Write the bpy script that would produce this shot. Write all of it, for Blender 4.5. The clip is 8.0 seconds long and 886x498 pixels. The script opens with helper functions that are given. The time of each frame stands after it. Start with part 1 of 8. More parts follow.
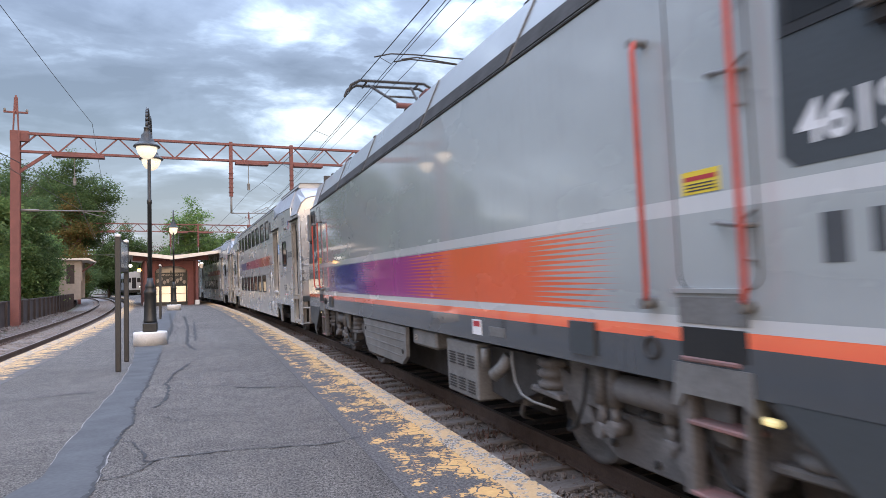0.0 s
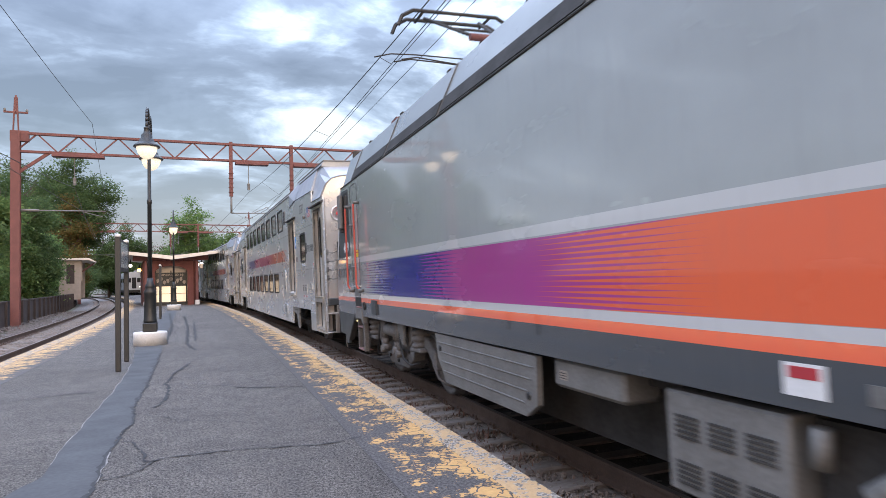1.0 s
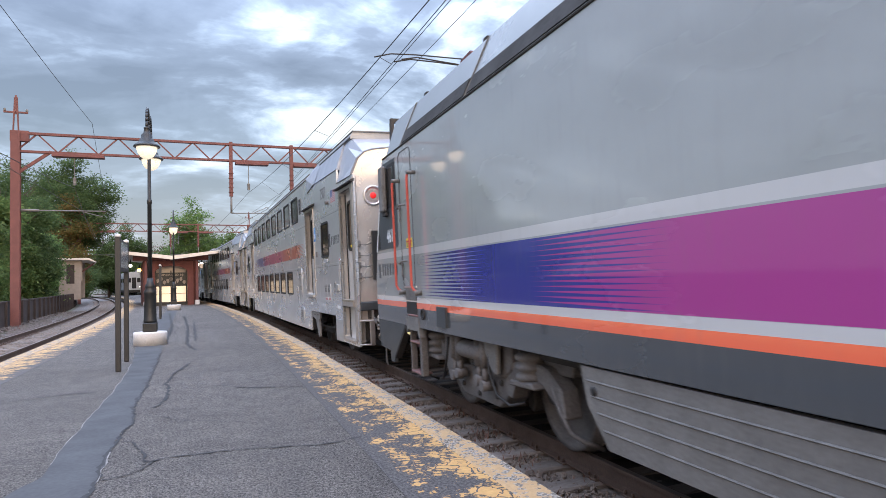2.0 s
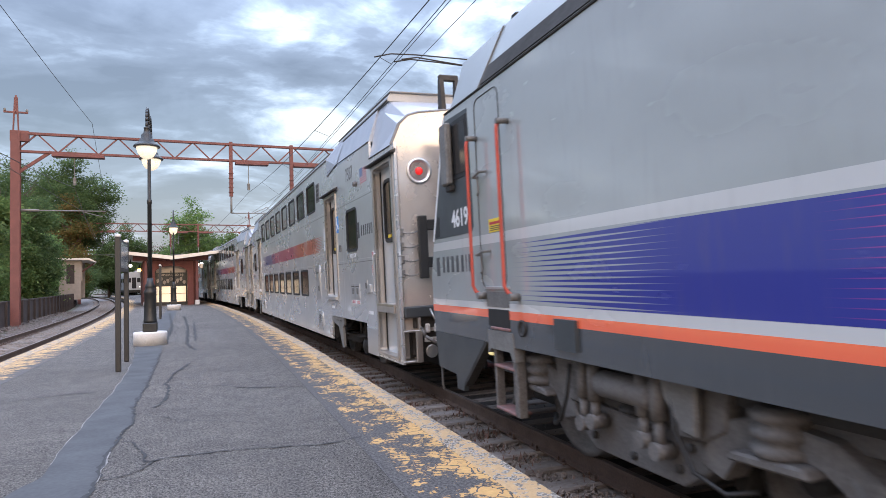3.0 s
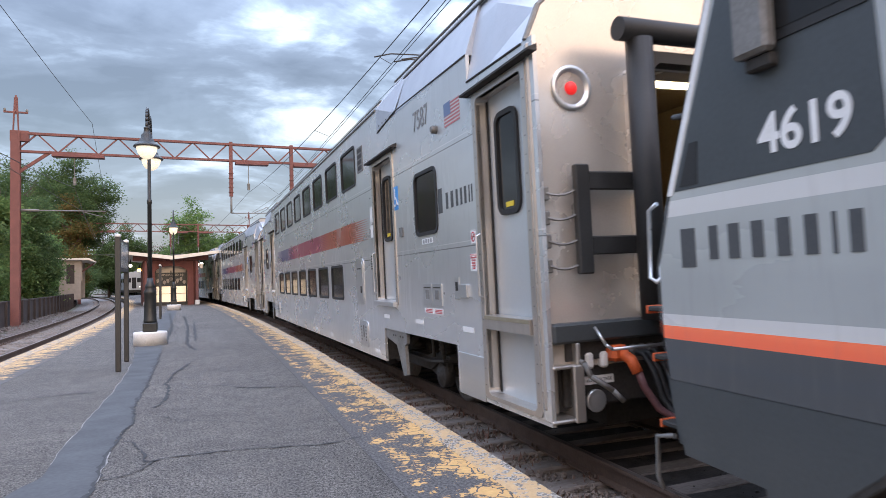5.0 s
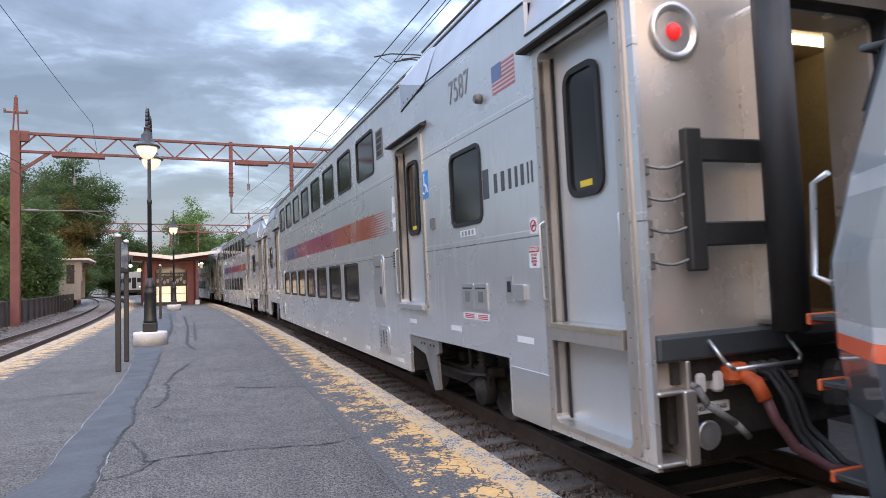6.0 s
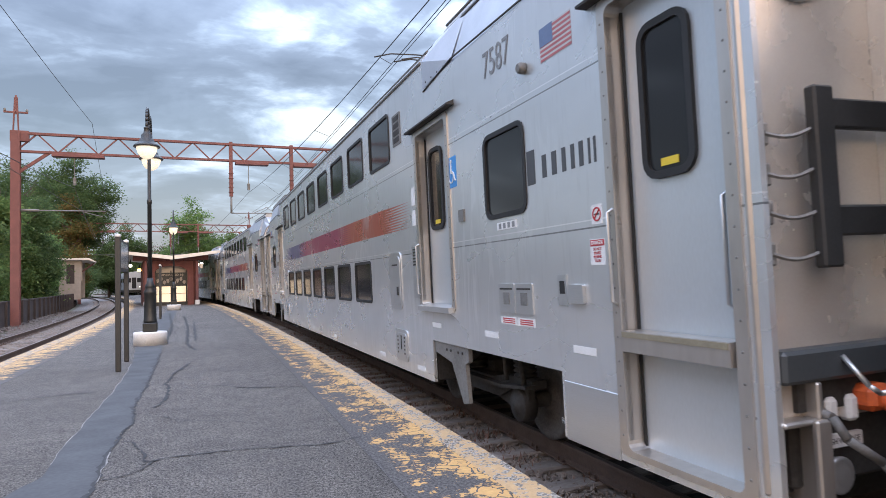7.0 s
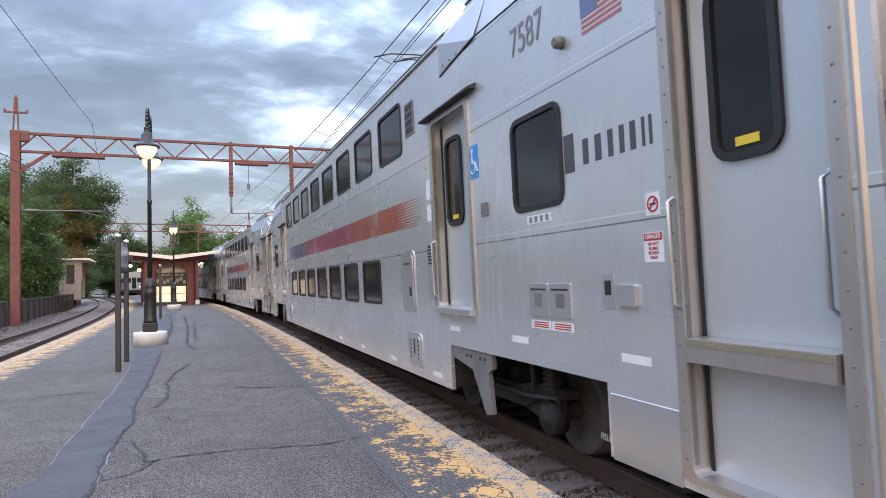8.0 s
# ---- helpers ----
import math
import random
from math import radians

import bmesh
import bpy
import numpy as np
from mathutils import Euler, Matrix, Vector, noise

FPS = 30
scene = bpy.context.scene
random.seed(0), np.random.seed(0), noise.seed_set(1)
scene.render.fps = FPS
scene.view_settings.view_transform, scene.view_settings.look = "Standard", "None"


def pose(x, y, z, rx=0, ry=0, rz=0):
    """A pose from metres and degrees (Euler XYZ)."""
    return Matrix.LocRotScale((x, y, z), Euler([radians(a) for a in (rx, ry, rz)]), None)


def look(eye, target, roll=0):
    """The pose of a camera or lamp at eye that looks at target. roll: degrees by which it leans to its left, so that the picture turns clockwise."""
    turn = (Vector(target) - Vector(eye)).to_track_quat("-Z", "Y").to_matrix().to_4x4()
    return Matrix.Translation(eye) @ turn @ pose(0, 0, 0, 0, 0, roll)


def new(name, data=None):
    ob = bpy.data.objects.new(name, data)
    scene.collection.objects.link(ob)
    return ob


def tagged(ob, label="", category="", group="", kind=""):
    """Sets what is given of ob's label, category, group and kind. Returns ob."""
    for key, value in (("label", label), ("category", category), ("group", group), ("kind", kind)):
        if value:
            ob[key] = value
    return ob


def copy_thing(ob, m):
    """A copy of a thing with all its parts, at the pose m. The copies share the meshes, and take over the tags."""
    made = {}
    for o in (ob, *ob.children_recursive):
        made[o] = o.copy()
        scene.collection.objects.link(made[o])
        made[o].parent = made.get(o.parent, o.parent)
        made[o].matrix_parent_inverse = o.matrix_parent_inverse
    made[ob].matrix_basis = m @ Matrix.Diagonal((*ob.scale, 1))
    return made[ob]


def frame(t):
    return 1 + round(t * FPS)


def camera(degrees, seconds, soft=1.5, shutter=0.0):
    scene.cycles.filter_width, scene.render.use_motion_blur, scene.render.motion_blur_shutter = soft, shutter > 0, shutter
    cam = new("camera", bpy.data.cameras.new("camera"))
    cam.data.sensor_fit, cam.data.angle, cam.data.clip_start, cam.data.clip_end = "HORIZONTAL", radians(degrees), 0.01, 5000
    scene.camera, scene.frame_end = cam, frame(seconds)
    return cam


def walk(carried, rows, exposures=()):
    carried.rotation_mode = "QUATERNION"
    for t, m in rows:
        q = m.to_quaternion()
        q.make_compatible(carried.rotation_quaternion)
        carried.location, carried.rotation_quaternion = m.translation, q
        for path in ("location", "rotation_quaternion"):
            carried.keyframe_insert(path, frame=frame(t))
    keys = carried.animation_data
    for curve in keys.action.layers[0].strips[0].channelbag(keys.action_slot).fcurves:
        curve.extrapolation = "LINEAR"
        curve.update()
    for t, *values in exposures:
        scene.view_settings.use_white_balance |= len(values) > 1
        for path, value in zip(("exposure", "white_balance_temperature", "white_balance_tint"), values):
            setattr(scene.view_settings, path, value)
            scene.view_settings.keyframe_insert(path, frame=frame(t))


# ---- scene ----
# ---- camera ----
EYE = Vector((0.0, 0.0, 1.497))
YAW, PITCH = radians(19.125), radians(2.559)
AIM = EYE + Vector((math.sin(YAW) * math.cos(PITCH), math.cos(YAW) * math.cos(PITCH), math.sin(PITCH)))
cam = camera(69.24, 8.0, soft=0.75, shutter=0.5)
walk(cam, [(0.0, look(EYE, AIM, -1.59)), (8.0, look(EYE, AIM, -1.59))])

# ---- world, light ----
scene.view_settings.exposure = 0.0
SUN_EL, SUN_ROT = radians(13), radians(174)


def ramp_node(nt, stops, interp="LINEAR"):
    n = nt.nodes.new("ShaderNodeValToRGB")
    n.color_ramp.interpolation = interp
    el = n.color_ramp.elements
    while len(el) < len(stops):
        el.new(0.5)
    for e, (p, c) in zip(el, stops):
        e.position = p
        e.color = (*c, 1) if len(c) == 3 else c
    return n


def make_world():
    w = bpy.data.worlds.new("evening_sky")
    scene.world = w
    w.use_nodes = True
    nt = w.node_tree
    nt.nodes.clear()
    N, L = nt.nodes.new, nt.links.new
    out, bg = N("ShaderNodeOutputWorld"), N("ShaderNodeBackground")
    L(bg.outputs[0], out.inputs[0])
    sky = N("ShaderNodeTexSky")
    sky.sky_type = "NISHITA"
    sky.sun_disc = False
    sky.sun_elevation, sky.sun_rotation = SUN_EL, SUN_ROT
    sky.air_density, sky.dust_density = 1.2, 1.0
    tc = N("ShaderNodeTexCoord")
    sep = N("ShaderNodeSeparateXYZ")
    L(tc.outputs["Generated"], sep.inputs[0])
    # cloud deck: direction carried onto a plane overhead
    h = N("ShaderNodeMath"); h.operation = "MAXIMUM"; h.inputs[1].default_value = 0.0
    L(sep.outputs[2], h.inputs[0])
    hh = N("ShaderNodeMath"); hh.operation = "ADD"; hh.inputs[1].default_value = 0.32
    L(h.outputs[0], hh.inputs[0])
    dv = N("ShaderNodeVectorMath"); dv.operation = "DIVIDE"
    cmb = N("ShaderNodeCombineXYZ")
    for i in range(3):
        L(hh.outputs[0], cmb.inputs[i])
    L(tc.outputs["Generated"], dv.inputs[0]); L(cmb.outputs[0], dv.inputs[1])
    mp = N("ShaderNodeMapping")
    mp.inputs["Location"].default_value = CLOUD_SHIFT
    mp.inputs["Rotation"].default_value = (0, 0, radians(-16))
    mp.inputs["Scale"].default_value = (0.85, 1.25, 0.0)
    L(dv.outputs[0], mp.inputs[0])
    n1 = N("ShaderNodeTexNoise")
    n1.inputs["Scale"].default_value, n1.inputs["Detail"].default_value, n1.inputs["Roughness"].default_value = 2.5, 8.0, 0.55
    n1.inputs["Distortion"].default_value = 0.35
    L(mp.outputs[0], n1.inputs["Vector"])
    n2 = N("ShaderNodeTexNoise")
    n2.inputs["Scale"].default_value, n2.inputs["Detail"].default_value, n2.inputs["Roughness"].default_value = 6.0, 6.0, 0.55
    n2.inputs["Distortion"].default_value = 0.5
    L(mp.outputs[0], n2.inputs["Vector"])
    mx = N("ShaderNodeMix"); mx.data_type = "FLOAT"; mx.inputs[0].default_value = 0.25
    L(n1.outputs["Fac"], mx.inputs[2]); L(n2.outputs["Fac"], mx.inputs[3])
    cl = ramp_node(nt, [(0.37, (0.95, 0.99, 1.0)), (0.415, (0.60, 0.70, 0.89)), (0.45, (0.37, 0.445, 0.62)),
                        (0.49, (0.235, 0.275, 0.40)), (0.58, (0.15, 0.172, 0.265))])
    # the deck is thinner in the north-east and heavier in the north-west
    deck = mx.outputs[0]
    for way, lo, hi, amount in (((0.187, 0.934, 0.304), 0.93, 0.998, -0.055), ((-0.24, 0.90, 0.36), 0.90, 0.99, 0.035)):
        wd = N("ShaderNodeVectorMath"); wd.operation = "DOT_PRODUCT"; wd.inputs[1].default_value = way
        L(tc.outputs["Generated"], wd.inputs[0])
        wr = N("ShaderNodeMapRange"); wr.interpolation_type = "SMOOTHSTEP"
        wr.inputs[1].default_value, wr.inputs[2].default_value, wr.inputs[3].default_value, wr.inputs[4].default_value = lo, hi, 0.0, amount
        L(wd.outputs["Value"], wr.inputs[0])
        ad = N("ShaderNodeMath"); ad.operation = "ADD"
        L(deck, ad.inputs[0]); L(wr.outputs[0], ad.inputs[1])
        deck = ad.outputs[0]
    L(deck, cl.inputs[0])
    # the clear sky shows faintly behind the deck
    add = N("ShaderNodeMix"); add.data_type = "RGBA"; add.blend_type = "ADD"; add.inputs[0].default_value = 0.05
    L(cl.outputs[0], add.inputs[6]); L(sky.outputs[0], add.inputs[7])
    # paler towards the horizon, as the deck thins with distance
    hz = N("ShaderNodeMapRange"); hz.inputs[1].default_value, hz.inputs[2].default_value = 0.02, 0.22
    hz.inputs[3].default_value, hz.inputs[4].default_value = 0.45, 0.0
    L(sep.outputs[2], hz.inputs[0])
    mh = N("ShaderNodeMix"); mh.data_type = "RGBA"; mh.inputs[7].default_value = (0.44, 0.475, 0.62, 1)
    L(hz.outputs[0], mh.inputs[0]); L(add.outputs[2], mh.inputs[6])
    # an overcast deck brightens towards the zenith
    zen = N("ShaderNodeMapRange"); zen.interpolation_type = "SMOOTHSTEP"
    zen.inputs[1].default_value, zen.inputs[2].default_value, zen.inputs[3].default_value, zen.inputs[4].default_value = 0.27, 0.92, 1.0, 7.2
    L(sep.outputs[2], zen.inputs[0])
    zc = N("ShaderNodeVectorMath"); zc.operation = "SCALE"
    L(mh.outputs[2], zc.inputs[0]); L(zen.outputs[0], zc.inputs["Scale"])
    # evening glow on the side of the low sun
    dt = N("ShaderNodeVectorMath"); dt.operation = "DOT_PRODUCT"
    dt.inputs[1].default_value = (math.sin(SUN_ROT) * math.cos(0.1), math.cos(SUN_ROT) * math.cos(0.1), math.sin(0.1))
    L(tc.outputs["Generated"], dt.inputs[0])
    gl = N("ShaderNodeMapRange"); gl.interpolation_type = "SMOOTHSTEP"
    gl.inputs[1].default_value, gl.inputs[2].default_value, gl.inputs[3].default_value, gl.inputs[4].default_value = 0.1, 1.0, 0.0, 1.0
    L(dt.outputs["Value"], gl.inputs[0])
    gc = N("ShaderNodeVectorMath"); gc.operation = "SCALE"; gc.inputs[0].default_value = (2.9, 1.65, 0.72)
    broken = N("ShaderNodeMapRange"); broken.inputs[1].default_value, broken.inputs[2].default_value, broken.inputs[3].default_value, broken.inputs[4].default_value = 0.40, 0.58, 1.35, 0.25
    L(mx.outputs[0], broken.inputs[0])
    gm = N("ShaderNodeMath"); gm.operation = "MULTIPLY"
    L(gl.outputs[0], gm.inputs[0]); L(broken.outputs[0], gm.inputs[1])
    L(gm.outputs[0], gc.inputs["Scale"])
    gs = N("ShaderNodeVectorMath"); gs.operation = "ADD"
    L(zc.outputs[0], gs.inputs[0]); L(gc.outputs[0], gs.inputs[1])
    L(gs.outputs[0], bg.inputs[0])
    bg.inputs[1].default_value = 1.0


CLOUD_SHIFT = (3.1, 1.7, 0.0)
make_world()
sun = new("sun", bpy.data.lights.new("sun", "SUN"))
sun.data.energy, sun.data.angle, sun.data.color = 0.55, radians(30), (1.0, 0.9, 0.78)
sun.matrix_world = look((0, 0, 30), Vector((0, 0, 30)) + Vector((-math.sin(SUN_ROT) * math.cos(SUN_EL), -math.cos(SUN_ROT) * math.cos(SUN_EL), -math.sin(SUN_EL))))

# ---- track geometry: one circle, its centre far off towards -x ----
R, XT, ZR, CANT = 523.55, 4.043, -0.196, 0.0228
XL = -5.76          # centre of the other track at y = 0


def arc(x0, s):
    """The place of lateral x0 at arc length s along the main track."""
    a = s / R
    r = R + x0 - XT
    return Vector((XT - R + r * math.cos(a), r * math.sin(a), 0))


def arc_pose(x0, s, z=0.0, turn=0.0):
    p = arc(x0, s)
    return pose(p.x, p.y, z, 0, 0, math.degrees(s / R) + turn)


def vehicle_pose(s0, length, centres):
    a, b = arc(XT, s0 + (length - centres) / 2), arc(XT, s0 + (length + centres) / 2)
    u = (b - a).normalized()
    n = Vector((u.y, -u.x, 0))
    o = (a + b) / 2 - u * (length / 2)
    c, s = math.cos(CANT), math.sin(CANT)
    ex, ez = n * c + Vector((0, 0, s)), -n * s + Vector((0, 0, c))
    m = Matrix((ex, u, ez)).transposed().to_4x4()
    m.translation = (o.x, o.y, ZR + 0.75 * s)
    return m


# ---- materials ----
def material(name, c1, c2=None, rough=0.6, metal=0.0, scale=6.0, fine=60.0, bump=0.15, mix=0.5, spread=0.0, coat=0.0, stretch=(1, 1, 1), rough_var=0.12):
    """Two tones by a coarse and a fine noise, relief from both, in the object's own metres."""
    m = bpy.data.materials.new(name)
    m.use_nodes = True
    nt = m.node_tree
    N, L = nt.nodes.new, nt.links.new
    b = nt.nodes["Principled BSDF"]
    c2 = c2 or tuple(x * 0.78 for x in c1)
    tc = N("ShaderNodeTexCoord")
    mp = N("ShaderNodeMapping"); mp.inputs["Scale"].default_value = stretch
    L(tc.outputs["Object"], mp.inputs[0])
    n1, n2 = N("ShaderNodeTexNoise"), N("ShaderNodeTexNoise")
    for n, s, d in ((n1, scale, 5), (n2, fine, 3)):
        n.inputs["Scale"].default_value, n.inputs["Detail"].default_value = s, d
        L(mp.outputs[0], n.inputs["Vector"])
    f = N("ShaderNodeMix"); f.data_type = "FLOAT"; f.inputs[0].default_value = mix
    L(n1.outputs["Fac"], f.inputs[2]); L(n2.outputs["Fac"], f.inputs[3])
    rp = ramp_node(nt, [(0.36, c1), (0.64, c2)])
    L(f.outputs[0], rp.inputs[0])
    col = rp.outputs[0]
    if spread:
        oi, hs, mr = N("ShaderNodeObjectInfo"), N("ShaderNodeHueSaturation"), N("ShaderNodeMapRange")
        mr.inputs[3].default_value, mr.inputs[4].default_value = 1 - spread, 1 + spread
        L(oi.outputs["Random"], mr.inputs[0]); L(mr.outputs[0], hs.inputs["Value"]); L(col, hs.inputs["Color"])
        col = hs.outputs[0]
    L(col, b.inputs["Base Color"])
    rr = N("ShaderNodeMapRange")
    rr.inputs[3].default_value, rr.inputs[4].default_value = max(rough - rough_var, 0.02), min(rough + rough_var, 1)
    L(n1.outputs["Fac"], rr.inputs[0]); L(rr.outputs[0], b.inputs["Roughness"])
    b.inputs["Metallic"].default_value = metal
    b.inputs["Coat Weight"].default_value = coat
    if bump:
        bp = N("ShaderNodeBump"); bp.inputs["Strength"].default_value = bump; bp.inputs["Distance"].default_value = 0.01
        L(f.outputs[0], bp.inputs["Height"]); L(bp.outputs[0], b.inputs["Normal"])
    return m


def glow(name, color, strength):
    m = bpy.data.materials.new(name)
    m.use_nodes = True
    b = m.node_tree.nodes["Principled BSDF"]
    b.inputs["Base Color"].default_value = (*color, 1)
    b.inputs["Emission Color"].default_value = (*color, 1)
    b.inputs["Emission Strength"].default_value = strength
    return m


def glass_mat(name, tint, rough=0.04):
    m = bpy.data.materials.new(name)
    m.use_nodes = True
    b = m.node_tree.nodes["Principled BSDF"]
    b.inputs["Base Color"].default_value = (*tint, 1)
    b.inputs["Roughness"].default_value = rough
    b.inputs["IOR"].default_value = 1.5
    b.inputs["Specular IOR Level"].default_value = 0.3
    return m


STEEL = material("stainless_steel", (0.64, 0.665, 0.68), (0.56, 0.58, 0.595), 0.32, 0.76, 1.4, 90, 0.04, 0.35, stretch=(1, 0.25, 3))
STEEL_END = material("end_steel", (0.74, 0.70, 0.64), (0.63, 0.59, 0.54), 0.26, 0.5, 2.0, 60, 0.04, 0.3)
LEAF_STEEL = material("door_leaf_steel", (0.60, 0.64, 0.665), (0.53, 0.565, 0.585), 0.34, 0.5, 1.2, 70, 0.04, 0.3, stretch=(1, 1, 0.3))
VESTIBULE = material("vestibule_panels", (0.27, 0.20, 0.115), (0.20, 0.15, 0.085), 0.6, 0, 2, 30, 0.1)
FRAME_STEEL = material("frame_steel", (0.57, 0.54, 0.505), (0.47, 0.445, 0.415), 0.33, 0.75, 1.5, 14, 0.0, stretch=(1, 1, 0.2))
GREY_PAINT = material("grey_paint", (0.30, 0.33, 0.34), (0.27, 0.30, 0.31), 0.3, 0.0, 1.2, 40, 0.03, coat=0.3)
DARK_GREY = material("dark_grey_paint", (0.055, 0.065, 0.072), (0.045, 0.053, 0.058), 0.45, 0.0, 2, 40, 0.06)
UNDER = material("underframe_grime", (0.05, 0.048, 0.046), (0.024, 0.023, 0.022), 0.8, 0.1, 3, 30, 0.3)
UNDER_LIGHT = material("equipment_grey", (0.20, 0.20, 0.195), (0.12, 0.118, 0.113), 0.6, 0.1, 3, 40, 0.12)
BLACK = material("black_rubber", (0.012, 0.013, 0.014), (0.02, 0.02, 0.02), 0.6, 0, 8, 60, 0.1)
GLASS = glass_mat("tinted_glass", (0.02, 0.021, 0.022), 0.09)
BOGIE = material("bogie_grime", (0.16, 0.153, 0.147), (0.085, 0.08, 0.077), 0.75, 0.1, 4, 40, 0.25)
HOSE_RED = material("red_hose", (0.13, 0.045, 0.045), (0.07, 0.03, 0.03), 0.6, 0, 9, 60, 0.1)
WEED = material("dry_weed", (0.16, 0.085, 0.06), (0.09, 0.055, 0.04), 0.9, 0, 5, 40, 0.1)
STEP_RED = material("worn_red_step", (0.26, 0.12, 0.11), (0.13, 0.10, 0.095), 0.7, 0, 9, 50, 0.2)
RED_PAINT = material("red_paint", (0.55, 0.085, 0.05), (0.42, 0.065, 0.045), 0.45, 0, 6, 60, 0.1)
WHITE = material("white_paint", (0.75, 0.76, 0.76), (0.66, 0.67, 0.67), 0.5, 0, 6, 60, 0.05)
YELLOW = material("yellow_sticker", (0.75, 0.56, 0.05), (0.68, 0.5, 0.04), 0.5, 0, 6, 60, 0.02)
ORANGE = material("orange_rubber", (0.68, 0.13, 0.03), (0.5, 0.09, 0.03), 0.6, 0, 9, 60, 0.2)
BLUE_STICKER = material("blue_sticker", (0.05, 0.27, 0.62), (0.05, 0.25, 0.58), 0.5, 0, 6, 60, 0.02)
LETTER = material("dark_lettering", (0.05, 0.055, 0.06), (0.06, 0.065, 0.07), 0.5, 0, 6, 60, 0.0)
NUM_GREY = material("grey_lettering", (0.19, 0.20, 0.21), (0.21, 0.22, 0.23), 0.5, 0, 6, 60, 0.0)
SIGN_RED = material("sign_red", (0.45, 0.04, 0.05), (0.4, 0.04, 0.05), 0.5, 0, 6, 60, 0.0)
MARKER_RED = glow("marker_red", (0.7, 0.02, 0.02), 0.8)
VESTIBULE_LIGHT = glow("vestibule_light", (1.0, 0.86, 0.55), 9.0)
STEP_LIGHT = glow("step_light", (0.9, 0.75, 0.35), 0.6)
RUST = material("oxide_red_steel", (0.165, 0.062, 0.056), (0.115, 0.048, 0.045), 0.75, 0, 2.5, 30, 0.2)
WIRE = material("dark_wire", (0.03, 0.03, 0.032), (0.05, 0.05, 0.05), 0.6, 0.4, 6, 60, 0)
ROOF_STEEL = material("weathered_roof_steel", (0.36, 0.38, 0.40), (0.30, 0.32, 0.335), 0.45, 0.3, 2, 40, 0.05)
RAIL_SIDE = material("rusty_rail", (0.11, 0.075, 0.055), (0.075, 0.05, 0.04), 0.7, 0.3, 5, 50, 0.15)
RAIL_TOP = material("worn_rail_head", (0.30, 0.27, 0.25), (0.2, 0.17, 0.15), 0.4, 0.8, 5, 60, 0.05, stretch=(1, 0.1, 1))
TIE = material("weathered_tie", (0.21, 0.185, 0.165), (0.12, 0.10, 0.088), 0.9, 0, 3, 40, 0.5, spread=0.2, stretch=(0.3, 1.5, 1))
BALLAST = material("ballast", (0.22, 0.18, 0.15), (0.10, 0.08, 0.068), 0.95, 0, 9, 45, 0.9)
# near-black tone for oil stains and for the shade under the train
OILY_SHADE = material("oily_shaded_ballast", (0.045, 0.04, 0.036), (0.022, 0.02, 0.018), 0.75, 0, 7, 40, 0.8)
BALLAST_GREY = material("grey_ballast", (0.20, 0.185, 0.18), (0.09, 0.083, 0.08), 0.95, 0, 9, 30, 0.9)
POST_BLACK = material("black_cast_iron", (0.012, 0.014, 0.015), (0.02, 0.022, 0.022), 0.4, 0.1, 5, 60, 0.1)
POST_GREY = material("dark_metal_post", (0.026, 0.027, 0.027), (0.036, 0.037, 0.037), 0.5, 0.2, 5, 60, 0.1)
CONCRETE = material("white_concrete", (0.70, 0.70, 0.68), (0.52, 0.52, 0.5), 0.85, 0, 4, 50, 0.2)
BULB = glow("lamp_glow", (1.0, 0.86, 0.66), 0.75)
BULB_ORANGE = glow("canopy_lamp_glow", (1.0, 0.5, 0.12), 8.0)
BULB_WHITE = glow("white_lamp_glow", (1.0, 0.93, 0.80), 3.0)
BRICK_RED = material("dark_red_brick", (0.17, 0.06, 0.05), (0.12, 0.045, 0.04), 0.85, 0, 3, 24, 0.3)
PLASTER = material("cream_plaster", (0.62, 0.55, 0.46), (0.5, 0.44, 0.37), 0.8, 0, 3, 40, 0.1)
TAN_WALL = material("tan_render", (0.34, 0.30, 0.26), (0.26, 0.23, 0.2), 0.85, 0, 3, 40, 0.15)
ROOF_WHITE = material("white_fascia", (0.72, 0.68, 0.6), (0.6, 0.56, 0.5), 0.6, 0, 3, 40, 0.08)
WALL_DARK = material("dark_timber_wall", (0.055, 0.042, 0.038), (0.035, 0.028, 0.026), 0.85, 0, 2, 30, 0.3)
BARK = material("bark", (0.11, 0.085, 0.065), (0.06, 0.048, 0.04), 0.9, 0, 5, 30, 0.6)
EARTH = material("ground_earth", (0.11, 0.105, 0.08), (0.07, 0.075, 0.05), 0.95, 0, 0.4, 6, 0.4)


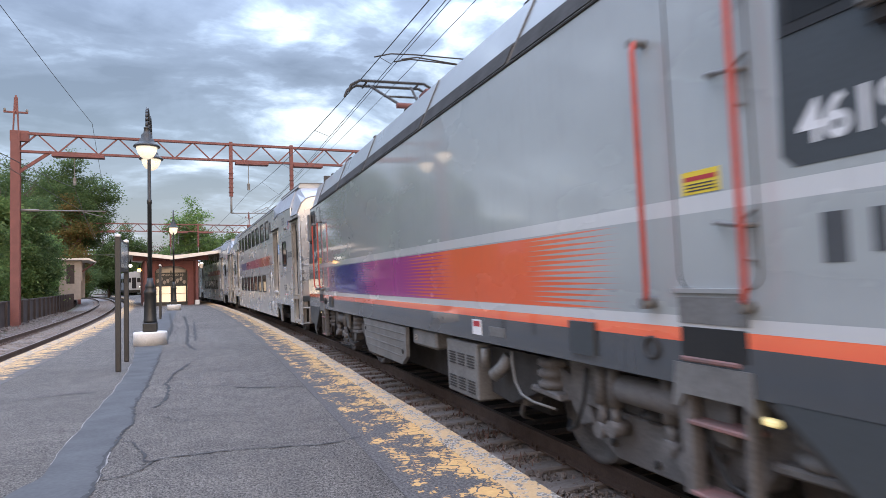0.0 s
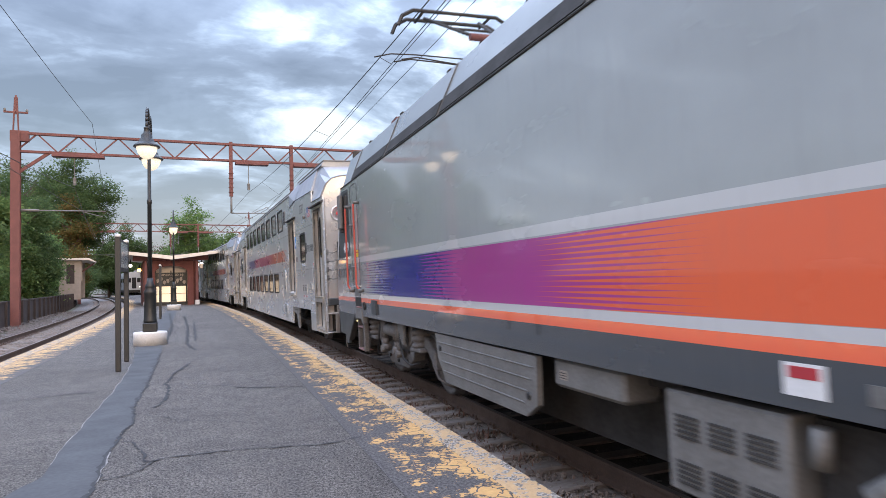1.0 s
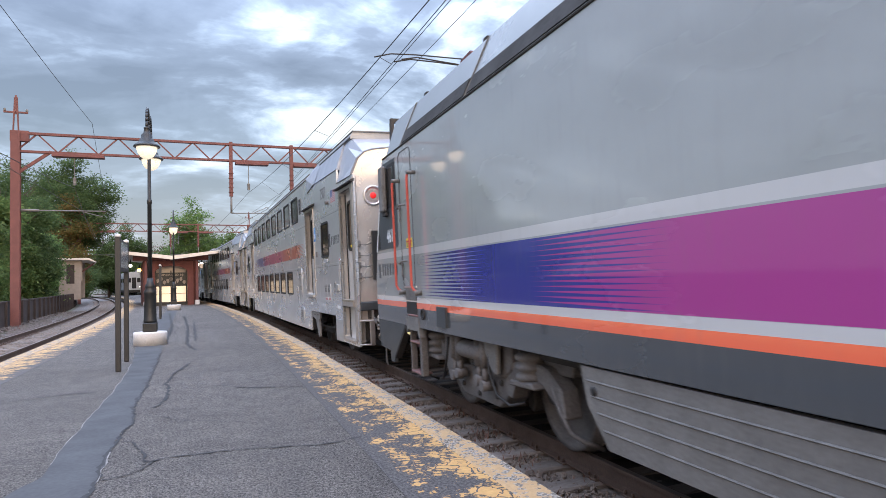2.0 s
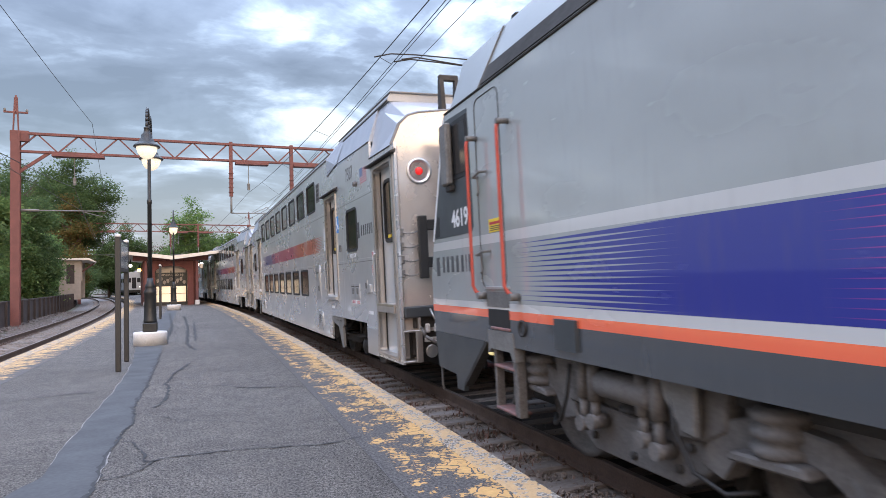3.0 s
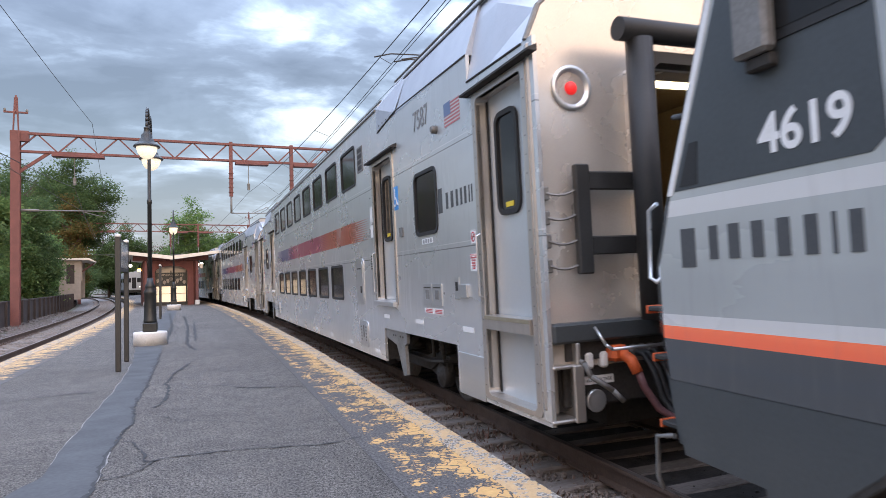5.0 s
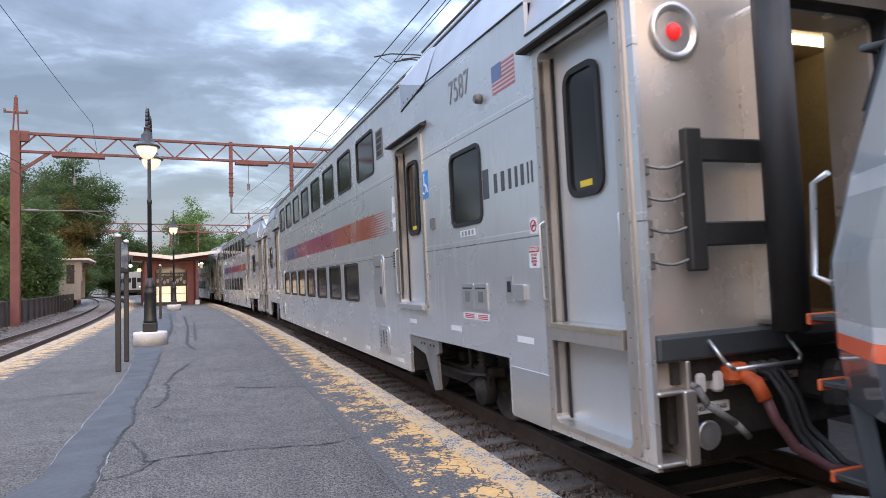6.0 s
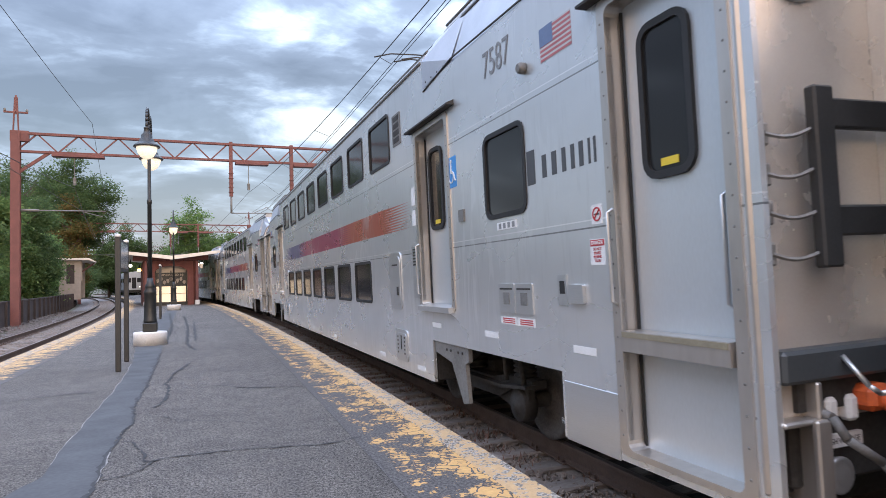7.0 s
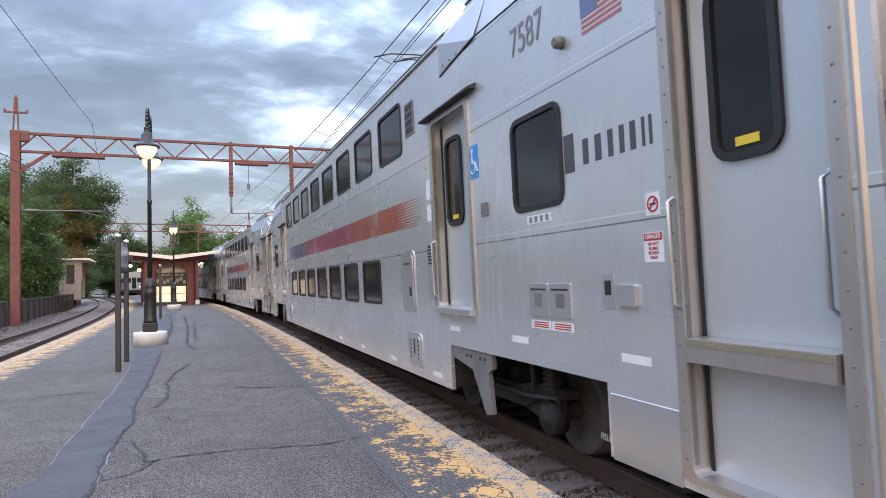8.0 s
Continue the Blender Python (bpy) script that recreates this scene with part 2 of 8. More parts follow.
def leaf_material(name, c1, c2, c3):
    m = bpy.data.materials.new(name)
    m.use_nodes = True
    nt = m.node_tree
    N, L = nt.nodes.new, nt.links.new
    b = nt.nodes["Principled BSDF"]
    g = N("ShaderNodeNewGeometry")
    rp = ramp_node(nt, [(0.0, c1), (0.6, c2), (1.0, c3)])
    L(g.outputs["Random Per Island"], rp.inputs[0])
    tc, n = N("ShaderNodeTexCoord"), N("ShaderNodeTexNoise")
    n.inputs["Scale"].default_value = 0.45
    L(tc.outputs["Object"], n.inputs["Vector"])
    hs, mr = N("ShaderNodeHueSaturation"), N("ShaderNodeMapRange")
    mr.inputs[1].default_value, mr.inputs[2].default_value, mr.inputs[3].default_value, mr.inputs[4].default_value = 0.35, 0.65, 0.65, 1.25
    L(n.outputs["Fac"], mr.inputs[0]); L(mr.outputs[0], hs.inputs["Value"]); L(rp.outputs[0], hs.inputs["Color"])
    L(hs.outputs[0], b.inputs["Base Color"])
    b.inputs["Roughness"].default_value = 0.75
    b.inputs["Specular IOR Level"].default_value = 0.2
    # thin leaves let light through
    tr, ms = N("ShaderNodeBsdfTranslucent"), N("ShaderNodeMixShader")
    ms.inputs[0].default_value = 0.45
    bright = N("ShaderNodeVectorMath"); bright.operation = "SCALE"; bright.inputs["Scale"].default_value = 1.7
    L(hs.outputs[0], bright.inputs[0]); L(bright.outputs[0], tr.inputs["Color"])
    L(b.outputs[0], ms.inputs[1]); L(tr.outputs[0], ms.inputs[2]); L(ms.outputs[0], nt.nodes["Material Output"].inputs[0])
    return m


LEAF = leaf_material("green_leaves", (0.062, 0.105, 0.034), (0.098, 0.145, 0.045), (0.14, 0.18, 0.058))
LEAF_DARK = leaf_material("dark_leaves", (0.05, 0.083, 0.032), (0.072, 0.112, 0.04), (0.10, 0.138, 0.05))
LEAF_RUST = leaf_material("turning_leaves", (0.16, 0.085, 0.03), (0.13, 0.11, 0.035), (0.09, 0.12, 0.04))
LEAF_PALE = leaf_material("pale_leaves", (0.09, 0.15, 0.05), (0.12, 0.19, 0.06), (0.16, 0.22, 0.07))


# ---- mesh helpers ----
def quad_box(bm, x0, x1, y0, y1, z0, z1, m=None):
    vs = [bm.verts.new((x, y, z)) for x in (x0, x1) for y in (y0, y1) for z in (z0, z1)]
    for f in ((0, 1, 3, 2), (4, 6, 7, 5), (0, 4, 5, 1), (2, 3, 7, 6), (0, 2, 6, 4), (1, 5, 7, 3)):
        bm.faces.new([vs[i] for i in f])
    if m is not None:
        for v in vs:
            v.co = m @ v.co
    return vs


def soft_box(bm, x0, x1, y0, y1, z0, z1, b=0.01, m=None):
    """A box with all edges chamfered by b."""
    b = min(b, (x1 - x0) * 0.45, (y1 - y0) * 0.45, (z1 - z0) * 0.45)
    tmp = bmesh.new()
    quad_box(tmp, x0, x1, y0, y1, z0, z1)
    bmesh.ops.bevel(tmp, geom=tmp.edges[:], offset=b, segments=1, affect="EDGES")
    merge(bm, tmp, m)


def merge(bm, other, m=None):
    vm = {v: bm.verts.new(m @ v.co if m is not None else v.co) for v in other.verts}
    for f in other.faces:
        nf = bm.faces.new([vm[v] for v in f.verts])
        nf.smooth = f.smooth
    other.free()


def prism(bm, pts, axis, lo, hi):
    """A polygon of (a, b) pairs drawn out along an axis: for x the pairs are (y, z), for y (x, z), for z (x, y)."""
    def at(p, t):
        a, b = p
        return {"x": (t, a, b), "y": (a, t, b), "z": (a, b, t)}[axis]
    va, vb = [bm.verts.new(at(p, lo)) for p in pts], [bm.verts.new(at(p, hi)) for p in pts]
    n = len(pts)
    for i in range(n):
        bm.faces.new((va[i], va[(i + 1) % n], vb[(i + 1) % n], vb[i]))
    bm.faces.new(va[::-1])
    bm.faces.new(vb)


def rod(bm, p, q, r, n=8, r2=None, caps=True):
    p, q = Vector(p), Vector(q)
    r2 = r if r2 is None else r2
    d = (q - p).normalized()
    a = d.orthogonal().normalized()
    b = d.cross(a)
    va, vb = [], []
    for i in range(n):
        t = 2 * math.pi * i / n
        o = a * math.cos(t) + b * math.sin(t)
        va.append(bm.verts.new(p + o * r)); vb.append(bm.verts.new(q + o * r2))
    for i in range(n):
        f = bm.faces.new((va[i], va[(i + 1) % n], vb[(i + 1) % n], vb[i]))
        f.smooth = n > 6
    if caps:
        bm.faces.new(va[::-1]); bm.faces.new(vb)


def beam(bm, a, b, w, h):
    """A square-edged bar of width w and height h between two places."""
    a, b = Vector(a), Vector(b)
    d = (b - a).normalized()
    up = Vector((0, 0, 1)) if abs(d.z) < 0.9 else Vector((0, 1, 0))
    sx = d.cross(up).normalized() * w / 2
    sz = sx.cross(d).normalized() * h / 2
    va = [bm.verts.new(a + i * sx + j * sz) for i, j in ((-1, -1), (1, -1), (1, 1), (-1, 1))]
    vb = [bm.verts.new(b + i * sx + j * sz) for i, j in ((-1, -1), (1, -1), (1, 1), (-1, 1))]
    for i in range(4):
        bm.faces.new((va[i], va[(i + 1) % 4], vb[(i + 1) % 4], vb[i]))
    bm.faces.new(va[::-1]); bm.faces.new(vb)


def bent_rod(bm, pts, r, n=6):
    for a, b in zip(pts, pts[1:]):
        rod(bm, a, b, r, n)


def tube(bm, pts, r, n=8):
    """A bent pipe in one piece."""
    pts = [Vector(p) for p in pts]
    rings = []
    for i, p in enumerate(pts):
        d = (pts[min(i + 1, len(pts) - 1)] - pts[max(i - 1, 0)]).normalized()
        ref = Vector((1, 0, 0)) if abs(d.x) < 0.8 else Vector((0, 1, 0))
        a = d.cross(ref).normalized()
        b = d.cross(a)
        rings.append([bm.verts.new(p + (a * math.cos(2 * math.pi * k / n) + b * math.sin(2 * math.pi * k / n)) * r) for k in range(n)])
    for p, q in zip(rings, rings[1:]):
        for k in range(n):
            bm.faces.new((p[k], p[(k + 1) % n], q[(k + 1) % n], q[k])).smooth = True
    bm.faces.new(rings[0][::-1]); bm.faces.new(rings[-1])


def lathe(bm, prof, n=16, m=None):
    """A profile of (radius, height) pairs turned about z."""
    rings = []
    for r, z in prof:
        ring = []
        for i in range(n):
            t = 2 * math.pi * i / n
            co = Vector((r * math.cos(t), r * math.sin(t), z))
            ring.append(bm.verts.new(m @ co if m is not None else co))
        rings.append(ring)
    for a, b in zip(rings, rings[1:]):
        for i in range(n):
            bm.faces.new((a[i], a[(i + 1) % n], b[(i + 1) % n], b[i])).smooth = True
    bm.faces.new(rings[0][::-1]); bm.faces.new(rings[-1])


def rounded(y0, y1, z0, z1, r, n=4):
    pts = []
    for cy, cz, a0 in ((y1 - r, z1 - r, 0), (y0 + r, z1 - r, 90), (y0 + r, z0 + r, 180), (y1 - r, z0 + r, 270)):
        for i in range(n + 1):
            a = radians(a0 + 90 * i / n)
            pts.append((cy + r * math.cos(a), cz + r * math.sin(a)))
    return pts


def ring_prism(bm, outer, inner, axis, lo, hi):
    """A frame between two outlines with as many points."""
    def at(p, t):
        a, b = p
        return {"x": (t, a, b), "y": (a, t, b), "z": (a, b, t)}[axis]
    n = len(outer)
    o0, o1 = [bm.verts.new(at(p, lo)) for p in outer], [bm.verts.new(at(p, hi)) for p in outer]
    i0, i1 = [bm.verts.new(at(p, lo)) for p in inner], [bm.verts.new(at(p, hi)) for p in inner]
    for i in range(n):
        j = (i + 1) % n
        for q in ((o0[i], o0[j], o1[j], o1[i]), (i0[j], i0[i], i1[i], i1[j]), (o0[j], o0[i], i0[i], i0[j]), (o1[i], o1[j], i1[j], i1[i])):
            bm.faces.new(q)


def panel_wall(bm, x0, x1, y0, y1, z0, z1, holes):
    """One joined sheet from x0 to x1 thick with rectangular holes (ya, yb, za, zb) through it."""
    ys = sorted({y0, y1, *[v for h in holes for v in h[:2] if y0 < v < y1]})
    zs = sorted({z0, z1, *[v for h in holes for v in h[2:] if z0 < v < z1]})
    ny, nz = len(ys) - 1, len(zs) - 1

    def solid(i, j):
        if not (0 <= i < ny and 0 <= j < nz):
            return False
        cy, cz = (ys[i] + ys[i + 1]) / 2, (zs[j] + zs[j + 1]) / 2
        return not any(h[0] < cy < h[1] and h[2] < cz < h[3] for h in holes)
    made = {}

    def v(i, j, x):
        if (i, j, x) not in made:
            made[i, j, x] = bm.verts.new((x, ys[i], zs[j]))
        return made[i, j, x]
    for i in range(ny):
        for j in range(nz):
            if not solid(i, j):
                continue
            for x in (x0, x1):
                bm.faces.new((v(i, j, x), v(i + 1, j, x), v(i + 1, j + 1, x), v(i, j + 1, x)))
            for di, dj, a, b in ((-1, 0, (i, j), (i, j + 1)), (1, 0, (i + 1, j), (i + 1, j + 1)), (0, -1, (i, j), (i + 1, j)), (0, 1, (i, j + 1), (i + 1, j + 1))):
                if not solid(i + di, j + dj):
                    bm.faces.new((v(*a, x0), v(*b, x0), v(*b, x1), v(*a, x1)))


def coil(bm, r, z0, z1, turns, m, n=12):
    """A spring, turned as one ribbed body."""
    prof = []
    h = (z1 - z0) / turns
    for k in range(turns):
        z = z0 + k * h
        prof += [(r * 0.72, z), (r, z + h * 0.3), (r, z + h * 0.7)]
    lathe(bm, prof + [(r * 0.72, z1)], n, m)


def finish(name, bm, mat, smooth=False):
    bmesh.ops.recalc_face_normals(bm, faces=bm.faces[:])
    me = bpy.data.meshes.new(name)
    bm.to_mesh(me)
    bm.free()
    for m in (mat if isinstance(mat, (list, tuple)) else [mat]):
        me.materials.append(m)
    return me


def part(name, bm, mat, parent=None, label="", m=None):
    ob = new(name, finish(name, bm, mat))
    if parent:
        ob.parent = parent
    if m is not None:
        ob.matrix_basis = m
    return tagged(ob, label)


def again(ob, parent, m):
    """The same mesh once more, as an object of its own."""
    o = new(ob.name.split(".")[0], ob.data)
    o.parent = parent
    o.matrix_basis = m
    if "label" in ob:
        o["label"] = ob["label"]
    return o


def thing(name, label, category, m=None, group="", kind=""):
    ob = new(name)
    ob.empty_display_size = 0.2
    if m is not None:
        ob.matrix_basis = m
    return tagged(ob, label, category, group, kind)


SIDE = Matrix(((0, 0, -1, 0), (-1, 0, 0, 0), (0, 1, 0, 0), (0, 0, 0, 1)))   # text on a wall that faces -x


def writing(name, text, size, mat, parent, m, label="", squeeze=1.0, bold=0.0):
    cu = bpy.data.curves.new(name, "FONT")
    cu.body, cu.size, cu.extrude, cu.offset = text, size, 0.001, bold
    cu.align_x = "CENTER"
    cu.align_y = "CENTER"
    cu.materials.append(mat)
    tmp = new(name, cu)
    me = bpy.data.meshes.new_from_object(tmp.evaluated_get(bpy.context.evaluated_depsgraph_get()))
    bpy.data.objects.remove(tmp)
    for v in me.vertices:
        v.co.x *= squeeze
    if not me.materials:
        me.materials.append(mat)
    ob = new(name, me)
    ob.parent = parent
    ob.matrix_basis = m
    return tagged(ob, label)


def on_side(y, z, x=-1.504):
    return Matrix.Translation((x, y, z)) @ SIDE


# ---- painted bands on the vehicles, by height and length ----
def band_material(name, base, bands, fade_period, rough, metal, coat=0.0, seams=(), buckle=0.06, smears=False):
    """bands: (z0, z1, stops); stops are (y, colour) with pairs of y between which one colour frays into the next in streaks."""
    m = bpy.data.materials.new(name)
    m.use_nodes = True
    nt = m.node_tree
    N, L = nt.nodes.new, nt.links.new
    b = nt.nodes["Principled BSDF"]
    tc, sep = N("ShaderNodeTexCoord"), N("ShaderNodeSeparateXYZ")
    L(tc.outputs["Object"], sep.inputs[0])
    y, z = sep.outputs[1], sep.outputs[2]

    def math_node(op, a, c, clamp=False):
        n = N("ShaderNodeMath")
        n.operation = op
        n.use_clamp = clamp
        for i, v in enumerate((a, c)):
            if isinstance(v, (int, float)):
                n.inputs[i].default_value = v
            else:
                L(v, n.inputs[i])
        return n.outputs[0]

    def mixed(fac, a, c):
        n = N("ShaderNodeMix"); n.data_type = "RGBA"
        L(fac, n.inputs[0])
        for i, v in ((6, a), (7, c)):
            if isinstance(v, tuple):
                n.inputs[i].default_value = (*v, 1)
            else:
                L(v, n.inputs[i])
        return n.outputs[2]

    nz = N("ShaderNodeTexNoise"); nz.inputs["Scale"].default_value, nz.inputs["Detail"].default_value = 1.3, 5
    mp = N("ShaderNodeMapping"); mp.inputs["Scale"].default_value = (1, 0.5, 1.2)
    L(tc.outputs["Object"], mp.inputs[0]); L(mp.outputs[0], nz.inputs["Vector"])
    nf = N("ShaderNodeTexNoise"); nf.inputs["Scale"].default_value, nf.inputs["Detail"].default_value = 7.0, 4
    mp2 = N("ShaderNodeMapping"); mp2.inputs["Scale"].default_value = (1, 2.5, 0.35)
    L(tc.outputs["Object"], mp2.inputs[0]); L(mp2.outputs[0], nf.inputs["Vector"])
    rp = ramp_node(nt, [(0.35, base), (0.65, tuple(v * 0.9 for v in base))])
    L(nz.outputs["Fac"], rp.inputs[0])
    col = rp.outputs[0]
    # streak pattern: a triangle wave over the height
    tri = math_node("PINGPONG", math_node("DIVIDE", z, fade_period), 1.0)
    for z0, z1, stops in bands:
        inside = math_node("MULTIPLY", math_node("GREATER_THAN", z, z0), math_node("LESS_THAN", z, z1))
        c = col if stops[0][1] is None else stops[0][1]
        for ya, yb, nxt in stops[1:]:
            t = math_node("DIVIDE", math_node("SUBTRACT", y, ya), yb - ya)
            frayed = N("ShaderNodeMapRange"); frayed.interpolation_type = "SMOOTHSTEP"
            frayed.inputs[1].default_value, frayed.inputs[2].default_value = -0.16, 0.16
            L(math_node("SUBTRACT", t, tri), frayed.inputs[0])
            c = mixed(frayed.outputs[0], c, col if nxt is None else nxt)
        col = mixed(inside, col, c)
    for z0 in seams:
        line = math_node("LESS_THAN", math_node("ABSOLUTE", math_node("SUBTRACT", z, z0), 0), 0.006)
        col = mixed(line, col, tuple(v * 0.35 for v in base))
        # highlight on the fold above the seam, painted as a pale line
        edge = math_node("LESS_THAN", math_node("ABSOLUTE", math_node("SUBTRACT", z, z0 + 0.055), 0), 0.005)
        col = mixed(edge, col, (0.85, 0.86, 0.87))
    # road dirt, in runs down the side
    dirt = N("ShaderNodeMapRange"); dirt.inputs[1].default_value, dirt.inputs[2].default_value = 0.55, 0.8
    dirt.inputs[3].default_value, dirt.inputs[4].default_value = 0.0, 0.13
    L(nf.outputs["Fac"], dirt.inputs[0])
    col = mixed(dirt.outputs[0], col, (0.16, 0.15, 0.14))
    if smears:
        # pale swirls where scrawls were scrubbed off the steel near the doors
        sw = N("ShaderNodeTexNoise"); sw.inputs["Scale"].default_value, sw.inputs["Detail"].default_value, sw.inputs["Distortion"].default_value = 1.5, 2, 1.6
        L(mp2.outputs[0], sw.inputs["Vector"])
        soft_edge = N("ShaderNodeMapRange"); soft_edge.interpolation_type = "SMOOTHSTEP"
        soft_edge.inputs[1].default_value, soft_edge.inputs[2].default_value, soft_edge.inputs[3].default_value, soft_edge.inputs[4].default_value = 0.0, 0.06, 1.0, 0.0
        L(math_node("ABSOLUTE", math_node("SUBTRACT", sw.outputs["Fac"], 0.5), 0), soft_edge.inputs[0])
        band = soft_edge.outputs[0]
        zone = N("ShaderNodeTexNoise"); zone.inputs["Scale"].default_value = 0.45
        L(tc.outputs["Object"], zone.inputs["Vector"])
        zm = N("ShaderNodeMapRange"); zm.inputs[1].default_value, zm.inputs[2].default_value, zm.inputs[3].default_value, zm.inputs[4].default_value = 0.50, 0.62, 0.0, 0.5
        L(zone.outputs["Fac"], zm.inputs[0])
        col = mixed(math_node("MULTIPLY", band, zm.outputs[0]), col, (0.82, 0.84, 0.86))
    L(col, b.inputs["Base Color"])
    rr = N("ShaderNodeMapRange"); rr.inputs[3].default_value, rr.inputs[4].default_value = rough - 0.08, rough + 0.08
    L(nz.outputs["Fac"], rr.inputs[0]); L(rr.outputs[0], b.inputs["Roughness"])
    b.inputs["Metallic"].default_value = metal
    b.inputs["Coat Weight"].default_value = coat
    b.inputs["Coat Roughness"].default_value = 0.05
    b.inputs["Coat IOR"].default_value = 1.7
    # slightly buckled sheet metal
    bp = N("ShaderNodeBump"); bp.inputs["Strength"].default_value = buckle; bp.inputs["Distance"].default_value = 0.03
    nb = N("ShaderNodeTexNoise"); nb.inputs["Scale"].default_value, nb.inputs["Detail"].default_value = 1.5, 1.0
    L(mp.outputs[0], nb.inputs["Vector"])
    L(nb.outputs["Fac"], bp.inputs["Height"]); L(bp.outputs[0], b.inputs["Normal"])
    return m


P_WHITE, P_ORANGE, P_DARK = (0.58, 0.59, 0.59), (0.90, 0.155, 0.065), (0.055, 0.063, 0.07)
P_BLUE, P_MAGENTA, P_RUSTO = (0.034, 0.045, 0.28), (0.40, 0.055, 0.27), (0.80, 0.145, 0.06)
LOCO_PAINT = band_material("locomotive_paint", (0.385, 0.415, 0.415), [
    (2.035, 2.13, [(0, P_WHITE)]),
    (1.455, 2.02, [(0, None), (4.3, 5.5, P_RUSTO), (7.4, 9.2, P_MAGENTA), (11.0, 12.6, P_BLUE), (13.9, 15.8, None)]),
    (1.382, 1.452, [(0, P_WHITE)]),
    (1.302, 1.382, [(0, P_ORANGE)]),
    (0.0, 1.302, [(0, P_DARK)])], 0.021, 0.26, 0.0, 1.0)
C_RED, C_BLUE, C_MAG = (0.60, 0.17, 0.12), (0.14, 0.15, 0.33), (0.47, 0.09, 0.18)
COACH_SKIN = band_material("coach_steel_skin", (0.69, 0.715, 0.73), [
    (2.39, 2.76, [(0, None), (6.1, 7.4, C_RED), (9.6, 10.9, C_MAG), (15.0, 16.4, C_BLUE), (17.9, 19.6, None)])],
    0.019, 0.28, 0.64, 0.0, seams=(2.04, 3.19), buckle=0.10, smears=True)

NAME_GREY = material("name_bar_grey", (0.055, 0.06, 0.065), (0.07, 0.075, 0.08), 0.5, 0, 6, 60, 0.0)
COACH_L, COACH_TC, LOCO_L, LOCO_TC = 25.91, 18.13, 19.5, 9.9


def wheel(parent, x, y, r, name="wheel"):
    bm = bmesh.new()
    prof = [(0.08, -0.06), (0.12, -0.07), (0.14, -0.03), (r - 0.09, -0.02), (r - 0.06, -0.065), (r, -0.065), (r, 0.045), (r + 0.025, 0.055), (r + 0.025, 0.07), (r - 0.05, 0.07), (0.1, 0.05)]
    lathe(bm, prof, 28, Matrix.Rotation(radians(90) * (1 if x < 0 else -1), 4, "Y"))
    return part(name, bm, BOGIE, parent, "", pose(x, y, r))


def coach_bogie(parent, yc, flip):
    """Two wheelsets, the outer frame, springs and brake gear, under one end of the coach."""
    bg = new("bogie")
    bg.parent = parent
    bg.matrix_basis = pose(0, yc, 0)
    for dy in (-1.3, 1.3):
        for x in (-0.76, 0.76):
            wheel(bg, x, dy, 0.42)
        bm = bmesh.new()
        rod(bm, (-1.1, dy, 0.42), (1.1, dy, 0.42), 0.08, 10)
        part("axle", bm, UNDER, bg)
    for sx in (-1, 1):
        bm = bmesh.new()
        x0, x1 = sorted((sx * 0.98, sx * 1.14))
        prism(bm, [(-1.58, 0.58), (-1.1, 0.52), (-0.8, 0.40), (0.8, 0.40), (1.1, 0.52), (1.58, 0.58), (1.58, 0.66), (1.0, 0.66), (0.7, 0.60), (-0.7, 0.60), (-1.0, 0.66), (-1.58, 0.66)], "x", x0, x1)
        part("side_frame", bm, UNDER, bg)
        bm = bmesh.new()
        prism(bm, [(-1.62, 0.60), (-1.05, 0.54), (1.05, 0.54), (1.62, 0.60), (1.62, 0.63), (1.05, 0.575), (-1.05, 0.575), (-1.62, 0.63)], "x", *sorted((sx * 1.12, sx * 1.24)))
        part("frame_flange", bm, UNDER, bg)
        for dy in (-1.3, 1.3):
            bm = bmesh.new()
            lathe(bm, [(0.17, -0.1), (0.17, 0.03), (0.155, 0.045), (0.115, 0.045), (0.105, 0.065), (0.05, 0.07), (0.04, 0.085), (0.01, 0.085)], 28, pose(sx * 1.13, dy, 0.39) @ Matrix.Rotation(radians(90) * sx, 4, "Y"))
            part("axle_box", bm, UNDER, bg)
            bm = bmesh.new()
            coil(bm, 0.12, 0.66, 0.91, 5, pose(sx * 1.06, dy, 0))
            part("coil_spring", bm, UNDER, bg)
        bm = bmesh.new()
        coil(bm, 0.25, 0.62, 0.86, 4, pose(sx * 1.06, 0, 0), 14)
        part("air_spring", bm, BLACK, bg)
        for p, q, r in (((-0.55, 0.9), (0.25, 0.55), 0.045), ((0.55, 0.95), (0.55, 0.5), 0.05), ((-1.45, 1.0), (-1.5, 0.62), 0.03), ((-1.1, 1.0), (-1.12, 0.62), 0.025)):
            bm = bmesh.new()
            rod(bm, (sx * 1.2, *p), (sx * 1.19, *q), r, 8)
            part("damper", bm, UNDER, bg)
        for f in (-1, 1):
            bm = bmesh.new()
            prism(bm, [(f * 1.12, 0.58), (f * 1.48, 0.58), (f * 1.46, 0.44), (f * 1.15, 0.44)], "x", *sorted((sx * 1.06, sx * 1.13)))
            prism(bm, [(f * 1.12, 0.58), (f * 1.1, 0.30), (f * 0.6, 0.40), (f * 0.5, 0.58)], "x", *sorted((sx * 1.05, sx * 1.09)))
            part("axle_guard", bm, UNDER, bg)
    bm = bmesh.new()
    soft_box(bm, -1.0, 1.0, -0.35, 0.35, 0.45, 0.75, 0.04)
    part("bolster", bm, UNDER, bg)
    return bg


